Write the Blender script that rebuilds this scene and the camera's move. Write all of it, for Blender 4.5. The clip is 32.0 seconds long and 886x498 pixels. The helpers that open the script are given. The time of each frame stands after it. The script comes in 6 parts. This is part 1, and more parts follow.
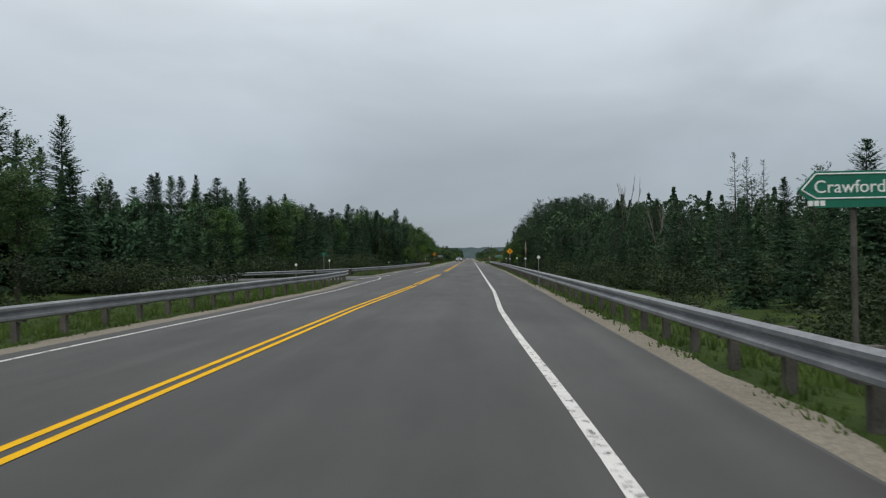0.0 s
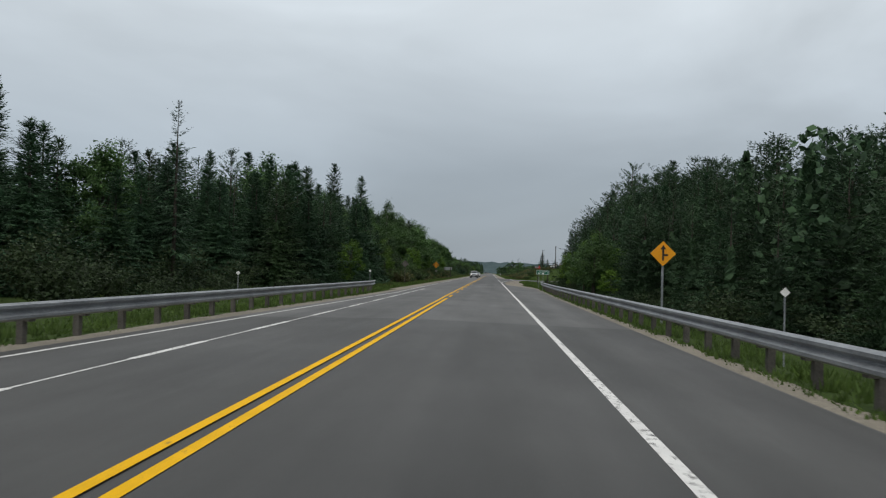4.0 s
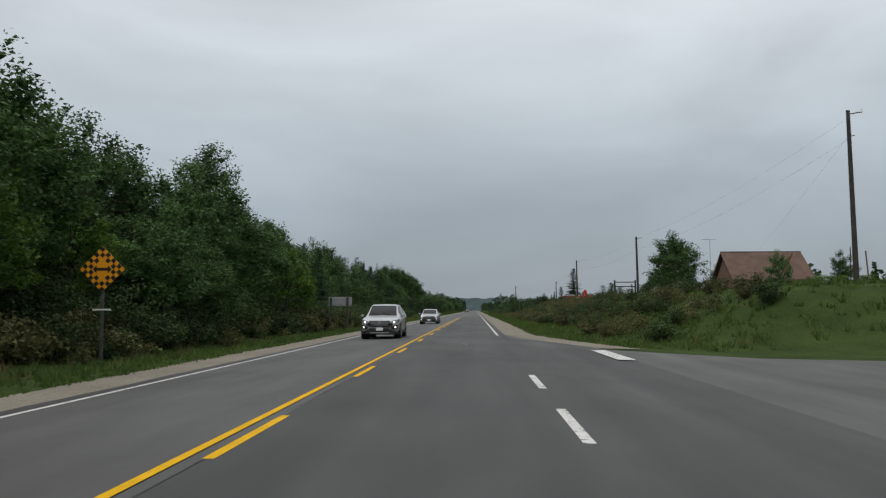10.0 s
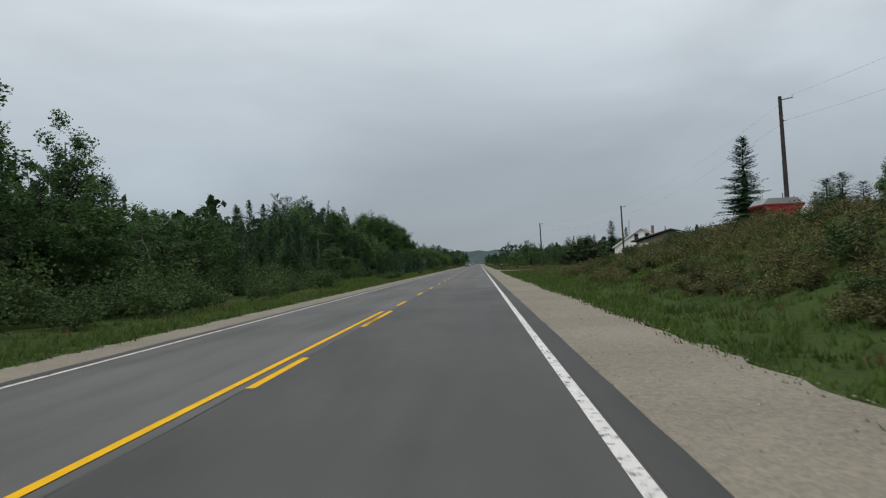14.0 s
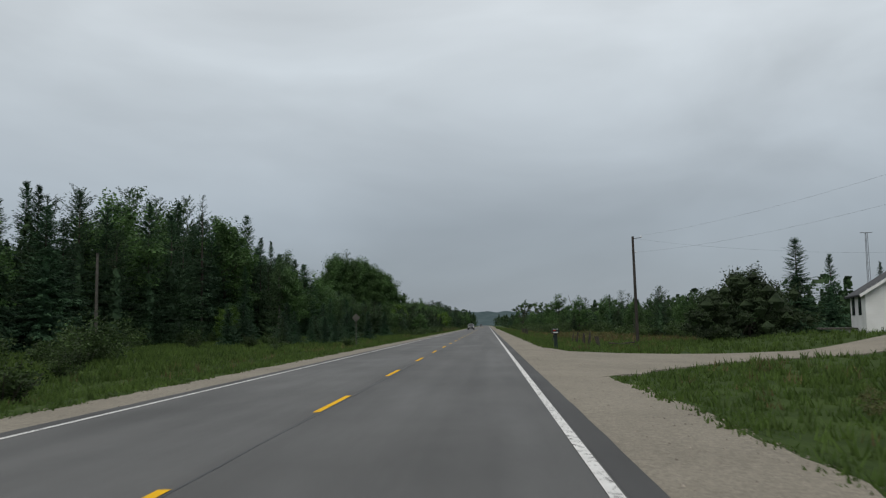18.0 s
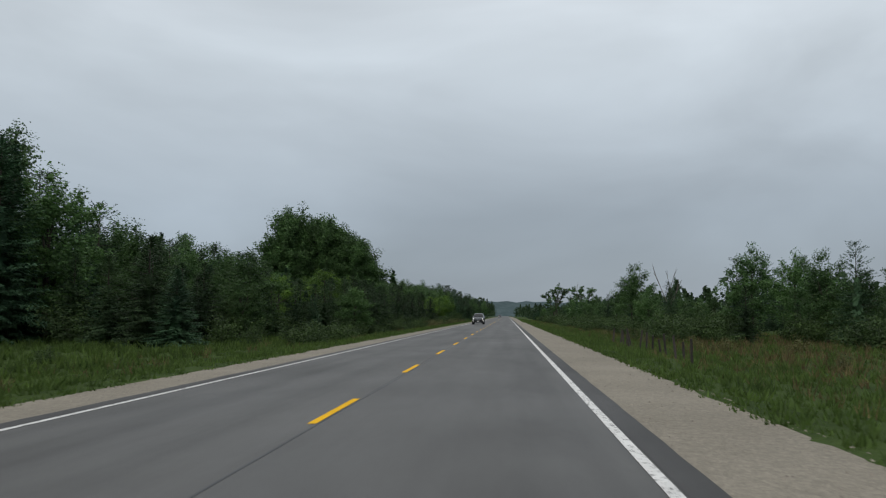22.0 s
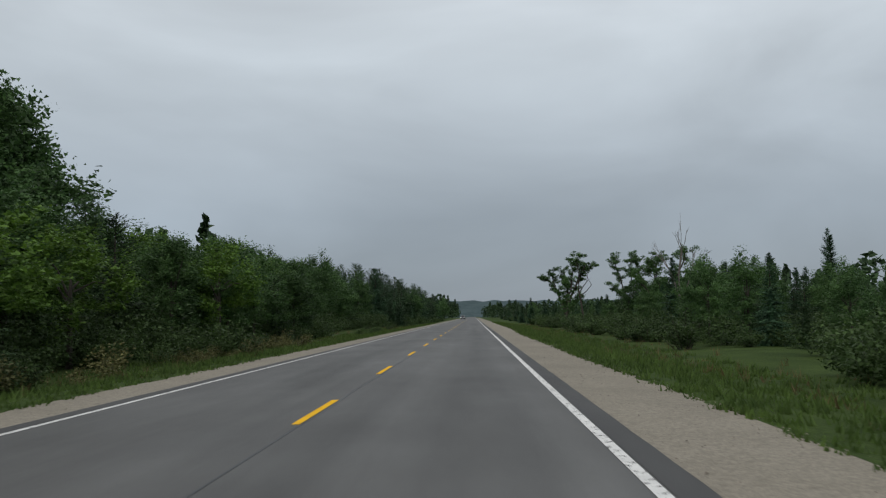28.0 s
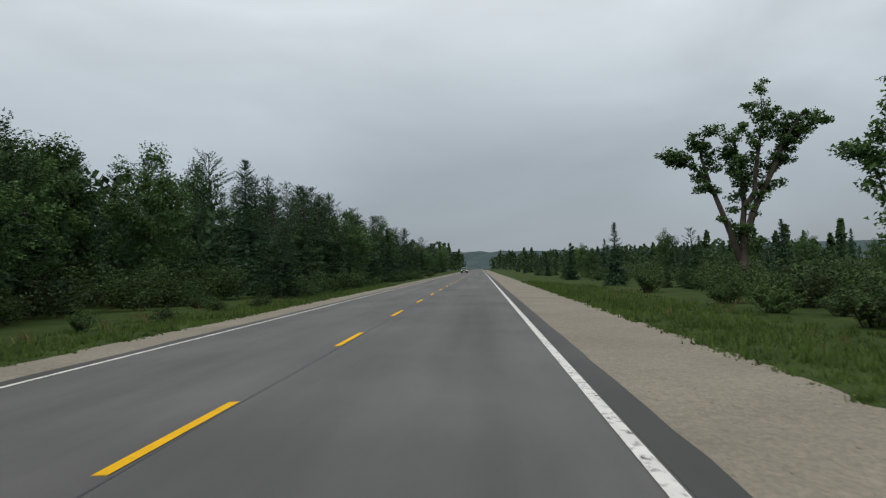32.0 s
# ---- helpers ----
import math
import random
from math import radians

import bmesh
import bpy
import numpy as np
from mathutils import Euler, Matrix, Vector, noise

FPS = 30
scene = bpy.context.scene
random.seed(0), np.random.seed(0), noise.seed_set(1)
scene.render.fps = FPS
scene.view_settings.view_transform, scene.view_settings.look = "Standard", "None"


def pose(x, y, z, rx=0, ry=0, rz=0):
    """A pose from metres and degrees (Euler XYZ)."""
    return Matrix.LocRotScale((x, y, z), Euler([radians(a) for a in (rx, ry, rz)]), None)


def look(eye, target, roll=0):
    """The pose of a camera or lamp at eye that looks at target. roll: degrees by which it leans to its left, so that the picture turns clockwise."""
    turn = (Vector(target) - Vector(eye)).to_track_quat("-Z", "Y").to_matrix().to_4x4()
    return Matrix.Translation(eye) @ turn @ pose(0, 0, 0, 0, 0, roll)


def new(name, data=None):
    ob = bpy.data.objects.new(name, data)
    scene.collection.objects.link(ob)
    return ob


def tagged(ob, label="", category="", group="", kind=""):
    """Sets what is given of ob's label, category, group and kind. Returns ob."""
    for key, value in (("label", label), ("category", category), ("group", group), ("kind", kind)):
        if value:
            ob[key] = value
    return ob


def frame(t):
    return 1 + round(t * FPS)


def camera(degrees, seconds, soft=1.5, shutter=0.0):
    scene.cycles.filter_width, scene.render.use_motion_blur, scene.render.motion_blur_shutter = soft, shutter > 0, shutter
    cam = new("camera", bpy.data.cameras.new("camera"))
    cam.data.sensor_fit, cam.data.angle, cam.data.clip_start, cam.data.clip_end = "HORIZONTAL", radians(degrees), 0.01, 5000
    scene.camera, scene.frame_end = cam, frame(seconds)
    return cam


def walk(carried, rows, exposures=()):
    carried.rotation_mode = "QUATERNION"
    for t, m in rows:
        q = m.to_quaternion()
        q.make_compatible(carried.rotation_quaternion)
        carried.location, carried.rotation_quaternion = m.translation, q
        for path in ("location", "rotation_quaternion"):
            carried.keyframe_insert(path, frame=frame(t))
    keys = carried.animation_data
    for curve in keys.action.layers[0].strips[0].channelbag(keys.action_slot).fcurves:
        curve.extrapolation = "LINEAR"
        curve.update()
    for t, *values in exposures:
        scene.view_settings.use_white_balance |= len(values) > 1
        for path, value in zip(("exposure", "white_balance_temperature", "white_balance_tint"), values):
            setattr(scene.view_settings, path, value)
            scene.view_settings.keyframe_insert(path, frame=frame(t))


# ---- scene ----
cam = camera(56.8, 32.0, soft=1.2, shutter=0.08)
# seconds, eye x y z, yaw, pitch, roll
PATH = [
    (0, -0.983, -17.707, 1.339, 1.963, 0.638, 0.994),
    (0.5, -1.044, -4.357, 1.337, 1.957, 2.011, 0.433),
    (1, -1.046, 9.001, 1.334, 1.876, 2.540, -0.134),
    (1.5, -1.139, 22.376, 1.330, 2.071, 2.217, -0.098),
    (2, -1.244, 35.774, 1.327, 2.439, 2.428, -0.783),
    (2.5, -1.302, 49.195, 1.326, 4.183, 2.502, -1.147),
    (3, -1.345, 62.641, 1.323, 3.821, 2.773, -1.658),
    (3.5, -1.369, 76.103, 1.321, 3.262, 1.592, -1.517),
    (5.5, -1.565, 129.937, 1.317, 4.160, 1.498, -2.413),
    (6, -1.577, 143.388, 1.311, 4.956, 1.842, -1.909),
    (6.5, -1.536, 156.839, 1.313, 5.836, 1.735, -2.027),
    (7, -1.520, 170.297, 1.311, 6.683, 1.921, -2.263),
    (7.5, -1.485, 183.760, 1.318, 6.959, 2.178, -2.507),
    (8, -1.415, 197.227, 1.322, 6.620, 2.704, -0.919),
    (8.5, -1.350, 210.701, 1.324, 4.426, 2.929, 1.598),
    (9, -1.277, 224.176, 1.326, 2.832, 3.807, 1.222),
    (9.5, -1.242, 237.640, 1.327, 2.218, 4.369, 0.678),
    (10, -1.188, 251.087, 1.325, 2.262, 4.234, 0.114),
    (10.5, -1.158, 264.504, 1.322, 2.503, 4.303, -0.188),
    (11, -1.128, 277.883, 1.316, 2.350, 4.424, -0.180),
    (11.5, -1.131, 291.218, 1.312, 2.666, 3.793, -0.027),
    (12, -1.126, 304.506, 1.303, 3.133, 3.468, 0.440),
    (12.5, -1.086, 317.746, 1.304, 3.787, 2.526, 1.065),
    (13, -1.048, 330.943, 1.299, 3.657, 2.155, 1.924),
    (13.5, -0.994, 344.110, 1.299, 3.511, 1.659, 2.835),
    (14, -0.921, 357.248, 1.293, 2.530, 1.094, 2.810),
    (14.5, -0.830, 370.381, 1.298, 4.336, 1.805, 1.894),
    (16.5, -0.882, 422.953, 1.299, 4.968, 0.799, -0.687),
    (17, -0.914, 435.884, 1.300, 4.538, 0.586, -0.934),
    (17.5, -0.949, 448.782, 1.313, 2.858, 3.322, 0.459),
    (18, -1.010, 461.646, 1.320, 3.111, 5.315, 0.875),
    (18.5, -1.056, 474.477, 1.325, 2.024, 6.178, 0.505),
    (19, -1.106, 487.274, 1.328, 1.733, 5.371, 0.762),
    (19.5, -1.164, 500.037, 1.328, 4.836, 4.649, 0.474),
    (20, -1.164, 512.765, 1.330, 5.653, 4.662, 0.909),
    (20.5, -1.191, 525.468, 1.332, 5.687, 4.459, 1.113),
    (21, -1.216, 538.145, 1.335, 5.189, 4.359, 0.956),
    (21.5, -1.256, 550.796, 1.333, 4.189, 4.464, 0.477),
    (22, -1.312, 563.431, 1.331, 4.462, 4.607, -0.170),
    (22.5, -1.387, 576.056, 1.331, 4.282, 4.812, -0.061),
    (23, -1.469, 588.684, 1.330, 3.560, 4.124, 0.730),
    (23.5, -1.547, 601.324, 1.330, 2.788, 3.062, 1.219),
    (24, -1.619, 613.975, 1.331, 2.363, 2.562, 1.552),
    (24.5, -1.639, 626.633, 1.334, 1.994, 2.999, 0.307),
    (26.5, -1.594, 677.403, 1.337, 1.727, 3.995, 1.029),
    (27, -1.534, 690.268, 1.335, 1.541, 4.179, 0.878),
    (27.5, -1.477, 703.160, 1.331, 1.778, 4.526, 0.585),
    (28, -1.437, 716.066, 1.328, 2.122, 4.695, 0.911),
    (28.5, -1.386, 728.989, 1.324, 1.801, 4.535, 1.172),
    (29, -1.329, 741.936, 1.317, 1.958, 4.366, 0.940),
    (29.5, -1.240, 754.908, 1.317, 2.173, 4.112, 1.277),
    (30, -1.158, 767.906, 1.313, 1.941, 2.976, 2.267),
    (30.5, -1.137, 780.924, 1.315, 1.713, 2.335, 2.737),
    (31, -1.133, 793.960, 1.312, 2.096, 1.695, 2.742),
    (31.5, -1.136, 807.013, 1.313, 2.350, 1.244, 2.279),
    (32, -1.131, 820.073, 1.310, 2.647, 1.382, 1.622),
]
walk(cam, [(t, pose(x, y, z, 90 + p, r, w)) for t, x, y, z, w, p, r in PATH], [(0, 0.11, 6620, 10), (1, -0.04, 6620, 10), (3, 0.03, 6590, 10), (6, 0.18, 6860, 10), (7, 0.24, 7080, 10), (8, 0.16, 6920, 10), (9, 0.04, 6770, 10), (11, 0, 6590, 10), (14, 0.08, 6650, 10), (17, 0.16, 6740, 10), (18, -0.08, 6600, 10), (19, -0.2, 6540, 10), (20, -0.02, 6470, 10), (22, -0.04, 6480, 10), (23, -0.05, 6480, 10), (24, 0, 6500, 10), (27, 0, 6560, 10), (28, -0.14, 6500, 10), (29, -0.12, 6550, 10), (30, -0.08, 6610, 10), (31, 0.1, 6660, 10), (32, 0.08, 6680, 10)])

# ---- light: an overcast sky and a wide, weak sun ----
world = bpy.data.worlds.new("overcast_sky")
scene.world = world
world.use_nodes = True
wn, wl = world.node_tree.nodes, world.node_tree.links
wn.clear()


def wnode(kind, **kw):
    n = wn.new(kind)
    for k, v in kw.items():
        n.inputs[k].default_value = v
    return n


w_out = wnode("ShaderNodeOutputWorld")
w_bg = wnode("ShaderNodeBackground", Strength=1.0)
w_sky = wn.new("ShaderNodeTexSky")
w_sky.sky_type, w_sky.sun_disc = "NISHITA", False
w_sky.sun_elevation, w_sky.sun_rotation = radians(48), radians(20)
w_dim = wn.new("ShaderNodeVectorMath")
w_dim.operation = "SCALE"
w_dim.inputs["Scale"].default_value = 0.06
w_co = wn.new("ShaderNodeTexCoord")
w_sep = wn.new("ShaderNodeSeparateXYZ")
w_ramp = wn.new("ShaderNodeValToRGB")
for e, (p, c) in zip((w_ramp.color_ramp.elements[0], w_ramp.color_ramp.elements[1], w_ramp.color_ramp.elements.new(0.12), w_ramp.color_ramp.elements.new(0.3)),
                     ((0.0, (0.272, 0.325, 0.382, 1)), (1.0, (0.76, 0.815, 0.85, 1)), (0.12, (0.39, 0.455, 0.52, 1)), (0.3, (0.622, 0.69, 0.745, 1)))):
    e.position, e.color = p, c
w_flat = wn.new("ShaderNodeMapping")
w_flat.inputs["Scale"].default_value = (1.1, 1.6, 3.0)
w_noise = wnode("ShaderNodeTexNoise", Scale=1.7, Detail=5.0, Roughness=0.5, Distortion=0.4)
w_cl = wn.new("ShaderNodeMapRange")
w_cl.inputs["From Min"].default_value, w_cl.inputs["From Max"].default_value = 0.3, 0.7
w_cl.inputs["To Min"].default_value, w_cl.inputs["To Max"].default_value = 0.80, 1.17
w_mul = wn.new("ShaderNodeVectorMath")
w_mul.operation = "SCALE"
w_mix = wn.new("ShaderNodeMix")
w_mix.data_type = "RGBA"
w_mix.inputs["Factor"].default_value = 0.92
wl.new(w_co.outputs["Generated"], w_sep.inputs[0])
wl.new(w_sep.outputs["Z"], w_ramp.inputs[0])
wl.new(w_co.outputs["Generated"], w_flat.inputs["Vector"])
wl.new(w_flat.outputs[0], w_noise.inputs["Vector"])
wl.new(w_noise.outputs["Fac"], w_cl.inputs["Value"])
wl.new(w_ramp.outputs[0], w_mul.inputs[0])
wl.new(w_cl.outputs[0], w_mul.inputs["Scale"])
wl.new(w_sky.outputs[0], w_dim.inputs[0])
wl.new(w_dim.outputs[0], w_mix.inputs["A"])
wl.new(w_mul.outputs[0], w_mix.inputs["B"])
wl.new(w_mix.outputs["Result"], w_bg.inputs["Color"])
wl.new(w_bg.outputs[0], w_out.inputs[0])

sun_data = bpy.data.lights.new("sun", "SUN")
sun_data.energy, sun_data.angle, sun_data.color = 1.0, radians(40), (1.0, 0.97, 0.93)
sun = new("sun", sun_data)
sun.matrix_world = look((0, 0, 60), (20, 45, 0))


# ---- materials ----
def material(name, colour, dark, rough=0.85, scale=3.0, fine=40.0, bump=0.15, metal=0.0, spec=0.3, per_object=0.0, per_island=0.0, depth=0.02):
    """A surface whose colour wanders between two tones at two scales, with fine relief."""
    m = bpy.data.materials.new(name)
    m.use_nodes = True
    n, l = m.node_tree.nodes, m.node_tree.links
    b = n["Principled BSDF"]
    b.inputs["Roughness"].default_value, b.inputs["Metallic"].default_value = rough, metal
    b.inputs["Specular IOR Level"].default_value = spec
    co = n.new("ShaderNodeNewGeometry")
    big, small = n.new("ShaderNodeTexNoise"), n.new("ShaderNodeTexNoise")
    big.inputs["Scale"].default_value, small.inputs["Scale"].default_value = scale, fine
    big.inputs["Detail"].default_value, small.inputs["Detail"].default_value = 4, 3
    for t in (big, small):
        l.new(co.outputs["Position"], t.inputs["Vector"])
    add = n.new("ShaderNodeMath")
    add.operation = "MULTIPLY_ADD"
    add.inputs[1].default_value = 0.45
    l.new(small.outputs["Fac"], add.inputs[0])
    half = n.new("ShaderNodeMath")
    half.operation = "MULTIPLY"
    half.inputs[1].default_value = 0.55
    l.new(big.outputs["Fac"], half.inputs[0])
    l.new(half.outputs[0], add.inputs[2])
    mr = n.new("ShaderNodeMapRange")
    mr.inputs["From Min"].default_value, mr.inputs["From Max"].default_value = 0.36, 0.64
    l.new(add.outputs[0], mr.inputs["Value"])
    mix = n.new("ShaderNodeMix")
    mix.data_type = "RGBA"
    mix.inputs["A"].default_value, mix.inputs["B"].default_value = (*dark, 1), (*colour, 1)
    l.new(mr.outputs[0], mix.inputs["Factor"])
    last = mix.outputs["Result"]
    for amount, kind in ((per_object, "o"), (per_island, "i")):
        if amount:
            hsv = n.new("ShaderNodeHueSaturation")
            r = n.new("ShaderNodeMapRange")
            r.inputs["To Min"].default_value, r.inputs["To Max"].default_value = 1 - amount, 1 + amount
            if kind == "o":
                src = n.new("ShaderNodeObjectInfo").outputs["Random"]
            else:
                src = n.new("ShaderNodeNewGeometry").outputs["Random Per Island"]
            l.new(src, r.inputs["Value"])
            l.new(r.outputs[0], hsv.inputs["Value"])
            l.new(last, hsv.inputs["Color"])
            last = hsv.outputs["Color"]
    l.new(last, b.inputs["Base Color"])
    if bump:
        bp = n.new("ShaderNodeBump")
        bp.inputs["Strength"].default_value, bp.inputs["Distance"].default_value = bump, depth
        l.new(small.outputs["Fac"], bp.inputs["Height"])
        l.new(bp.outputs[0], b.inputs["Normal"])
    return m


def leafy(name, colour, dark, rough=0.6, per_island=0.35, per_object=0.2, through_light=0.25):
    m = material(name, colour, dark, rough, 0.35, 2.5, 0, 0, 0.25, per_object, per_island)
    n, l = m.node_tree.nodes, m.node_tree.links
    b = n["Principled BSDF"]
    tr, mx = n.new("ShaderNodeBsdfTranslucent"), n.new("ShaderNodeMixShader")
    mx.inputs[0].default_value = through_light
    l.new(b.inputs["Base Color"].links[0].from_socket, tr.inputs["Color"])
    l.new(b.outputs[0], mx.inputs[1])
    l.new(tr.outputs[0], mx.inputs[2])
    l.new(mx.outputs[0], n["Material Output"].inputs[0])
    return m


def worn(name, colour, under, amount, scale=9.0):
    """Road paint, worn through to the asphalt in flakes."""
    m = material(name, colour, tuple(c * 0.78 for c in colour), 0.75, 2.0, 60, 0.1, 0.0, 0.12)
    n, l = m.node_tree.nodes, m.node_tree.links
    b = n["Principled BSDF"]
    co, t = n.new("ShaderNodeNewGeometry"), n.new("ShaderNodeTexNoise")
    t.inputs["Scale"].default_value, t.inputs["Detail"].default_value, t.inputs["Roughness"].default_value = scale, 6, 0.7
    l.new(co.outputs["Position"], t.inputs["Vector"])
    r = n.new("ShaderNodeMapRange")
    r.inputs["From Min"].default_value, r.inputs["From Max"].default_value = amount, amount + 0.05
    l.new(t.outputs["Fac"], r.inputs["Value"])
    mix = n.new("ShaderNodeMix")
    mix.data_type = "RGBA"
    mix.inputs["A"].default_value = (*under, 1)
    l.new(r.outputs[0], mix.inputs["Factor"])
    l.new(b.inputs["Base Color"].links[0].from_socket, mix.inputs["B"])
    l.new(mix.outputs["Result"], b.inputs["Base Color"])
    return m


def asphalt_material(name, light, dark):
    """Asphalt with long streaks along the lanes, fine stone grain and a damp sheen."""
    m = material(name, light, dark, 0.7, 0.25, 90, 0.5, 0, 0.35, depth=0.006)
    n, l = m.node_tree.nodes, m.node_tree.links
    b = n["Principled BSDF"]
    co, mp, t = n.new("ShaderNodeNewGeometry"), n.new("ShaderNodeMapping"), n.new("ShaderNodeTexNoise")
    mp.inputs["Scale"].default_value = (1.3, 0.03, 1)
    t.inputs["Scale"].default_value, t.inputs["Detail"].default_value = 1.0, 5
    l.new(co.outputs["Position"], mp.inputs["Vector"])
    l.new(mp.outputs[0], t.inputs["Vector"])
    r = n.new("ShaderNodeMapRange")
    r.inputs["From Min"].default_value, r.inputs["From Max"].default_value = 0.3, 0.7
    r.inputs["To Min"].default_value, r.inputs["To Max"].default_value = 0.78, 1.18
    l.new(t.outputs["Fac"], r.inputs["Value"])
    hsv = n.new("ShaderNodeHueSaturation")
    l.new(b.inputs["Base Color"].links[0].from_socket, hsv.inputs["Color"])
    l.new(r.outputs[0], hsv.inputs["Value"])
    l.new(hsv.outputs[0], b.inputs["Base Color"])
    # wheel tracks, polished paler, run along both lanes
    sep, wave = n.new("ShaderNodeSeparateXYZ"), n.new("ShaderNodeMath")
    l.new(co.outputs["Position"], sep.inputs[0])
    ph = n.new("ShaderNodeMath")
    ph.operation = "MULTIPLY_ADD"
    ph.inputs[1].default_value, ph.inputs[2].default_value = 3.396, 3.1
    l.new(sep.outputs["X"], ph.inputs[0])
    wave.operation = "SINE"
    l.new(ph.outputs[0], wave.inputs[0])
    tr = n.new("ShaderNodeMapRange")
    tr.inputs["From Min"].default_value, tr.inputs["From Max"].default_value = -1, 1
    tr.inputs["To Min"].default_value, tr.inputs["To Max"].default_value = 0.93, 1.06
    l.new(wave.outputs[0], tr.inputs["Value"])
    # broad worn and damp patches
    blot, mb = n.new("ShaderNodeTexNoise"), n.new("ShaderNodeMapping")
    mb.inputs["Scale"].default_value = (0.5, 0.11, 1)
    blot.inputs["Scale"].default_value, blot.inputs["Detail"].default_value, blot.inputs["Roughness"].default_value = 1.0, 7, 0.65
    l.new(co.outputs["Position"], mb.inputs["Vector"])
    l.new(mb.outputs[0], blot.inputs["Vector"])
    br = n.new("ShaderNodeMapRange")
    br.inputs["From Min"].default_value, br.inputs["From Max"].default_value = 0.32, 0.68
    br.inputs["To Min"].default_value, br.inputs["To Max"].default_value = 0.86, 1.13
    l.new(blot.outputs["Fac"], br.inputs["Value"])
    both = n.new("ShaderNodeMath")
    both.operation = "MULTIPLY"
    l.new(tr.outputs[0], both.inputs[0])
    l.new(br.outputs[0], both.inputs[1])
    hsv2 = n.new("ShaderNodeHueSaturation")
    l.new(hsv.outputs[0], hsv2.inputs["Color"])
    l.new(both.outputs[0], hsv2.inputs["Value"])
    l.new(hsv2.outputs[0], b.inputs["Base Color"])
    r2 = n.new("ShaderNodeMapRange")
    r2.inputs["To Min"].default_value, r2.inputs["To Max"].default_value = 0.78, 0.55
    l.new(blot.outputs["Fac"], r2.inputs["Value"])
    l.new(r2.outputs[0], b.inputs["Roughness"])
    return m


def gravel_material(name, light, dark):
    """Packed gravel: tyre-worn tone along the road, loose stones of many greys."""
    m = material(name, light, dark, 0.95, 0.35, 7, 0.4, depth=0.02)
    n, l = m.node_tree.nodes, m.node_tree.links
    b = n["Principled BSDF"]
    co, v = n.new("ShaderNodeNewGeometry"), n.new("ShaderNodeTexVoronoi")
    v.inputs["Scale"].default_value = 34
    l.new(co.outputs["Position"], v.inputs["Vector"])
    sep = n.new("ShaderNodeSeparateColor")
    l.new(v.outputs["Color"], sep.inputs[0])
    r = n.new("ShaderNodeMapRange")
    r.inputs["To Min"].default_value, r.inputs["To Max"].default_value = 0.78, 1.18
    l.new(sep.outputs[0], r.inputs["Value"])
    hsv = n.new("ShaderNodeHueSaturation")
    l.new(b.inputs["Base Color"].links[0].from_socket, hsv.inputs["Color"])
    l.new(r.outputs[0], hsv.inputs["Value"])
    l.new(hsv.outputs[0], b.inputs["Base Color"])
    return m


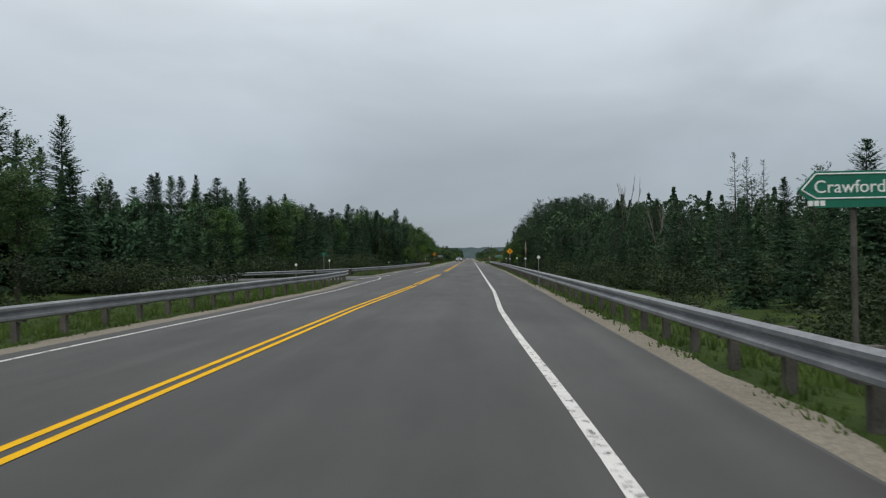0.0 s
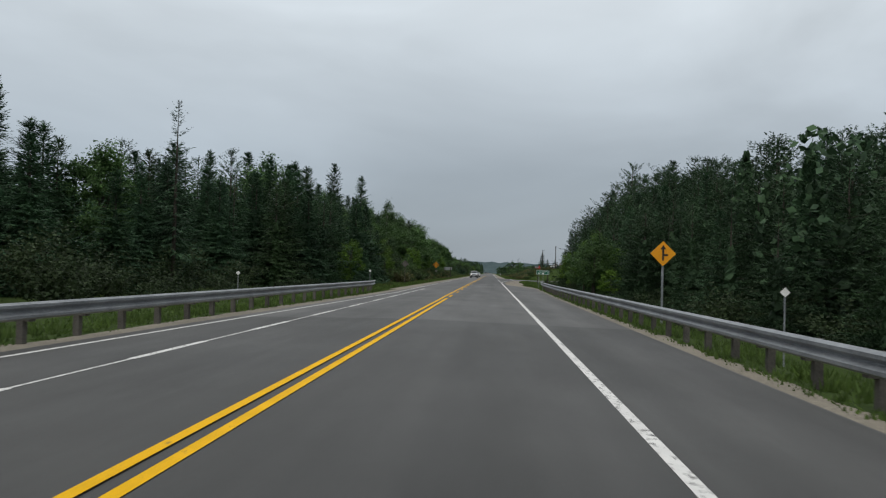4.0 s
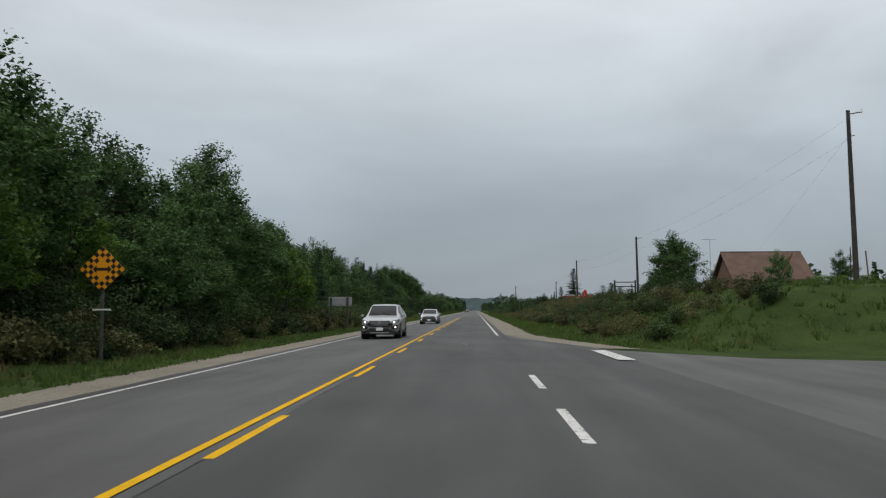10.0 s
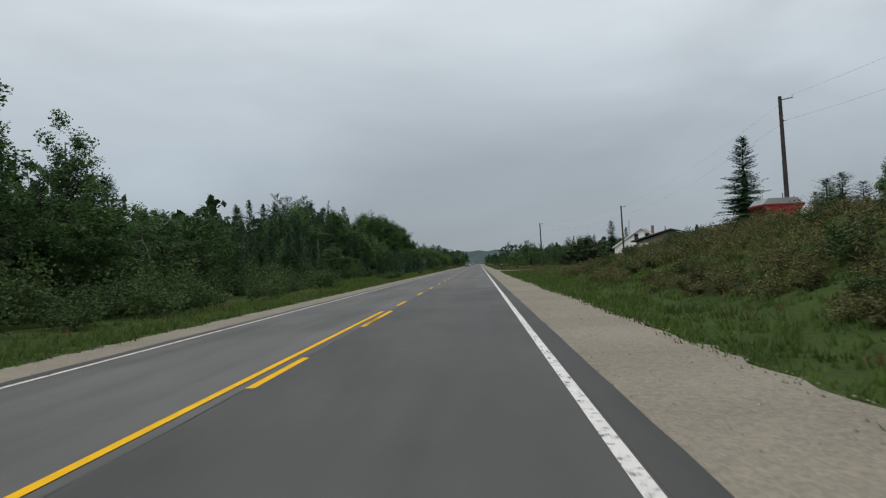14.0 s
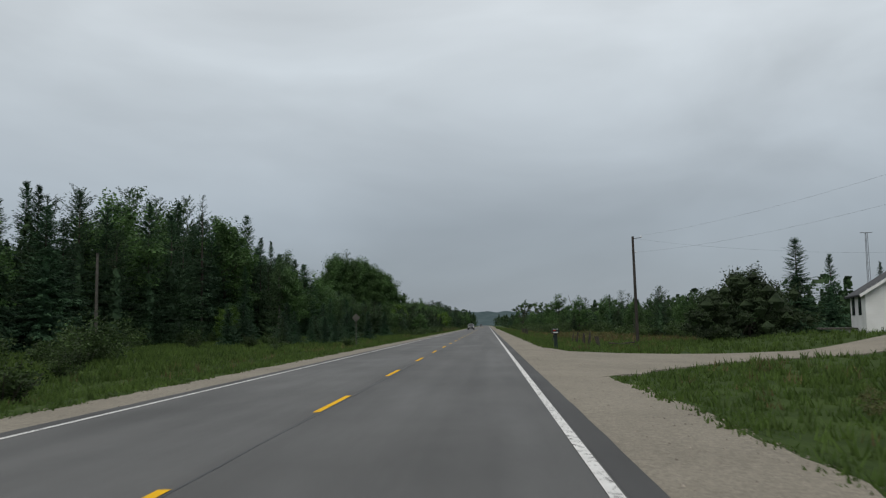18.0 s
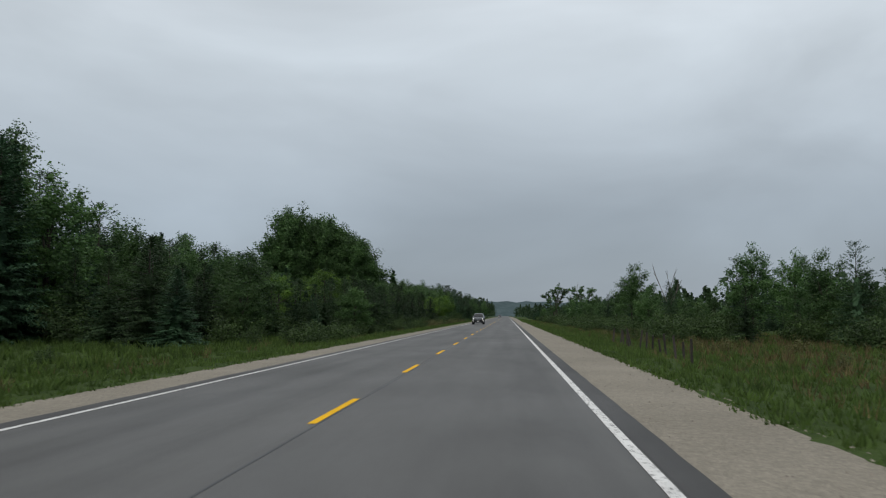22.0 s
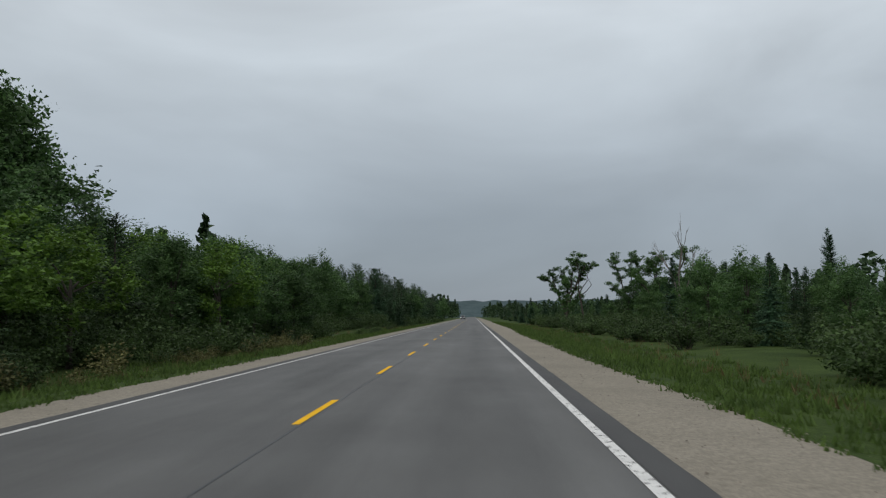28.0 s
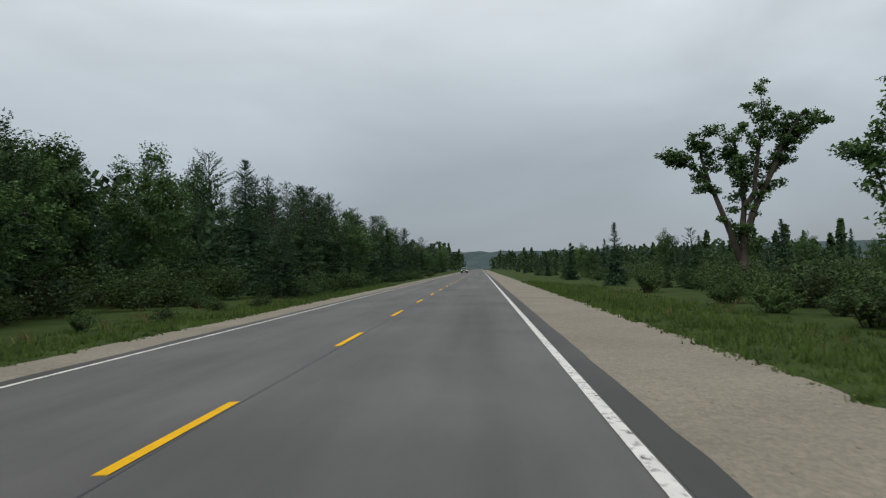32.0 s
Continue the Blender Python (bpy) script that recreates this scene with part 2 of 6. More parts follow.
M = {
    "asphalt": asphalt_material("asphalt", (0.098, 0.0985, 0.0955), (0.065, 0.0655, 0.0635)),
    "asphalt_dark": asphalt_material("dark_asphalt", (0.052, 0.051, 0.050), (0.030, 0.0295, 0.029)),
    "asphalt_mid": asphalt_material("newer_asphalt", (0.064, 0.0642, 0.062), (0.042, 0.0422, 0.041)),
    "gravel": gravel_material("pale_gravel", (0.246, 0.222, 0.178), (0.186, 0.167, 0.132)),
    "grass_ground": material("grass_ground", (0.055, 0.085, 0.024), (0.028, 0.046, 0.015), 0.95, 0.5, 9, 0.6, 0.0, 0.04, depth=0.1),
    "grass": leafy("grass_blades", (0.100, 0.158, 0.036), (0.050, 0.086, 0.021), 0.7, 0.35, 0.0, 0.45),
    "dry_grass": leafy("dry_weeds", (0.17, 0.14, 0.06), (0.08, 0.06, 0.03), 0.8, 0.4, 0.0, 0.3),
    "spruce": leafy("spruce_needles", (0.058, 0.120, 0.056), (0.025, 0.056, 0.032), 0.75, 0.4, 0.25, 0.12),
    "pine": leafy("pine_needles", (0.052, 0.098, 0.044), (0.022, 0.046, 0.024), 0.75, 0.4, 0.25, 0.12),
    "cedar": leafy("cedar_sprays", (0.048, 0.086, 0.032), (0.018, 0.038, 0.017), 0.75, 0.4, 0.3, 0.15),
    "leaf": leafy("broad_leaves", (0.090, 0.170, 0.050), (0.038, 0.078, 0.028), 0.6, 0.42, 0.3, 0.3),
    "leaf_light": leafy("light_leaves", (0.122, 0.218, 0.031), (0.048, 0.101, 0.017), 0.6, 0.4, 0.2, 0.3),
    "leaf_grey": leafy("poplar_leaves", (0.105, 0.180, 0.066), (0.045, 0.088, 0.038), 0.6, 0.42, 0.25, 0.3),
    "shrub": leafy("shrub_leaves", (0.062, 0.104, 0.030), (0.026, 0.048, 0.016), 0.65, 0.45, 0.35, 0.25),
    # shrub green darkened for shade under conifers; also the lilac's own dark green
    "undergrowth": leafy("dark_leaves_and_shade", (0.042, 0.066, 0.026), (0.017, 0.030, 0.013), 0.7, 0.45, 0.3, 0.2),
    "shrub_brown": leafy("browned_shrub", (0.125, 0.122, 0.045), (0.054, 0.058, 0.024), 0.7, 0.45, 0.3, 0.2),
    "bark": material("grey_bark", (0.085, 0.074, 0.06), (0.032, 0.027, 0.022), 0.95, 1.5, 14, 0.7),
    "birch": material("pale_bark", (0.45, 0.43, 0.39), (0.16, 0.15, 0.13), 0.85, 2.5, 12, 0.4),
    "dead": material("dead_wood", (0.20, 0.18, 0.155), (0.09, 0.08, 0.07), 0.95, 2, 20, 0.5),
    "pole": material("weathered_pole", (0.07, 0.06, 0.052), (0.028, 0.025, 0.023), 0.9, 1.2, 25, 0.5),
    "post": material("treated_post", (0.12, 0.112, 0.098), (0.055, 0.052, 0.046), 0.92, 3, 30, 0.5, per_object=0.15),
    "steel": material("galvanised_steel", (0.30, 0.317, 0.335), (0.165, 0.178, 0.19), 0.5, 1.2, 20, 0.08, 0.5, 0.5),
    "wire": material("dark_wire", (0.06, 0.06, 0.06), (0.03, 0.03, 0.03), 0.6, 3, 20, 0),
    "white_line": worn("white_road_paint", (0.72, 0.72, 0.70), (0.09, 0.09, 0.09), 0.395, 11.0),
    "white_line_left": worn("thin_white_paint", (0.66, 0.66, 0.64), (0.1, 0.1, 0.1), 0.38),
    "yellow_line": worn("yellow_road_paint", (0.82, 0.46, 0.006), (0.14, 0.12, 0.08), 0.33),
    "tar": material("tar_seal", (0.02, 0.02, 0.02), (0.012, 0.012, 0.012), 0.4, 3, 40, 0.1),
    "white": material("white_reflector", (0.78, 0.78, 0.76), (0.6, 0.6, 0.58), 0.5, 4, 30, 0.05),
    "siding": material("white_siding", (0.80, 0.80, 0.79), (0.66, 0.66, 0.64), 0.7, 0.8, 20, 0.1),
    "green_sign": material("green_sign_face", (0.012, 0.15, 0.095), (0.01, 0.12, 0.075), 0.45, 2, 15, 0.02),
    "letter": material("sign_letter_white", (0.8, 0.82, 0.8), (0.7, 0.72, 0.7), 0.5, 3, 20, 0),
    "orange_sign": material("amber_sign_face", (0.80, 0.33, 0.01), (0.7, 0.28, 0.01), 0.45, 2, 15, 0.02),
    "black": material("black_paint", (0.02, 0.02, 0.02), (0.012, 0.012, 0.012), 0.5, 4, 30, 0.03),
    "sign_back": material("dull_aluminium", (0.34, 0.36, 0.37), (0.24, 0.25, 0.26), 0.55, 2, 20, 0.05, 0.4),
    "rust": material("rusty_edge", (0.36, 0.15, 0.06), (0.2, 0.08, 0.04), 0.9, 5, 40, 0.4),
    "roof_brown": material("brown_shingles", (0.16, 0.105, 0.082), (0.095, 0.062, 0.05), 0.95, 0.6, 6, 0.5),
    "roof_dark": material("dark_shingles", (0.075, 0.078, 0.082), (0.04, 0.042, 0.046), 0.9, 0.6, 6, 0.5),
    "tan_wall": material("tan_boards", (0.34, 0.29, 0.22), (0.22, 0.185, 0.14), 0.9, 1, 12, 0.3),
    "brick": material("brown_wall", (0.24, 0.14, 0.10), (0.15, 0.09, 0.07), 0.92, 1, 12, 0.4),
    "red": material("red_enamel", (0.52, 0.035, 0.025), (0.34, 0.02, 0.018), 0.45, 2, 20, 0.05),
    "faded_red": material("faded_red_paint", (0.27, 0.035, 0.03), (0.15, 0.022, 0.02), 0.7, 3, 20, 0.15),
    "silver_paint": material("silver_car_paint", (0.60, 0.62, 0.64), (0.52, 0.54, 0.56), 0.28, 1, 60, 0.0, 0.55, 0.5),
    "dark_paint": material("dark_car_paint", (0.10, 0.105, 0.11), (0.08, 0.085, 0.09), 0.25, 1, 60, 0.0, 0.4, 0.5),
    "car_glass": material("tinted_glass", (0.02, 0.023, 0.026), (0.015, 0.017, 0.02), 0.08, 1, 20, 0.0, 0, 0.3),
    "plastic": material("black_plastic", (0.025, 0.025, 0.026), (0.016, 0.016, 0.017), 0.6, 4, 40, 0.05),
    "tyre": material("tyre_rubber", (0.025, 0.025, 0.025), (0.015, 0.015, 0.015), 0.85, 5, 40, 0.2),
    "rim": material("grey_alloy", (0.2, 0.205, 0.21), (0.13, 0.133, 0.137), 0.35, 3, 20, 0, 0.7, 0.5),
    "lens": material("headlamp_lens", (0.5, 0.52, 0.54), (0.3, 0.31, 0.33), 0.12, 6, 30, 0.0, 0.4, 0.5),
    "chrome": material("bright_metal", (0.6, 0.61, 0.62), (0.5, 0.5, 0.52), 0.2, 2, 20, 0, 0.9, 0.5),
    "mailbox": material("dark_green_box", (0.02, 0.035, 0.03), (0.014, 0.022, 0.02), 0.5, 3, 20, 0.05),
    "stone": material("loose_stone", (0.34, 0.3, 0.25), (0.13, 0.115, 0.1), 0.95, 3, 30, 0.2, per_island=0.3),
    # woods colour shifted to blue-grey to stand for haze
    "far_woods": material("haze_tinted_woods", (0.085, 0.115, 0.12), (0.055, 0.08, 0.085), 1.0, 0.03, 0.25, 0, 0, 0.0),
}
lamp = bpy.data.materials.new("lit_headlamp")
lamp.use_nodes = True
lamp.node_tree.nodes["Principled BSDF"].inputs["Emission Color"].default_value = (1, 0.97, 0.9, 1)
lamp.node_tree.nodes["Principled BSDF"].inputs["Emission Strength"].default_value = 2.0
M["lamp"] = lamp


# ---- building helpers ----
def smooth_step(a, b, v):
    s = np.clip((np.asarray(v, float) - a) / (b - a), 0, 1)
    return s * s * (3 - 2 * s)


def mesh_of(name, verts, faces, mat, smooth=False):
    me = bpy.data.meshes.new(name)
    if isinstance(verts, np.ndarray):
        verts = verts.tolist()
    if isinstance(faces, np.ndarray):
        faces = [f[:3] if len(f) == 4 and f[2] == f[3] else f for f in faces.tolist()]
    me.from_pydata(verts, [], faces)
    me.materials.append(mat)
    if smooth:
        me.shade_smooth()
    me.update()
    return me


def quick_mesh(name, V, k, mat):
    """A mesh of loose faces with k corners each."""
    n = len(V) // k
    me = bpy.data.meshes.new(name)
    me.vertices.add(n * k)
    me.vertices.foreach_set("co", np.ascontiguousarray(V, np.float32).ravel())
    me.loops.add(n * k)
    me.loops.foreach_set("vertex_index", np.arange(n * k, dtype=np.int32))
    me.polygons.add(n)
    me.polygons.foreach_set("loop_start", np.arange(0, n * k, k, dtype=np.int32))
    me.materials.append(mat)
    me.update()
    me.validate()
    return me


def part(name, source, mat=None, parent=None, label=""):
    """Links a bmesh or a mesh as ONE object under a thing or a part."""
    if isinstance(source, bmesh.types.BMesh):
        me = bpy.data.meshes.new(name)
        source.to_mesh(me)
        source.free()
        me.materials.append(mat)
    else:
        me = source
    ob = new(name, me)
    if parent is not None:
        ob.parent = parent
    if label:
        tagged(ob, label)
    return ob


def thing(name, label, category, m=None, group="", kind=""):
    ob = new(name)
    ob.empty_display_size = 0.2
    if m is not None:
        ob.matrix_basis = m
    return tagged(ob, label, category, group, kind)


def box(bm, x0, x1, y0, y1, z0, z1, bevel=0.0):
    r = bmesh.ops.create_cube(bm, size=1, matrix=Matrix.LocRotScale(((x0 + x1) / 2, (y0 + y1) / 2, (z0 + z1) / 2), None, (abs(x1 - x0), abs(y1 - y0), abs(z1 - z0))))
    if bevel:
        edges = {e for v in r["verts"] for e in v.link_edges}
        bmesh.ops.bevel(bm, geom=list(edges), offset=bevel, segments=2, affect="EDGES")
    return bm


def boxed(x0, x1, y0, y1, z0, z1, bevel=0.0):
    return box(bmesh.new(), x0, x1, y0, y1, z0, z1, bevel)


def rod(bm, a, b, r0, r1=None, n=8):
    a, b = Vector(a), Vector(b)
    r1 = r0 if r1 is None else r1
    d = b - a
    q = d.to_track_quat("Z", "Y").to_matrix().to_4x4()
    bmesh.ops.create_cone(bm, cap_ends=True, segments=n, radius1=r0, radius2=r1, depth=d.length, matrix=Matrix.Translation((a + b) / 2) @ q)
    return bm


def rodded(a, b, r0, r1=None, n=8):
    return rod(bmesh.new(), a, b, r0, r1, n)


def prism(points, y0, y1):
    """An outline in x and z, given thickness along y."""
    bm = bmesh.new()
    f = [bm.verts.new((x, y0, z)) for x, z in points]
    k = [bm.verts.new((x, y1, z)) for x, z in points]
    bm.faces.new(f)
    bm.faces.new(k[::-1])
    for i in range(len(f)):
        j = (i + 1) % len(f)
        bm.faces.new((f[j], f[i], k[i], k[j]))
    bmesh.ops.recalc_face_normals(bm, faces=bm.faces)
    return bm


def tubes(segs, n=5):
    """Tapered tubes for trunks and limbs: rows of start, end, radius, radius."""
    V, F = [], []
    for a, b, r0, r1 in segs:
        a, b = Vector(a), Vector(b)
        d = (b - a).normalized()
        u = d.orthogonal().normalized()
        w = d.cross(u)
        i0 = len(V)
        for c, r in ((a, r0), (b, r1)):
            for k in range(n):
                s = 2 * math.pi * k / n
                V.append(tuple(c + (u * math.cos(s) + w * math.sin(s)) * r))
        F += [(i0 + k, i0 + (k + 1) % n, i0 + n + (k + 1) % n, i0 + n + k) for k in range(n)]
    return V, F


def sprays(centres, along, across):
    """Leaf blades: a kite on each centre, spanned by two vectors."""
    c, a, b = (np.asarray(v, float) for v in (centres, along, across))
    n = len(c)
    V = np.stack([c - a * 0.5, c + b * 0.5 - a * 0.08, c + a * 0.5, c - b * 0.5 + a * 0.06], 1).reshape(-1, 3)
    return V, np.arange(4 * n).reshape(n, 4)


rng = np.random.default_rng(7)


def unit(n, r=rng):
    v = r.normal(size=(n, 3))
    return v / np.linalg.norm(v, axis=1)[:, None]


def join(*pieces):
    V, F, k = [], [], 0
    for v, f in pieces:
        V.append(np.asarray(v, float))
        F.append(np.asarray(f) + k)
        k += len(v)
    return np.concatenate(V), np.concatenate(F)


# ---- trees: each kind is a trunk and a crown of many small blades ----
def darts(base, along, width, r, up=0.55):
    """Needle sprays and leaves: one thin triangle from each base towards its tip."""
    n = len(base)
    side = np.cross(along, np.array((0, 0, 1.0)) + r.normal(0, up, (n, 3)))
    side *= (width / (np.linalg.norm(side, axis=1) + 1e-9))[:, None] * 0.5
    V = np.stack([base - side, base + side, base + along], 1).reshape(-1, 3)
    i = np.arange(3 * n).reshape(n, 3)
    return V, np.concatenate([i, i[:, 2:]], 1)


def leaflets(centres, size, r):
    """Leaves at the centres, turned at random."""
    n = len(centres)
    s = size * r.uniform(0.6, 1.45, n)
    a = unit(n, r) * s[:, None]
    a[:, 2] *= 0.7
    return darts(centres - a * 0.5, a, s * 0.8, r, 1.2)


def conifer_parts(h, radius, seed, branches=26, droop=0.3, bare=0.05, shape=0.85, thin=1.0, blade=0.46, tuft=0.0, uneven=0.22):
    """A straight trunk with boughs all round: rising near the tip, hanging lower down, each carrying sprays of needles."""
    r = np.random.default_rng(seed)
    segs = [((0, 0, -0.6), (0, 0, h * 0.5), 0.012 * h + 0.03, 0.007 * h + 0.02), ((0, 0, h * 0.5), (0, 0, h * 0.985), 0.007 * h + 0.02, 0.008)]
    base, along, wide = [], [], []
    lobes = r.uniform(0, 6.28, 6)
    for k in range(int(h * branches)):
        f = r.uniform(0, 1) ** 1.25 * 0.985
        z = h * (bare + (1 - bare) * f)
        ang = r.uniform(0, 6.2832)
        lobe = 1 + uneven * math.sin(2 * ang + lobes[0] + 5 * f) * math.sin(z * 1.7 + lobes[1]) + 0.6 * uneven * math.sin(z * 4.1 + ang + lobes[2])
        L = (radius * (1 - f) ** shape * r.uniform(0.55, 1.12) * lobe + 0.14) * (1.0 if f < 0.93 else 0.8)
        out, side = np.array((math.cos(ang), math.sin(ang), 0)), np.array((-math.sin(ang), math.cos(ang), 0))
        slope = 1.1 * f ** 3 - droop * (1 - f)
        m = max(5, int(L / 0.125) + 2)
        g = np.linspace(0.2, 1.0, m) if tuft == 0 else 1 - (1 - tuft) * r.uniform(0, 1, m) ** 1.5
        g = np.repeat(g[r.uniform(0, 1, m) < thin], 2)
        m = len(g)
        p = out * (L * g)[:, None]
        p[:, 2] += z + slope * L * g + 0.28 * droop * L * g * g
        if tuft:
            d = unit(m, r) * 0.75 + out * 0.5
            d[:, 2] = np.abs(d[:, 2]) * 0.8 + 0.1
        else:
            d = out * r.uniform(0.45, 1.0, (m, 1)) + side * (np.tile((-1, 1), m // 2) * r.uniform(0.15, 0.95, m))[:, None]
            d[:, 2] += slope * 0.6 - r.uniform(0, 0.75, m) * (1 - f)
        w = blade * r.uniform(0.6, 1.25, m) * (1.1 - 0.45 * g) * (1 - 0.5 * f)
        base.append(p + r.normal(0, 0.035, (m, 3)))
        along.append(d * w[:, None])
        wide.append(w * r.uniform(0.3, 0.5, m))
        if k % 9 == 0 and L > 0.7:
            segs.append(((0, 0, z), tuple(out * L * 0.85 + np.array((0, 0, z + slope * L * 0.85))), 0.024, 0.007))
    base.append(np.stack([np.zeros(7), np.zeros(7), h * np.linspace(0.95, 0.985, 7)], 1))
    along.append(np.stack([r.normal(0, 0.12, 7), r.normal(0, 0.12, 7), np.full(7, blade * 0.8)], 1))
    wide.append(np.full(7, blade * 0.22))
    V, F = darts(np.concatenate(base), np.concatenate(along), np.concatenate(wide), r)
    if thin == 1.0:
        # the dense inner boughs, as jagged rings
        rows, seg = int(h * 1.6), 9
        I = []
        for k in range(rows + 1):
            f = k / rows
            z = h * (bare + 0.02 + (0.66 - bare) * f)
            for j in range(seg):
                q = (0.3 * radius * (1 - 0.9 * f) ** shape + 0.02) * r.uniform(0.25, 1.15)
                I.append((math.cos(6.2832 * j / seg) * q, math.sin(6.2832 * j / seg) * q, z - 0.45 * q * (j % 2) - r.uniform(0, 0.3)))
        Q = [(k * seg + j, k * seg + (j + 1) % seg, (k + 1) * seg + (j + 1) % seg, (k + 1) * seg + j) for k in range(rows) for j in range(seg)]
        V, F = join((V, F), (I, Q))
    return tubes(segs), (V, F)


def broad_parts(h, width, seed, clumps=30, blades=46, size=0.34, trunk=0.42, limbs=7, lean=0.0, spread=1.0, low=0.28, core=0.5):
    """A forking trunk whose limbs end in drawn-out clumps of leaves."""
    r = np.random.default_rng(seed)
    top = np.array((lean * h, 0, h))
    fork = np.array((lean * h * 0.3, 0, h * trunk))
    r0 = 0.013 * h + 0.05
    segs = [((0, 0, -0.6), tuple(fork), r0, r0 * 0.65), (tuple(fork), tuple(fork * 0.35 + top * 0.62), r0 * 0.6, 0.03)]
    mid = np.array((lean * h * 0.6, 0, h * (low + 1) / 2))
    half = np.array((width / 2, width / 2, h * (1 - low) / 2 * 0.92))
    P, cores = [], []
    for k in range(clumps):
        d = unit(1, r)[0]
        f = r.uniform(0.12, 1.0) ** 0.5
        c = mid + d * half * f
        taper = 1.0 - 0.35 * max(0, (c[2] - mid[2]) / half[2])
        c[:2] = mid[:2] + (c[:2] - mid[:2]) * taper * spread
        n = int(blades * r.uniform(0.5, 1.4))
        reach = (width * 0.55 + h * 0.28) * r.uniform(0.75, 1.2)
        way = d * 0.6 + np.array((0.15, 0, 0.45))
        q = unit(n, r) * r.uniform(0, 1, (n, 1)) ** 0.42 * np.array((0.108, 0.108, 0.08)) * reach + way * (r.uniform(-0.09, 0.11, n) * reach)[:, None]
        P.append(c + q)
        cores.append((c, q.std(0).mean() * core * (1.6 if f < 0.8 else 1.15)))
        if k < limbs:
            a = fork + (c - fork) * np.array((0.08, 0.08, 0.0)) + np.array((0, 0, r.uniform(-0.06, 0.12) * h))
            m = (a + c) / 2 + np.array((0, 0, 0.04 * h))
            segs += [(tuple(a), tuple(m), r0 * 0.42, r0 * 0.25), (tuple(m), tuple(c), r0 * 0.25, 0.015)]
    leaves = leaflets(np.concatenate(P), size, r)
    return tubes(segs), join(leaves, *[lump(c, s, r) for c, s in cores])


def lump(c, rad, r):
    """A rough inner knot of foliage, hidden among the blades."""
    p = np.array([(0, 0, 1), (1, 0, 0.1), (0, 1, 0.1), (-1, 0, 0.1), (0, -1, 0.1), (0, 0, -1)]) * r.uniform(0.7, 1.25, (6, 1)) * rad + c
    tri = [(0, 1, 2), (0, 2, 3), (0, 3, 4), (0, 4, 1), (5, 2, 1), (5, 3, 2), (5, 4, 3), (5, 1, 4)]
    return p, np.array([(a, b, d, d) for a, b, d in tri])


def shrub_parts(h, width, seed, clumps=16, blades=130, size=0.13):
    """Stems that fan out from one root, each leafy over its upper part."""
    r = np.random.default_rng(seed)
    segs, P = [], []
    for k in range(clumps):
        ang, d = r.uniform(0, 2 * math.pi), width * 0.5 * math.sqrt(r.uniform(0, 1))
        c = np.array((math.cos(ang) * d, math.sin(ang) * d, h * r.uniform(0.4, 1.0) * (1 - 0.5 * (2 * d / width) ** 2)))
        t = r.uniform(0.12, 1.05, blades)[:, None] ** 0.7
        P.append(c * t + unit(blades, r) * r.uniform(0, 1, (blades, 1)) ** 0.5 * np.array((0.14 * width, 0.14 * width, 0.11 * h)))
        segs.append(((c[0] * 0.2, c[1] * 0.2, -0.3), tuple(c), 0.03, 0.008))
    Q = np.concatenate(P)
    Q[:, 2] = np.maximum(Q[:, 2], 0.03)
    Q = Q[r.permutation(len(Q))]
    return tubes(segs, 4), leaflets(Q, size, r)


def bare_parts(h, seed, forks=5, start=0.35, spread=0.3):
    """A dead standing tree: a trunk that forks into rising, thinning limbs."""
    r = np.random.default_rng(seed)
    segs = []

    def grow(a, d, L, rad, depth):
        b = a + d * L
        segs.append((tuple(a), tuple(b), rad, rad * 0.62))
        if depth:
            for _ in range(2 if depth < forks - 1 else 3):
                e = d + r.normal(0, spread, 3) + np.array((0, 0, 0.22))
                grow(b - d * L * r.uniform(0, 0.25), e / np.linalg.norm(e), L * r.uniform(0.55, 0.8), rad * 0.6, depth - 1)
    grow(np.array((0, 0, -0.5)), np.array((0.03, 0, 1.0)), h * start, 0.012 * h + 0.03, forks - 1)
    return tubes(segs, 5)


TREES = {}
HEIGHT = {}


def prototype(key, name, label, category, parts, bark, leaf):
    """One tree, kept away from view until it is copied; only its meshes stay."""
    t, c = parts
    HEIGHT[key] = float(np.asarray(t[0])[:, 2].max()) if c is None else float(np.quantile(np.asarray(c[0])[:, 2], 0.995))
    TREES[key] = (name, label, category, mesh_of(name + "_trunk", *t, M[bark]), mesh_of(name + "_crown", *c, M[leaf]) if c is not None else None)


def plant(key, x, y, s=1.0, sz=None, turn=None, z=None, label=""):
    name, lab, cat, trunk, crown = TREES[key]
    m = Matrix.LocRotScale((x, y, ground_z(x, y) if z is None else z), Euler((0, 0, rng.uniform(0, 6.28) if turn is None else turn)), (s, s, s if sz is None else sz))
    t = thing(name, label or lab, cat, m, group="roadside " + cat + "s")
    part("trunk", trunk, None, t)
    if crown:
        part("crown", crown, None, t)
    return t


for i in range(4):
    prototype("spruce%d" % i, "spruce_tree" if i < 2 else "fir_tree", "dark green conifer with drooping boughs at the forest edge", "conifer tree", conifer_parts(12 + i, (2.7, 3.0, 2.4, 2.8)[i], 20 + i, (44, 44, 40, 40)[i], (0.4, 0.3, 0.45, 0.3)[i], shape=(0.85, 0.75, 0.95, 0.7)[i], uneven=(0.16, 0.22, 0.16, 0.25)[i]), "bark", "spruce")
for i in range(2):
    prototype("thin%d" % i, "tamarack_tree", "thin ragged conifer with sparse branches standing above the woods", "conifer", conifer_parts(15, 2.0, 30 + i, 13, 0.35, 0.2, 0.6, 0.75, 0.42, uneven=0.5), "bark", "spruce")
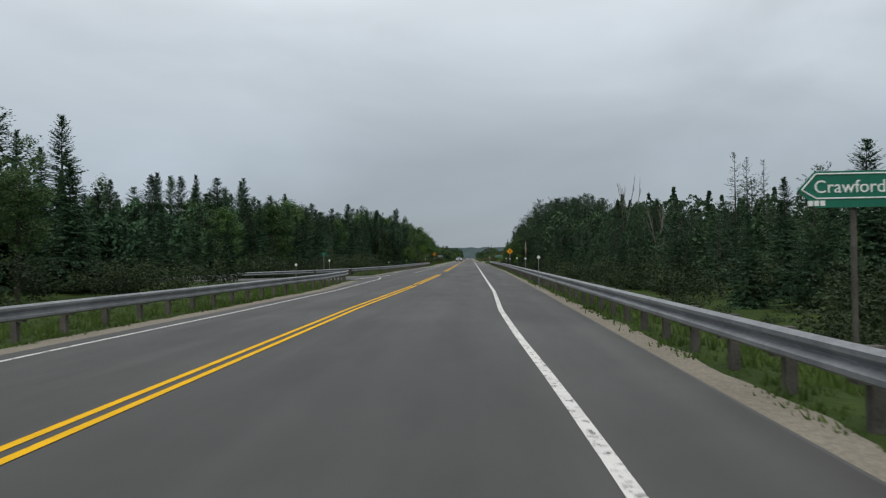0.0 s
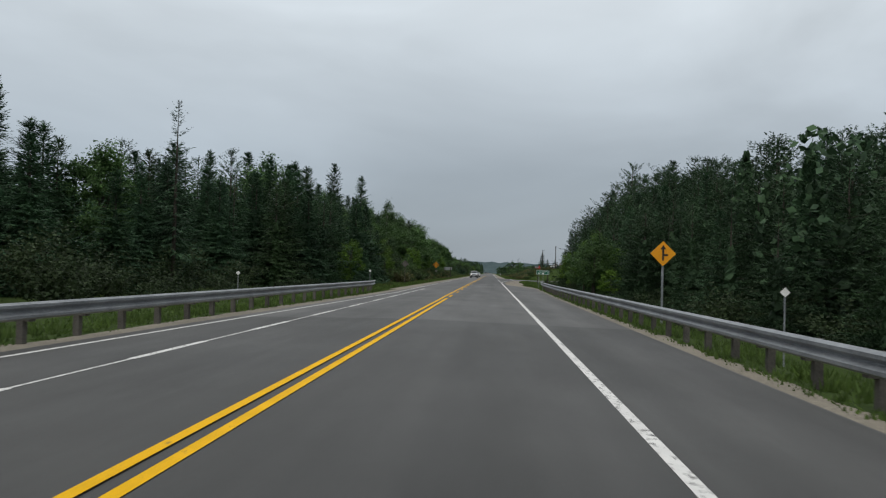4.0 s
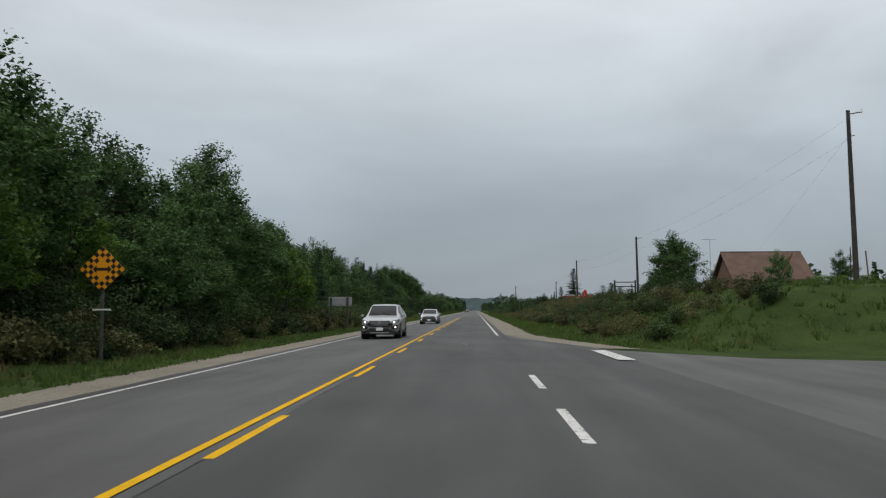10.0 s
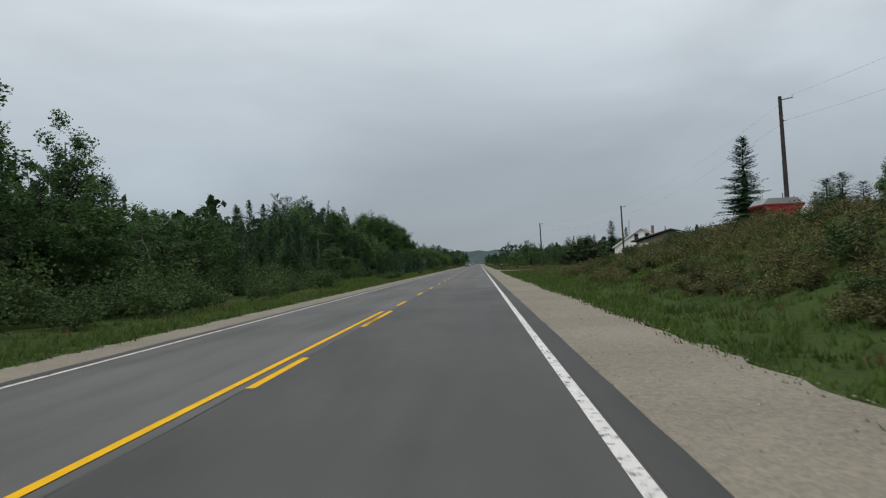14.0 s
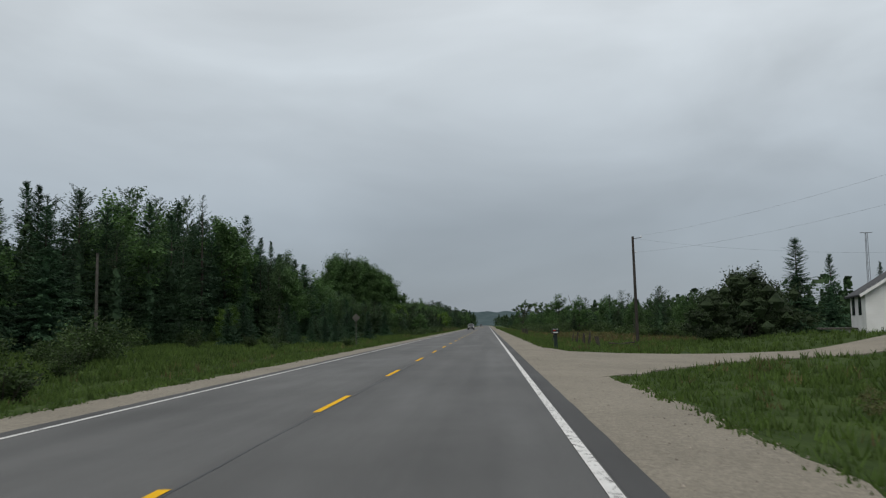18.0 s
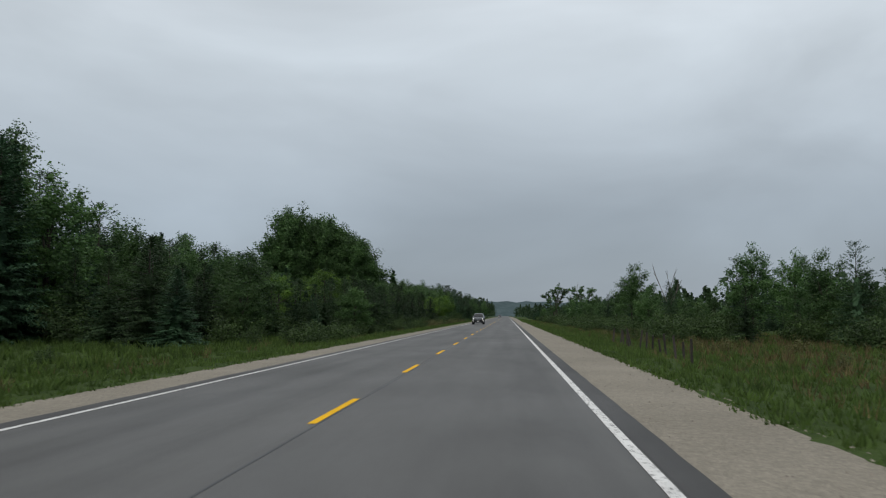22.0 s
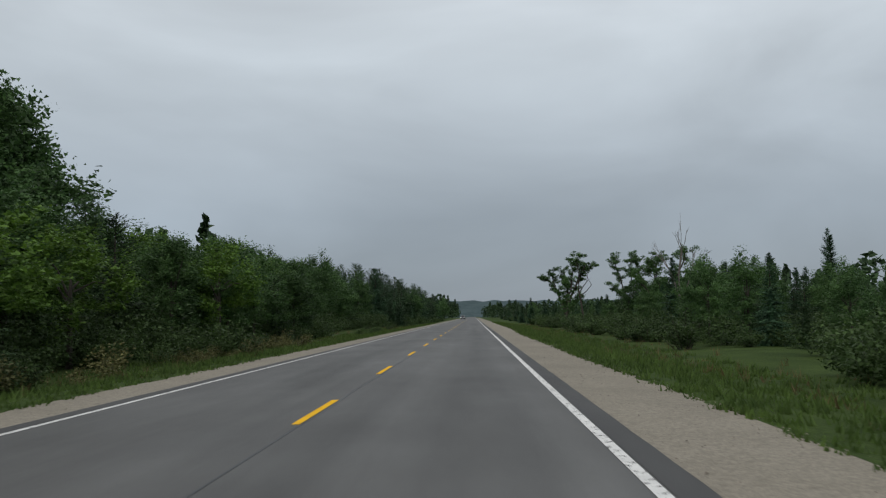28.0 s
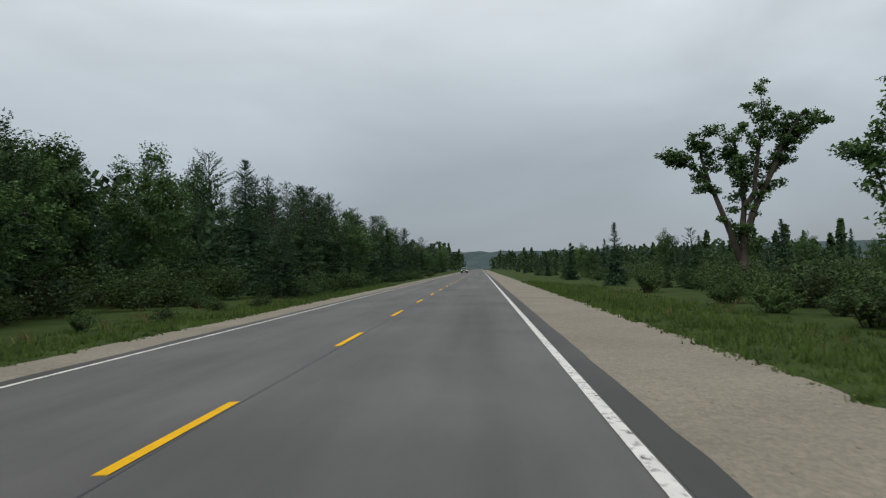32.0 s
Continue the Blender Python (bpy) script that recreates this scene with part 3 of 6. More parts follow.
for i in range(3):
    prototype("pine%d" % i, "pine_tree", "dark pine with rounded tufted crown in the roadside woods", "pine", conifer_parts(13, 3.2, 40 + i, 28, 0.12, 0.03, 0.5, 1.0, 0.44, 0.25, 0.35), "bark", "pine")
for i in range(3):
    prototype("cedar%d" % i, "cedar_tree", "dense olive green cedar with foliage down to the ground", "cedar", conifer_parts(8, 1.9, 50 + i, 42, 0.1, 0.02, 0.6, 1.0, 0.34, uneven=0.35), "bark", "cedar")
for i in range(4):
    prototype("broad%d" % i, "maple_tree" if i < 2 else "ash_tree", "leafy green broadleaf tree in the roadside woods", "broadleaf tree", broad_parts(12, (7, 8, 6.5, 7.5)[i], 60 + i, 92, 150, 0.205, low=0.06), "bark", "leaf")
for i in range(2):
    prototype("light%d" % i, "young_maple", "bright yellow-green young maple against dark woods", "broadleaf tree", broad_parts(8, 5, 70 + i, 50, 150, 0.16, low=0.08), "bark", "leaf_light")
for i in range(3):
    prototype("aspen%d" % i, "aspen_tree", "slender aspen with pale trunk and fluttering leaves", "broadleaf tree", broad_parts(14, 5.0, 80 + i, 64, 140, 0.18, 0.5, 8, 0.04, 0.85, 0.15), "birch" if i == 1 else "bark", "leaf_grey")
for i in range(4):
    prototype("shrub%d" % i, "shrub", "dense green shrub on the grassy verge", "shrub", shrub_parts(2.3, 3.4, 90 + i, 18, 120, 0.14), "bark", "shrub")
for i in range(2):
    prototype("brown%d" % i, "dogwood_shrub", "brownish low shrub on the roadside bank", "shrub", shrub_parts(1.7, 3.2, 100 + i, 16, 100, 0.14), "bark", "shrub_brown")
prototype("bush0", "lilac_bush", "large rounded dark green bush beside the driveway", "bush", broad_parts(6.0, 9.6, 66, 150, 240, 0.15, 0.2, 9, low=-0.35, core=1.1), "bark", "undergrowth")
prototype("dead0", "dead_tree", "bare grey dead tree with forked limbs", "dead tree", (bare_parts(11, 5, 6, 0.36, 0.26), None), "dead", "leaf")
prototype("dead1", "dead_tree", "bare grey snag standing in the woods", "dead tree", (bare_parts(9, 8, 4, 0.5, 0.2), None), "dead", "leaf")


# ---- the lie of the land ----
CENTRE = -3.7


def turn_lane(y):
    """How far the right edge line swings out for the turning lane."""
    return float(np.interp(y, (-13, -9, -3, 4, 16, 45, 78, 150, 203, 216, 230, 245, 254, 283, 290, 297), (-0.04, -0.07, -0.17, -0.22, -0.06, -0.05, 0.0, 0, 0, 0.35, 1.1, 2.4, 3.0, 3.0, 1.2, 0)))


def right_pave(y):
    if y < 171:
        return float(np.interp(y, (-60, -11, 16, 70, 140, 171), (1.3, 1.58, 1.9, 2.37, 2.5, 2.85)))
    if y < 190:
        return float(np.interp(y, (171, 179, 185, 190), (2.5, 1.7, 0.6, 0.35)))
    return turn_lane(y) + 0.42


def gravel_r(y):
    """Width of the gravel beside the asphalt."""
    return float(np.interp(y, (190, 200, 209, 225, 250, 290, 400, 425, 462, 484, 720, 750, 782, 800, 810), (2.3, 2.7, 2.8, 2.1, 1.6, 2.05, 2.05, 1.8, 1.8, 2.05, 2.05, 1.85, 1.85, 2.3, 2.4)))


def left_pave(y):
    return float(np.interp(y, (-60, -5, 22, 42, 55, 80, 140, 156, 165), (-8.9, -8.6, -7.8, -8.9, -9.4, -9.4, -7.85, -7.76, -7.76)))


def road_z(x):
    return -0.02 * abs(x - CENTRE)


def ground_z(x, y):
    x, y = float(x), float(y)
    wob = 0.16 * noise.noise((x * 0.11, y * 0.08, 0)) + 0.07 * noise.noise((x * 0.5, y * 0.4, 3))
    if x > CENTRE:
        e = right_pave(y) + gravel_r(y)
        if y < 190:
            e = right_pave(y) + 0.45 + (gravel_r(y) - 0.45) * float(smooth_step(165, 190, y))
        d = x - e
        if d < 0:
            return road_z(x) - 0.06
        ez = road_z(e) - 0.03
        flat = ez - 0.55 * float(smooth_step(0, 5, d)) + wob * min(1, d / 3)
        if y < 190:
            flat -= 0.7 * float(smooth_step(0.5, 6, d)) * float(1 - smooth_step(165, 195, y))
        bank = ez - 0.12 * min(1, d) + 2.75 * float(smooth_step(1.5, 11.5, d)) + 0.02 * max(0, d - 12) + wob
        kb = float(smooth_step(280, 292, y) * (1 - smooth_step(395, 485, y)))
        lawn = ez - 0.15 * min(1, d) - 0.12 * float(smooth_step(1, 8, d)) + 0.8 * float(smooth_step(13, 23, d)) + wob * 0.4
        kl = float(smooth_step(430, 480, y) * (1 - smooth_step(522, 548, y)))
        z = flat + (bank - flat) * kb
        z = z + (lawn - z) * kl * (1 - kb)
        ks = float(smooth_step(246, 258, y) * (1 - smooth_step(278, 290, y)))
        return z + (ez - 0.05 + 0.012 * max(0, d - 8) - z) * ks
    e = left_pave(y) - (1.56 if y > 150 else 0.7)
    d = e - x
    if d < 0:
        return road_z(x) - 0.06
    ez = road_z(e) - 0.03
    flat = ez - 0.42 * float(smooth_step(0, 4.5, d)) + wob * min(1, d / 3)
    hill = flat + 2.6 * float(smooth_step(4, 16, d))
    kh = float(smooth_step(190, 225, y) * (1 - smooth_step(335, 400, y)))
    z = flat + (hill - flat) * kh
    ks = float(smooth_step(38, 43, y) * (1 - smooth_step(55, 60, y)))
    return z + (ez - 0.04 - z) * ks


def spaced(*runs):
    out = []
    for a, b, step in runs:
        out += list(np.arange(a, b, step))
    return np.array(out)


xs = np.concatenate([[-2600, -1400, -700, -380, -220], spaced((-140, -60, 10), (-60, -30, 4), (-30, -14, 1.6), (-14, -6.5, 0.5), (-6.5, 0, 1.3), (0, 6, 0.5), (6, 20, 1.2), (20, 60, 4), (60, 141, 10)), [220, 380, 700, 1400, 2600]])
ys = np.concatenate([[-700, -300, -120], spaced((-60, 180, 4), (180, 300, 1.6), (300, 1000, 4), (1000, 1700, 25)), [1900, 2300, 3000, 4200]])
gv = np.array([(x, y, ground_z(x, y)) for y in ys for x in xs])
nx = len(xs)
gf = [(j * nx + i, j * nx + i + 1, (j + 1) * nx + i + 1, (j + 1) * nx + i) for j in range(len(ys) - 1) for i in range(nx - 1)]
ground = tagged(new("ground", mesh_of("ground", gv, gf, M["grass_ground"], True)), "uneven green grassy ground beside the highway", "ground", kind="structure")


def ribbon(name, y0, y1, step, left, right, lift, mat, label, category, ragged=0.0, columns=2, zfun=None, kind="structure"):
    """A strip that runs along the road between two edges."""
    V, F = [], []
    steps = list(np.arange(y0, y1, step)) + [y1]
    for y in steps:
        a, b = left(y), right(y)
        jag = ragged * (noise.noise((y * 0.9, a, 0)) + 0.6 * noise.noise((y * 3.1, b, 5)))
        for k in range(columns):
            f = k / (columns - 1)
            x = a + (b - a) * f + (jag * f if abs(b) > abs(a) else jag * (1 - f) * 0)
            V.append((x, y, (zfun(x, y) if zfun else road_z(x)) + lift))
    for j in range(len(steps) - 1):
        for k in range(columns - 1):
            i = j * columns + k
            F.append((i, i + 1, i + columns + 1, i + columns) if b > a else (i + 1, i, i + columns, i + columns + 1))
    return tagged(new(name, mesh_of(name, V, F, mat)), label, category, kind=kind)


road = ribbon("road", -60, 1650, 3, left_pave, right_pave, 0.0, M["asphalt"], "worn grey asphalt two-lane highway with damp sheen", "road", 0, 9)
ribbon("pavement", -60, 112, 2.0, lambda y: left_pave(y) + 0.05, lambda y: right_pave(y) - 0.05, 0.003, M["asphalt_mid"], "darker grey asphalt surface around the side road", "road surface", 0.0, 9)
ribbon("pavement", 186, 402, 1.5, lambda y: -3.62 + 0.04 * noise.noise((y * 0.4, 0, 1)), lambda y: right_pave(y) - 0.02 if y < 290 else 0.08, 0.003, M["asphalt_mid"], "newer dark asphalt laid on one lane", "road surface", 0.0, 6)
ribbon("pavement", 290, 1650, 1.0, lambda y: 0.09, lambda y: 0.43, 0.004, M["asphalt_dark"], "dark strip of asphalt outside the edge line", "road edge", 0.03)
ribbon("pavement", 165, 1650, 1.0, lambda y: -7.47, lambda y: -7.8, 0.004, M["asphalt_dark"], "dark strip of asphalt outside the edge line", "road edge", 0.05)
ribbon("gravel_shoulder", 168, 252, 0.7, right_pave, lambda y: right_pave(y) + (gravel_r(y) if y > 190 else np.interp(y, (168, 190), (0.5, 2.4))), -0.035, M["gravel"], "pale gravel shoulder beside the turning lane", "gravel shoulder", 0.25, 4)
ribbon("gravel_shoulder", 283.2, 1300, 0.7, right_pave, lambda y: right_pave(y) + gravel_r(y), -0.035, M["gravel"], "pale tan gravel shoulder along the highway", "gravel shoulder", 0.25, 4)
ribbon("gravel_shoulder", 152, 1300, 0.7, left_pave, lambda y: left_pave(y) - 1.6, -0.035, M["gravel"], "pale gravel shoulder along the far lane", "gravel shoulder", 0.25, 4)
ribbon("gravel_shoulder", -60, 170, 0.7, right_pave, lambda y: right_pave(y) + 0.55, -0.03, M["gravel"], "narrow gravel strip under the guardrail", "gravel shoulder", 0.15, 3)
ribbon("gravel_shoulder", -60, 40, 0.7, left_pave, lambda y: left_pave(y) - 0.9, -0.03, M["gravel"], "narrow gravel strip under the guardrail", "gravel shoulder", 0.15, 3)
ribbon("gravel_shoulder", 58, 152, 0.7, left_pave, lambda y: left_pave(y) - 0.9, -0.03, M["gravel"], "narrow gravel strip under the guardrail", "gravel shoulder", 0.15, 3)


def side_road(name, x0, x1, near, far, lift, mat, label, category):
    V, F = [], []
    X = [x0] + list(np.linspace(x0 + (0.15 if x1 > x0 else -0.15), x1, 39))
    fs = (0, 0.006, 0.25, 0.5, 0.75, 0.994, 1)
    for k, x in enumerate(X):
        a, b = near(x), far(x)
        for f in fs:
            y = a + (b - a) * f
            V.append((x, y, ground_z(x, y) + (-0.25 if f in (0, 1) or k in (0, 39) else lift * (0.55 if abs(x - x0) < 1.6 else 1.0))))
    m = len(fs)
    for j in range(39):
        for k in range(m - 1):
            i = j * m + k
            F.append((i, i + m, i + m + 1, i + 1) if x1 > x0 else (i, i + 1, i + m + 1, i + m))
    return tagged(new(name, mesh_of(name, V, F, mat)), label, category, kind="structure")


side_road("side_road", 2.9, 90, lambda x: np.interp(x, (3.35, 4.8, 6.75, 17, 90), (254, 255.2, 259, 266, 268)), lambda x: np.interp(x, (3.35, 7, 12, 90), (283, 277.5, 275.5, 276)), 0.05, M["asphalt"], "paved side road meeting the highway", "side road")
side_road("side_road", -8.1, -80, lambda x: np.interp(-x, (8.9, 12, 20, 80), (42, 44, 45.5, 47)), lambda x: np.interp(-x, (8.9, 12, 20, 80), (58, 55, 53, 54)), 0.05, M["asphalt"], "paved side road opening on the wooded side", "side road")
side_road("driveway", 0.9, 34, lambda x: np.interp(x, (2.3, 4.5, 9, 13, 34), (484, 489, 495.5, 499.5, 512)), lambda x: np.interp(x, (2.3, 3.4, 5, 9, 13, 34), (514, 510, 507, 505.5, 506, 520)), 0.05, M["gravel"], "pale gravel driveway leading to the farmhouse", "driveway")

# ---- painted lines ----


def paint(name, y0, y1, xmid, w, mat, label, step=2.0, lift=0.006):
    V, F = [], []
    steps = list(np.arange(y0, y1, step)) + [y1]
    for y in steps:
        x = xmid(y) if callable(xmid) else xmid
        for s in (-w / 2, w / 2):
            V.append((x + s, y, road_z(x + s) + lift))
    F = [(2 * j, 2 * j + 1, 2 * j + 3, 2 * j + 2) for j in range(len(steps) - 1)]
    return tagged(new(name, mesh_of(name, V, F, mat)), label, "road marking", group="road markings", kind="structure")


def yellow_x(y):
    return float(np.interp(y, (-60, -11, 5, 20, 45, 70, 130, 160), (-4.5, -4.35, -4.25, -3.87, -3.62, -3.6, -3.68, -3.7)))


def left_x(y):
    return float(np.interp(y, (-60, -5, 5, 20, 40, 50, 60, 80, 140, 156), (-8.2, -8.0, -7.6, -7.27, -7.5, -8.4, -9.0, -9.0, -7.25, -7.4)))


paint("edge_line", -60, 254, turn_lane, 0.13, M["white_line"], "worn white edge line of the highway")
paint("edge_line", 295.5, 1640, 0.0, 0.13, M["white_line"], "worn white edge line of the highway")
paint("edge_line", -60, 46, left_x, 0.11, M["white_line_left"], "thin white edge line on the far side")
paint("edge_line", 64, 1640, left_x, 0.11, M["white_line_left"], "thin white edge line on the far side")
paint("edge_line", 43, 53.8, lambda y: np.interp(y, (43, 48, 53.8), (-9.6, -8.8, -8.05)), 0.22, M["white_line"], "broad white line at the side road mouth")
for a, b in ((-60, 23.0), (24.4, 49.5), (64.0, 130.0)):
    for s in (-0.12, 0.12):
        paint("centre_line", a, b, lambda y, s=s: yellow_x(y) + s, 0.11, M["yellow_line"], "double solid yellow centre line")
paint("centre_line", 130, 381.4, lambda y: yellow_x(y) - 0.14, 0.11, M["yellow_line"], "solid yellow centre line beside broken dashes")
PHASE = -2.57
for k in range(14, 120):
    y = PHASE + 9 * k
    if 130 < y < 380:
        paint("centre_dash", y, y + 3, lambda y: yellow_x(y) + 0.12, 0.11, M["yellow_line"], "short yellow centre dash beside the solid line", 3)
    elif y > 382:
        paint("centre_dash", y, y + 3, -3.7, 0.11, M["yellow_line"], "broken yellow centre dash on asphalt", 3)
paint("centre_line", 376, 381.4, lambda y: yellow_x(y) + 0.12, 0.11, M["yellow_line"], "solid yellow centre line beside broken dashes")
for k in range(1, 11):
    y = 205.8 + 6 * k
    paint("lane_dash", y, y + 3, 0.0 if y > 208 else 0.02, 0.14, M["white_line"], "broad white dash beside the turning lane", 3)
for k in range(15):
    y = 65 + 6 * k
    paint("lane_dash", y, y + 3, -6.5, 0.13, M["white_line"], "white dash dividing the merging lane", 3)
paint("lane_line", 62, 152, -6.5, 0.055, M["white_line_left"], "thin worn white line under the lane dashes", 2.0, 0.0055)
stop = mesh_of("stop_bar", [(2.85, 274.6, -0.1), (3.35, 274.6, -0.1), (3.35, 280.2, -0.1), (2.85, 280.2, -0.1)], [(0, 1, 2, 3)], M["white_line"])
tagged(new("stop_bar", stop), "white stop bar across the side road", "road marking", kind="structure")


def crack(x0, x1, y, wander, w=0.035, seed=0):
    r = np.random.default_rng(seed)
    V, n = [], 24
    yy = y
    for k in range(n + 1):
        x = x0 + (x1 - x0) * k / n
        yy += r.normal(0, wander)
        V += [(x, yy - w / 2, road_z(x) + 0.005), (x, yy + w / 2 * r.uniform(0.4, 1.6), road_z(x) + 0.005)]
    F = [(2 * k, 2 * k + 2, 2 * k + 3, 2 * k + 1) for k in range(n)]
    tagged(new("asphalt_crack", mesh_of("asphalt_crack", V, F, M["tar"])), "dark tarred crack across the asphalt", "crack", group="cracks in the asphalt", kind="structure")


for k, (y, a, b) in enumerate(((42.0, -8, 1.5), (42.9, -3, 1.4), (286, -3.4, -1.9), (545.8, -7.4, 0.2), (632.4, -7.4, 0.2), (119, -7.4, 2), (394, -7.3, 0.3), (468, -7.3, 0), (660, -7.3, 0.2), (812, -7.3, -3))):
    crack(a, b, y, 0.05, 0.05, k)
paint("asphalt_crack", 282.5, 286.6, lambda y: -1.55 - 1.5 * ((y - 283.2) / 3.4) ** 2 if y > 283.2 else -1.55, 0.045, M["tar"], "dark curved tar line in the asphalt", 0.35, 0.007)
paint("asphalt_seam", 165, 1640, lambda y: -3.62 + 0.05 * noise.noise((y * 0.3, 0, 0)), 0.025, M["tar"], "dark seam between the two lanes", 1.5, 0.003)


# ---- guardrails ----
def guardrail(name, line, label, spacing=1.9, face=1):
    """A W-beam on timber posts, along rows of x, y."""
    t = thing(name, label, "guardrail", group="guardrails")
    pts = [Vector((x, y, 0)) for x, y in line]
    L = [0.0]
    for a, b in zip(pts, pts[1:]):
        L.append(L[-1] + (b - a).length)

    def at(s):
        for i in range(len(pts) - 1):
            if s <= L[i + 1] or i == len(pts) - 2:
                f = (s - L[i]) / (L[i + 1] - L[i])
                return pts[i].lerp(pts[i + 1], f), (pts[i + 1] - pts[i]).normalized()
    prof = [(-0.02, 0.41), (0.045, 0.445), (0.045, 0.48), (-0.03, 0.535), (-0.03, 0.57), (0.045, 0.625), (0.045, 0.66), (-0.02, 0.695)]
    V, F = [], []
    n = max(2, int(L[-1] / 1.9))
    for k in range(n + 1):
        p, d = at(L[-1] * k / n)
        side = Vector((-d.y, d.x, 0)) * face
        g = road_z(p.x)
        for o, z in prof:
            q = p + side * o
            V.append((q.x, q.y, g + z))
    m = len(prof)
    for k in range(n):
        for j in range(m - 1):
            i = k * m + j
            F.append((i, i + m, i + m + 1, i + 1))
    beam = part("beam", mesh_of("beam", V, F, M["steel"]), None, t, "dull galvanised W-shaped steel beam")
    mod = beam.modifiers.new("thickness", "SOLIDIFY")
    mod.thickness = 0.012
    post = mesh_of("post", *box_arrays(-0.06, 0.06, -0.07, 0.07, -0.9, 0.69), M["post"])
    block = mesh_of("block", *box_arrays(-0.05, 0.05, -0.09, 0.09, 0.38, 0.70), M["post"])
    for k in range(int(L[-1] / spacing) + 1):
        p, d = at(min(k * spacing, L[-1]))
        side = Vector((-d.y, d.x, 0)) * face
        ang = math.atan2(d.y, d.x) - math.pi / 2
        for nm, me, o in (("post", post, -0.23), ("block", block, -0.085)):
            b = part(nm, me, None, t)
            q = p + side * o
            b.matrix_basis = Matrix.LocRotScale((q.x, q.y, road_z(p.x) - 0.02), Euler((0, 0, ang)), None)
    return t


def box_arrays(x0, x1, y0, y1, z0, z1):
    V = [(x, y, z) for z in (z0, z1) for y in (y0, y1) for x in (x0, x1)]
    return V, [(0, 2, 3, 1), (4, 5, 7, 6), (0, 1, 5, 4), (2, 6, 7, 3), (0, 4, 6, 2), (1, 3, 7, 5)]


guardrail("guardrail", [(1.85, -45), (2.08, -15), (2.38, 18), (2.8, 60), (2.95, 80), (2.85, 145), (3.15, 162), (3.5, 171)], "long galvanised steel guardrail on timber posts")
guardrail("guardrail", [(-11.4, 49), (-10.3, 44), (-9.5, 38), (-8.9, 26), (-9.6, 0), (-9.9, -45)], "galvanised guardrail ending at the side road")
guardrail("guardrail", [(-9.6, 147), (-9.0, 142), (-9.3, 100), (-10.2, 70), (-12.0, 58), (-15, 55.5), (-22, 55)], "galvanised guardrail curving into the side road")
guardrail("guardrail", [(-60, 43), (-30, 42), (-18, 41.5)], "galvanised guardrail along the wooded side road")

# ---- woods ----
PLACED = []


def clear(x, y, gap):
    for a, b in PLACED:
        if abs(a - x) < gap and abs(b - y) < gap and (a - x) ** 2 + (b - y) ** 2 < gap * gap:
            return False
    PLACED.append((x, y))
    return True


def sow(keys, y0, y1, x_near, x_far, count, s0, s1, gap=2.2, tall=1.0):
    """Trees strewn between two lines beside the road; they grow taller away from it."""
    made = 0
    for _ in range(count * 4):
        if made >= count:
            break
        y = rng.uniform(y0, y1)
        f = rng.uniform(0, 1) ** 1.4
        x = x_near + (x_far - x_near) * f
        if clear(x, y, gap):
            s = rng.uniform(s0, s1)
            plant(keys[int(rng.integers(len(keys)))], x, y, s, s * tall * rng.uniform(0.88, 1.12))
            made += 1


def thicket(name, zones, keys, mat, label):
    """Shrubs that nobody could count, joined: zones of y0, y1, x_near, x_far, count, size, size."""
    src = [np.array([v.co for v in TREES[k][4].vertices]) for k in keys]
    pieces = []
    for y0, y1, xa, xb, count, s0, s1 in zones:
        for _ in range(count):
            v = src[int(rng.integers(len(keys)))]
            y, x = rng.uniform(y0, y1), xa + (xb - xa) * rng.uniform(0, 1)
            s, a = rng.uniform(s0, s1), rng.uniform(0, 6.28)
            # part of the leaves is enough in the mass
            m = 3 * int(len(v) / 3 * min(0.9, 0.22 + 0.36 * s))
            v = v[:m].reshape(-1, 3, 3)
            mid = v.mean(1, keepdims=True)
            v = (mid * (s, s, s * rng.uniform(0.75, 1.3)) + (v - mid) * min(s, 1.05)).reshape(-1, 3)
            c, n = math.cos(a), math.sin(a)
            pieces.append(np.stack([x + v[:, 0] * c - v[:, 1] * n, y + v[:, 0] * n + v[:, 1] * c, ground_z(x, y) + v[:, 2]], 1))
    tagged(new(name, quick_mesh(name, np.concatenate(pieces), 3, M[mat])), label, "thicket", kind="stuff")


SPR = ["spruce0", "spruce1", "spruce2", "spruce3"]
PIN = ["pine0", "pine1", "pine2"]
CED = ["cedar0", "cedar1", "cedar2"]
BRO = ["broad0", "broad1", "broad2", "broad3"]
ASP = ["aspen0", "aspen1", "aspen2"]
SHR = ["shrub0", "shrub1", "shrub2", "shrub3"]
BRN = ["brown0", "brown1"]

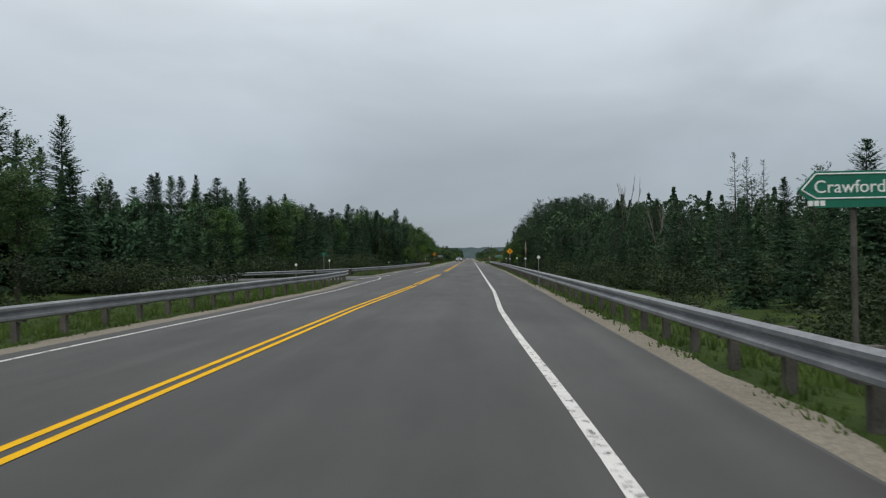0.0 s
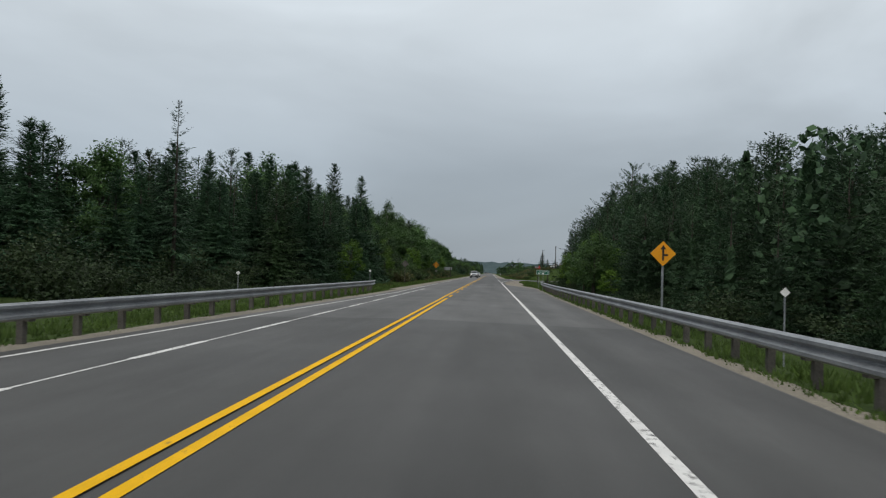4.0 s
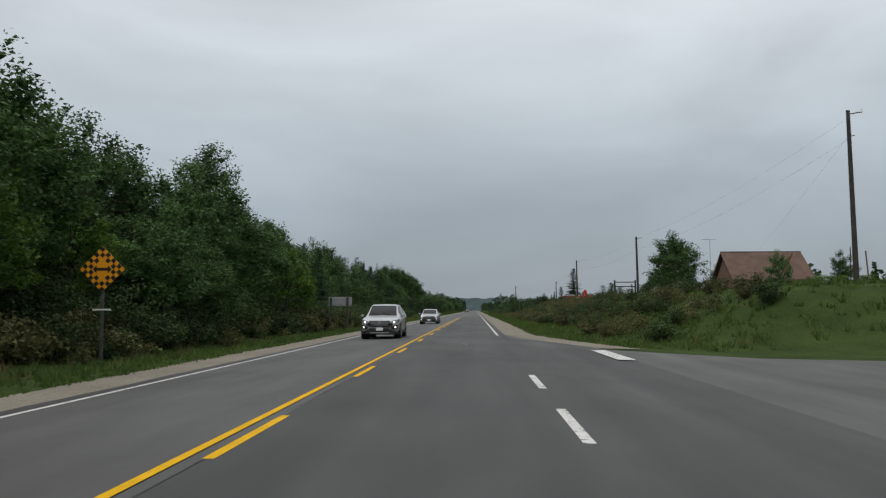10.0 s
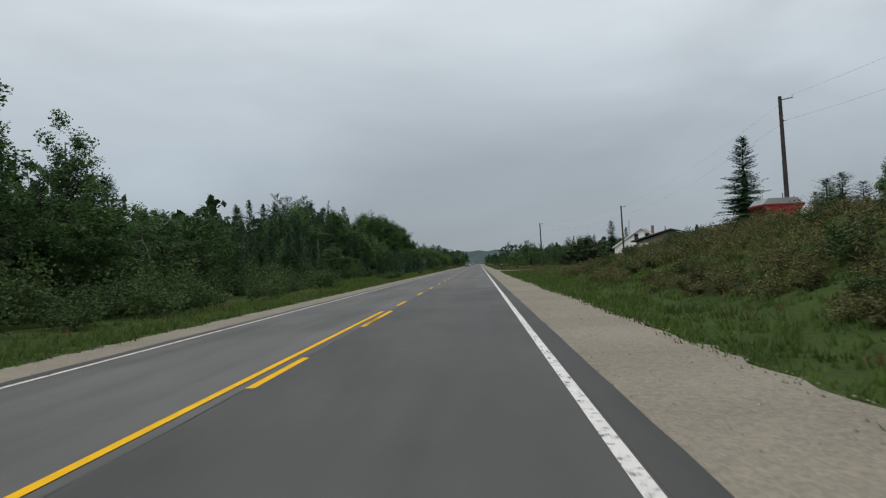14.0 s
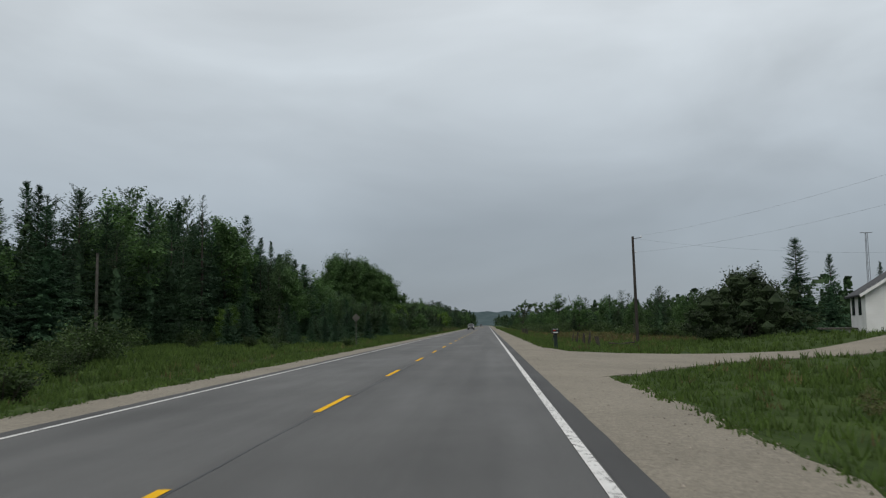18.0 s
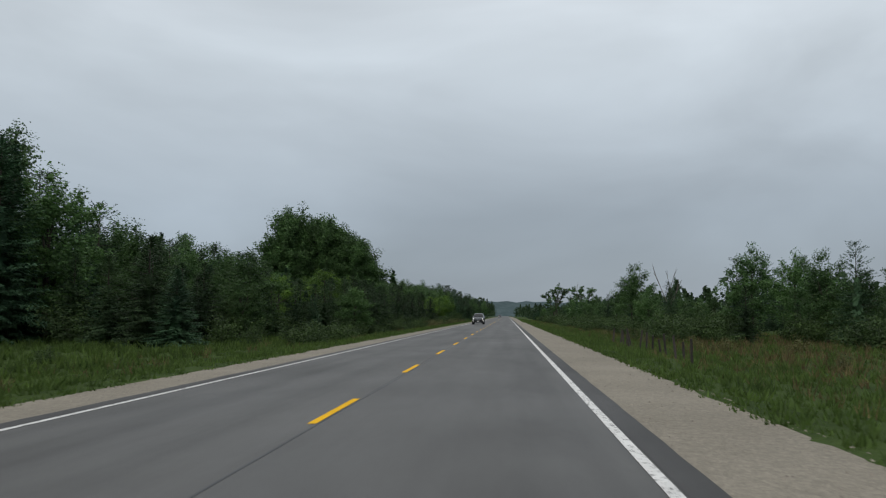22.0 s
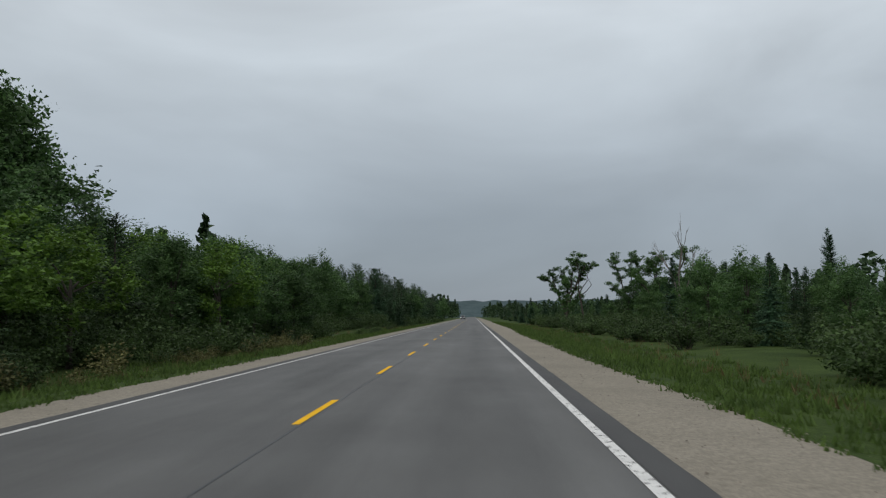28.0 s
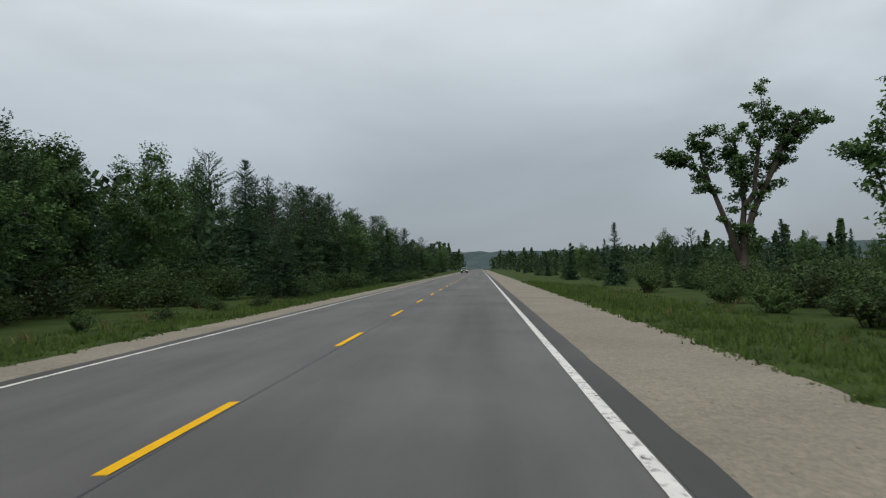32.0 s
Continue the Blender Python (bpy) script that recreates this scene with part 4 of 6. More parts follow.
# single trees that stand out, by kind, place and height scale
for key, x, y, s, sz in (
        ("spruce1", -40.8, 125, 1.2, 1.27), ("thin0", -22.2, 142, 0.8, 0.83), ("spruce0", -38.8, 148.4, 1.15, 1.3), ("spruce2", -47.9, 121.3, 1.1, 1.2),
        ("spruce1", -36.5, 52.5, 1.1, 1.12), ("spruce2", -42.5, 56, 1.05, 1.0), ("thin1", 27.5, 71.3, 0.85, 0.9), ("thin0", 31, 78, 0.85, 0.92), ("thin1", 34, 81, 0.85, 0.92),
        ("dead1", 29, 136.8, 1.2, 1.75), ("dead1", 24, 117, 0.8, 1.6), ("spruce1", -19.5, 181.3, 1.0, 1.05), ("spruce2", -19.8, 196.4, 0.75, 0.8),
        ("spruce3", -22, 216, 1.05, 0.98), ("spruce0", 12.1, 231.7, 0.75, 0.8), ("pine0", 17.3, 201.6, 1.2, 1.32), ("light0", 11.3, 189.7, 1.0, 0.95),
        ("aspen1", -22.3, 276.5, 0.95, 0.92), ("aspen0", -22.5, 261, 1.0, 1.0), ("aspen2", -21, 258, 0.9, 0.85), ("dead0", -21.5, 265, 0.9, 1.05), ("aspen1", -23, 255, 1.0, 1.02), ("light0", -15.5, 171, 0.6, 0.62), ("aspen2", -22, 312, 1.1, 0.95), ("broad1", -23, 315, 0.9, 0.9), ("dead1", 22, 84, 0.8, 0.95), ("dead1", 25, 92, 0.7, 1.0), ("dead0", 28, 96, 0.6, 0.8), ("shrub0", -14.6, 480.5, 0.45, 0.5), ("shrub2", -17.5, 493, 0.5, 0.55), ("shrub1", -20.5, 500, 0.6, 0.7), ("shrub3", -26, 511, 0.9, 0.8), ("shrub1", -29, 512, 0.6, 0.6), ("shrub2", 9.4, 249.5, 0.45, 0.75), ("broad1", 33.8, 395.5, 1.25, 1.0), ("broad2", 41.5, 428.8, 1.25, 1.3), ("cedar0", 24.6, 418, 1.0, 0.5), ("cedar1", 26.6, 420, 1.1, 0.58), ("cedar2", 28.6, 421, 1.0, 0.5),
        ("spruce3", 18.7, 418, 0.78, 0.5), ("aspen0", -31, 416, 1.1, 1.1), ("aspen0", -29.5, 403, 1.4, 1.0), ("broad1", -29, 399, 1.1, 1.05), ("broad1", -26, 376.5, 1.0, 1.0), ("broad3", -26, 382, 0.95, 1.0), ("aspen2", -25, 387.5, 1.0, 0.78), ("thin0", -39.7, 571, 1.2, 1.34),
        ("spruce3", -50, 585, 1.3, 1.35), ("spruce1", -38.7, 588, 1.35, 1.5), ("aspen2", -42.8, 627.5, 1.3, 1.33), ("spruce2", -41, 611.6, 1.1, 1.28),
        ("spruce3", 29.2, 543.3, 0.9, 0.66), ("spruce0", 32.5, 543.5, 0.7, 0.69), ("spruce1", 27, 556, 0.5, 0.58), ("spruce2", 45, 560, 0.6, 0.62), ("broad0", 19.5, 698, 1.0, 0.85), ("dead1", 24.5, 697, 1.0, 1.05),
        ("pine2", 34.5, 681.5, 0.75, 0.8), ("pine0", 32.9, 660.7, 0.7, 0.68), ("broad2", 22.5, 745, 0.7, 0.5), ("dead1", 25.1, 744, 0.8, 0.85),
        ("spruce2", 30, 789, 0.75, 0.62), ("dead0", 17.7, 792.6, 1.0, 0.98), ("aspen0", 30.0, 842, 0.7, 0.6),
        ("spruce1", 56.3, 851, 0.8, 1.18), ("aspen1", 36.1, 840, 0.9, 0.72), ("broad3", -24.5, 838, 0.95, 0.98), ("broad2", -24, 833, 0.9, 0.8), ("broad1", -24.5, 851.5, 0.85, 0.85), ("pine2", -24, 858, 0.9, 0.74), ("broad0", -24, 876, 0.85, 0.92), ("broad3", -38, 862, 1.2, 1.2), ("pine1", -19, 917, 0.8, 0.86), ("pine2", -33.2, 943, 1.2, 1.27),
        ("broad1", -39.5, 928.7, 1.3, 1.43), ("aspen2", -28.5, 772, 0.85, 0.83), ("broad0", -34.4, 832.5, 1.1, 0.97), ("broad2", -34, 355, 1.1, 0.9)):
    PLACED.append((x, y))
    plant(key, x, y, s, sz)

def wall(keys, x_near, x_far, count, tops, gap=2.2, low=0.8):
    """A belt of trees whose tops follow the rows of y and height above the road."""
    ty, tz = [a for a, _ in tops], [b for _, b in tops]
    made = 0
    for _ in range(count * 5):
        if made >= count:
            break
        y = rng.uniform(ty[0], ty[-1])
        f = rng.uniform(0, 1) ** 1.4
        x = x_near + (x_far - x_near) * f
        if clear(x, y, gap):
            k = keys[int(rng.integers(len(keys)))]
            h = (float(np.interp(y, ty, tz)) - ground_z(x, y)) * rng.uniform(low, 1.04) * min(1.15, max(0.72, (abs(x) + 1) / (abs(x_near) + 0.3 * abs(x_far - x_near) + 1)))
            s = max(0.12, h / HEIGHT[k])
            plant(k, x, y, s ** 0.75 * rng.uniform(0.95, 1.3), s)
            made += 1


# wooded side, from the start on
wall(SPR + SPR + ["cedar0", "aspen0", "broad0"], -25, -52, 44, ((-20, 13), (40, 12)))
wall(SPR + SPR + SPR + ["cedar1", "aspen1", "pine0", "broad2"], -23, -44, 96, ((57, 7.5), (68, 9.2), (90, 10.2), (100, 11), (113, 10.3), (128, 11), (142, 10), (160, 10.5)), 2.1)
wall(SPR + SPR + ["cedar2", "pine1", "broad1", "thin1"], -17.5, -33, 58, ((158, 10.5), (180, 11.5), (187, 13.5), (193, 12), (200, 9), (206, 8.8)), 1.9)
wall(BRO + BRO + ASP + ["spruce0", "spruce3", "cedar1"], -18.5, -38, 92, ((203, 8.8), (212, 9.3), (226, 9.5), (240, 9.8), (246, 13), (258, 15), (266, 13.5), (291, 13), (307, 12.3), (324, 11.5), (345, 10)), 2.1)
wall(["light0", "broad0", "light1", "cedar0"], -16.5, -20, 18, ((165, 5.5), (330, 7)), 2.5, 0.6)
wall(BRO + ASP + CED, -23, -42, 40, ((345, 9.5), (368, 9.5), (376, 12.5), (384, 12.5), (398, 12), (403, 11), (410, 8.5), (428, 7.5)), 2.2)
wall(SPR + BRO + CED + CED, -23, -50, 50, ((425, 7.5), (440, 8), (464, 8.2), (474, 6.8), (500, 7)), 2.2)
wall(SPR + SPR + PIN + PIN + ["broad0", "broad2", "aspen2", "aspen0"], -39, -58, 78, ((497, 8), (505, 8), (512, 9.5), (526, 14.5), (537, 15), (552, 16.3), (578, 19.6), (598, 19.5), (626, 15), (642, 14)), 2.4, 0.82)
wall(SPR + PIN + ["cedar0", "broad0", "broad3", "aspen1"], -35, -45, 66, ((572, 12), (590, 13), (616, 14.5), (625, 13), (633, 11.5), (649, 10.2), (690, 9.4)), 1.8, 0.8)
wall(CED + CED + SPR + ["broad1"], -19, -34, 26, ((603, 6.2), (640, 6.6)), 1.8, 0.6)
wall(CED + CED + CED + ["light1", "broad2"], -15.5, -28, 90, ((632, 6.0), (690, 5.8), (740, 6.6)), 1.6, 0.7)
wall(BRO + CED, -28, -44, 12, ((785, 9), (800, 10)), 2.2)
wall(SPR + CED + SPR + ["light0"], -17, -32, 20, ((545, 3.4), (560, 4.6), (574, 5.6)), 2.2, 0.5)
wall(CED + BRO + ["pine0", "spruce2"], -28, -50, 46, ((632, 7.5), (690, 7.5), (762, 8)), 2.4)
wall(ASP + BRO + BRO, -40, -62, 40, ((773, 24), (787, 24)), 2.2, 0.88)
wall(BRO + CED + ["light1"], -17, -27, 30, ((742, 7), (765, 7), (800, 7.8)), 1.9, 0.75)
wall(BRO + BRO + ["light0", "broad2"], -24, -42, 54, ((798, 10.5), (826, 10), (838, 11.8), (850, 10), (860, 10.8), (876, 11)), 2.1)
wall(PIN + CED + PIN + ["spruce1", "broad0"], -16, -38, 74, ((876, 10), (900, 11.5), (950, 13), (1010, 12.5)), 2.2, 0.7)
sow(PIN + SPR + BRO, 1010, 1250, -18, -40, 50, 0.7, 1.1, 3)

# open side
wall(SPR + PIN + ["thin0", "pine0"], 12.5, 34, 88, ((-20, 6.5), (50, 6.3), (60, 5.2), (72, 6), (100, 7.4), (124, 9)), 2.1)
wall(SPR + PIN + PIN, 11, 32, 90, ((122, 7.9), (152, 10.8), (188, 12.8), (196, 14)), 1.8, 0.82)
wall(SPR + PIN + PIN, 12.5, 32, 60, ((194, 14), (200, 15.5), (216, 16), (236, 15)), 1.7, 0.82)
sow(["light0", "light1", "cedar0", "broad1"], 165, 205, 8.5, 12, 9, 0.45, 0.75)
sow(["cedar0", "cedar1", "cedar2"], 372, 410, 20, 30, 8, 0.2, 0.32)
sow(BRO + CED, 385, 470, 34, 60, 16, 0.5, 0.9, 3)
sow(CED + BRO + PIN, 620, 680, 14, 40, 36, 0.35, 0.6, 2)
sow(CED + BRO + PIN, 560, 625, 22, 44, 34, 0.35, 0.62, 2)
sow(BRO + CED + ["pine1"], 680, 742, 12, 34, 44, 0.26, 0.42, 2)
sow(BRO + CED + ["spruce0"], 742, 800, 15, 36, 34, 0.34, 0.56, 2)
sow(BRO + CED + SPR, 790, 870, 24, 55, 36, 0.35, 0.6, 2.2)
wall(SPR + CED + BRO + PIN, 22, 34, 34, ((826, 6.4), (868, 5.8)), 1.7, 0.7)
wall(SPR + CED + BRO, 19, 32, 20, ((798, 5), (812, 6), (826, 6)), 1.7, 0.7)
sow(CED + ["pine0", "broad1", "spruce0"], 865, 1150, 11, 55, 110, 0.28, 0.52, 2)

# shrubs on the banks and at the foot of the woods
sow(SHR + BRN, 205, 345, -14.2, -18.5, 84, 0.6, 1.15, 1.3)
sow(SHR + BRN + BRN, 289, 335, 5.5, 13.5, 60, 0.4, 0.65, 1.3)
sow(SHR + BRN + BRN, 335, 372, 5.5, 12, 40, 0.28, 0.45, 1.3)
sow(SHR + BRN + BRN, 372, 430, 6.0, 13.0, 70, 0.28, 0.45, 1.2)
sow(SHR, 366, 378, 8.5, 12.5, 6, 0.45, 0.6, 1.2)
sow(SHR, 480, 600, -13, -30, 14, 0.35, 0.7, 2)
sow(SHR, 760, 880, 10.0, 18, 50, 0.5, 1.0, 1.6)
sow(SHR, 800, 872, -12.5, -19, 12, 0.3, 0.55, 1.6)
thicket("thicket", [(345, 445, -15.5, -20, 50, 0.5, 1.1), (345, 450, -19, -26, 60, 1.0, 1.8), (205, 345, -17, -24, 100, 1.0, 1.9)], SHR, "shrub", "dense green undergrowth at the foot of the woods")
thicket("thicket", [(612, 742, -13, -17, 70, 0.4, 0.9), (742, 800, -13.5, -18, 30, 0.5, 1.0), (612, 742, -18, -30, 80, 0.8, 1.6), (742, 800, -17, -26, 46, 1.0, 1.9), (800, 885, -20, -26, 60, 0.8, 1.7), (880, 1010, -13, -19, 60, 0.5, 1.2), (500, 640, -37, -44, 40, 0.6, 1.3), (440, 510, -22, -34, 40, 0.8, 1.6)], SHR, "shrub", "dense dark hedge-like undergrowth along the verge")
# the shade below the conifers is put into this thicket's leaf colour
thicket("thicket", [(-20, 40, -18, -28, 26, 0.8, 1.6), (57, 160, -15, -19, 30, 0.35, 0.7), (57, 205, -18.5, -25, 70, 0.8, 1.7), (-20, 236, 7.5, 11, 60, 0.35, 0.7), (-20, 236, 10.5, 15, 80, 0.7, 1.5)], SHR, "undergrowth", "undergrowth at the foot of the conifers, shade painted dark")
thicket("thicket", [(560, 620, 19, 32, 40, 0.6, 1.3), (620, 742, 8.5, 14, 50, 0.5, 1.0), (620, 690, 12, 26, 46, 0.7, 1.4), (690, 742, 10, 20, 50, 0.7, 1.4), (742, 770, 12.5, 24, 26, 0.6, 1.2), (770, 870, 11, 40, 110, 0.6, 1.3), (870, 1050, 12, 40, 90, 0.7, 1.4)], SHR, "shrub", "low green scrub beyond the verge")
thicket("weedy_scrub", [(548, 690, 8.5, 18, 60, 0.3, 0.6), (289, 335, 5.5, 13, 60, 0.3, 0.55), (335, 372, 5.6, 13.5, 200, 0.28, 0.5), (366, 410, 5.6, 13.5, 300, 0.28, 0.5), (410, 480, 5.5, 16, 170, 0.22, 0.42), (205, 345, -13.6, -18, 90, 0.4, 0.85), (690, 770, -12.2, -15.5, 60, 0.35, 0.7)], BRN, "shrub_brown", "brownish weedy scrub on the bank")
plant("bush0", 22.3, 536.5, 1.15, 1.06, 0.4)


def far_row(y0, y1, x0, x1, count, h0, h1, seed, n=95, blade=0.075):
    """Plain far trees, joined, as blades round a cone or an egg."""
    r = np.random.default_rng(seed)
    C, S = [], []
    for _ in range(count):
        x, y, h = r.uniform(x0, x1), r.uniform(y0, y1), r.uniform(h0, h1)
        f = r.uniform(0, 1, n) ** 0.8
        w = h * (0.16 if r.uniform() < 0.6 else 0.27)
        prof = (1 - f) ** 0.8 if w < h * 0.2 else np.sqrt(np.clip(1 - (2 * f - 0.95) ** 2, 0.02, 1))
        a = r.uniform(0, 2 * math.pi, n)
        C.append(np.stack([x + np.cos(a) * w * prof, y + np.sin(a) * w * prof, ground_z(x, y) + h * (0.05 + 0.95 * f)], 1))
        S.append(np.full(n, blade * h + 0.3))
    c = np.concatenate(C)
    n = len(c)
    a = unit(n, r)
    b = np.cross(a, unit(n, r))
    b /= np.linalg.norm(b, axis=1)[:, None]
    s = np.concatenate(S)[:, None] * r.uniform(0.7, 1.5, (n, 1))
    return sprays(c, a * s, b * s * 0.7)


def far_woods(name, pieces, mat, label):
    v, f = join(*pieces)
    tagged(new(name, mesh_of(name, v, f, M[mat])), label, "woods", kind="stuff")


far_woods("woods_inner", [far_row(-20, 40, -54, -32, 60, 7, 10, 21, 300, 0.018), far_row(57, 160, -46, -29, 120, 6, 9, 22, 300, 0.018), far_row(158, 205, -40, -26, 70, 7, 10, 23, 300, 0.018), far_row(205, 345, -44, -28, 150, 7, 10, 24, 300, 0.018)], "spruce", "dark inner woods behind the first row of trees")
far_woods("woods_inner", [far_row(345, 500, -52, -27, 100, 4, 7, 25, 240, 0.02), far_row(512, 642, -64, -43, 170, 8, 13, 26, 300, 0.018), far_row(632, 742, -50, -22, 120, 4, 6.5, 27, 240, 0.02), far_row(742, 1010, -48, -26, 190, 5, 9, 28, 240, 0.02)], "cedar", "dark inner woods behind the first row of trees")
far_woods("woods_inner", [far_row(-20, 122, 17, 36, 80, 4, 6, 29, 240, 0.02), far_row(122, 236, 14, 34, 120, 7, 11, 30, 300, 0.018)], "pine", "dark inner woods behind the guardrail trees")
far_woods("woods_behind", [far_row(-30, 42, -95, -45, 90, 10, 13, 1, 200, 0.035), far_row(57, 215, -90, -44, 160, 9, 12, 2, 200, 0.035), far_row(215, 430, -85, -40, 180, 10, 15, 3, 200, 0.035)], "spruce", "deep dark woods behind the roadside trees")
far_woods("woods_behind", [far_row(430, 640, -120, -55, 200, 12, 19, 4), far_row(640, 800, -120, -60, 150, 5, 9, 5), far_row(800, 1250, -110, -38, 330, 10, 16, 6)], "cedar", "deep mixed woods behind the roadside trees")
far_woods("woods_behind", [far_row(-30, 125, 36, 80, 110, 7, 9, 7, 260, 0.03), far_row(125, 240, 32, 80, 110, 12, 16, 17, 260, 0.03)], "pine", "deep dark woods behind the guardrail trees")
far_woods("woods_behind", [far_row(560, 690, 40, 130, 150, 6, 9, 8), far_row(690, 880, 34, 130, 230, 6, 10, 9), far_row(880, 1500, 25, 160, 420, 4, 8, 10), far_row(440, 560, 70, 150, 60, 6, 11, 11), far_row(290, 440, 85, 160, 60, 7, 11, 12)], "cedar", "low scrubby woods beyond the verge")
far_woods("woods_far", [far_row(1250, 1700, -160, -16, 420, 12, 18, 13), far_row(1250, 1700, 9, 160, 420, 8, 13, 14)], "cedar", "distant woods along the straight highway")

# a wooded ridge closes the distance; its blue-grey colour carries the haze
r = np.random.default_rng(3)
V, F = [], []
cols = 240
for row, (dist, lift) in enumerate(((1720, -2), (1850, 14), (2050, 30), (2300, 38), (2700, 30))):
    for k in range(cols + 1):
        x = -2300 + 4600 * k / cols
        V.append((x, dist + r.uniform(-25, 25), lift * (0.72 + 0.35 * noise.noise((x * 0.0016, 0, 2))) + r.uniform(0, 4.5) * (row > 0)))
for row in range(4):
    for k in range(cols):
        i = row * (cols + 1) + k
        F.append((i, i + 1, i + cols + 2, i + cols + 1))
tagged(new("backdrop", mesh_of("backdrop", V, F, M["far_woods"])), "wooded ridge across the distance, haze painted in blue-grey", "wooded ridge", kind="structure")


# ---- grass ----
GZ = gv[:, 2].reshape(len(ys), nx)


def on_ground(x, y):
    """Height of the ground sheet under many points at once."""
    i = np.clip(np.searchsorted(xs, x) - 1, 0, nx - 2)
    j = np.clip(np.searchsorted(ys, y) - 1, 0, len(ys) - 2)
    u, v = (x - xs[i]) / (xs[i + 1] - xs[i]), (y - ys[j]) / (ys[j + 1] - ys[j])
    return (GZ[j, i] * (1 - u) + GZ[j, i + 1] * u) * (1 - v) + (GZ[j + 1, i] * (1 - u) + GZ[j + 1, i + 1] * u) * v


def grass(name, n, edge, side, reach, y0, y1, h, mat, label, seed, power=1.6, width=0.03):
    """Blades in tufts, thickest beside the shoulder."""
    r = np.random.default_rng(seed)
    tufts = n // 9
    ty = r.uniform(y0, y1, tufts)
    E = np.interp(ty, np.arange(y0, y1 + 1, 1.0), [edge(v) for v in np.arange(y0, y1 + 1, 1.0)])
    tx = E + side * (reach * r.uniform(0, 1, tufts) ** power)
    th = h * r.uniform(0.45, 1.5, tufts) * (0.55 + 0.45 * np.minimum(1, np.abs(tx - E) / 1.2))
    x = np.repeat(tx, 9) + r.normal(0, 0.09, tufts * 9)
    y = np.repeat(ty, 9) + r.normal(0, 0.12, tufts * 9)
    hh = np.repeat(th, 9) * r.uniform(0.5, 1.2, tufts * 9)
    drive = (x > 0) & (((y > 251) & (y < 284) & (x > 3)) | ((y > 483) & (y < 516) & (y > np.interp(x, (2.3, 4.5, 9, 13, 34), (484, 489, 495.5, 499.5, 512)) - 0.2) & (y < np.interp(x, (2.3, 3.4, 5, 9, 13, 34), (514, 510, 507, 505.5, 506, 520)) + 0.2)))
    keep = ~(drive | ((x < -8) & (y > 40) & (y < 60)))
    x, y, hh = x[keep], y[keep], hh[keep]
    n = len(x)
    base = np.stack([x, y, on_ground(x, y) - 0.02], 1)
    ang = r.uniform(0, math.pi, n)
    w = np.stack([np.cos(ang), np.sin(ang), np.zeros(n)], 1) * (width * r.uniform(0.6, 1.4, n))[:, None]
    up = np.stack([r.normal(0, 0.35, n), r.normal(0, 0.35, n), np.ones(n)], 1) * hh[:, None]
    V = np.stack([base - w, base + w, base + up], 1).reshape(-1, 3)
    tagged(new(name, quick_mesh(name, V, 3, M[mat])), label, "grass", kind="stuff")


def edge_r(y):
    return right_pave(y) + (gravel_r(y) - 0.1 if y > 190 else float(np.interp(y, (166, 170, 190), (0.4, 0.75, 2.25))))


def edge_l(y):
    return left_pave(y) - (1.48 if y > 150 else 0.8)


grass("verge_grass", 260000, edge_r, 1, 6.5, -15, 900, 0.2, "grass", "green grass along the gravel shoulder", 1)
grass("verge_grass", 220000, edge_l, -1, 7.0, -15, 900, 0.2, "grass", "green grass along the far shoulder", 2)
grass("weeds", 9000, lambda y: edge_r(y) + 1.5, 1, 7, 285, 900, 0.34, "dry_grass", "dry brown weeds in the verge", 3, 1.0, 0.02)
grass("weeds", 9000, lambda y: edge_l(y) - 1.5, -1, 7, 150, 900, 0.34, "dry_grass", "dry brown weeds in the far verge", 4, 1.0, 0.02)
grass("field_grass", 110000, lambda y: 7.0, 1, 20, 285, 700, 0.32, "grass", "tall grass on the bank and field", 5, 1.3, 0.045)
grass("field_grass", 90000, lambda y: -15.0, -1, 26, 440, 640, 0.36, "grass", "tall meadow grass before the woods", 6, 1.2, 0.05)
grass("weeds", 30000, lambda y: 8.0, 1, 16, 545, 700, 0.45, "dry_grass", "tan seeding grass across the wet field", 7, 1.0, 0.025)

# loose stones on the gravel shoulders
r = np.random.default_rng(12)
n = 26000
y = np.where(r.uniform(0, 1, n) < 0.25, r.uniform(190, 250, n), r.uniform(290, 830, n))
right = r.uniform(0, 1, n) < 0.75
pave = np.interp(y, np.arange(150, 900), [right_pave(v) for v in range(150, 900)])
wide = np.interp(y, np.arange(150, 900), [gravel_r(v) for v in range(150, 900)])
f = np.where(r.uniform(0, 1, n) < 0.5, r.uniform(0, 1, n), 1 - 0.25 * r.uniform(0, 1, n) ** 2)
x = np.where(right, pave + 0.05 + (wide + 0.1) * f, -7.82 - 1.58 * f)
s = 0.006 + 0.02 * r.uniform(0, 1, n) ** 3
c = np.stack([x, y, -0.02 * np.abs(x + 3.7) - 0.033], 1)
a = r.uniform(0, 6.28, n)
corners = [c + np.stack([np.cos(a + k * 1.57) * s * r.uniform(0.7, 1.5, n), np.sin(a + k * 1.57) * s * r.uniform(0.7, 1.5, n), np.zeros(n)], 1) for k in range(4)]
top = c + np.stack([r.normal(0, 0.3, n) * s, r.normal(0, 0.3, n) * s, s * 0.9], 1)
V = np.stack([v for k in range(4) for v in (corners[k], corners[(k + 1) % 4], top)], 1).reshape(-1, 3)
tagged(new("loose_stones", quick_mesh("loose_stones", V, 3, M["stone"])), "loose grey and tan stones on the gravel shoulder", "stones", kind="stuff")


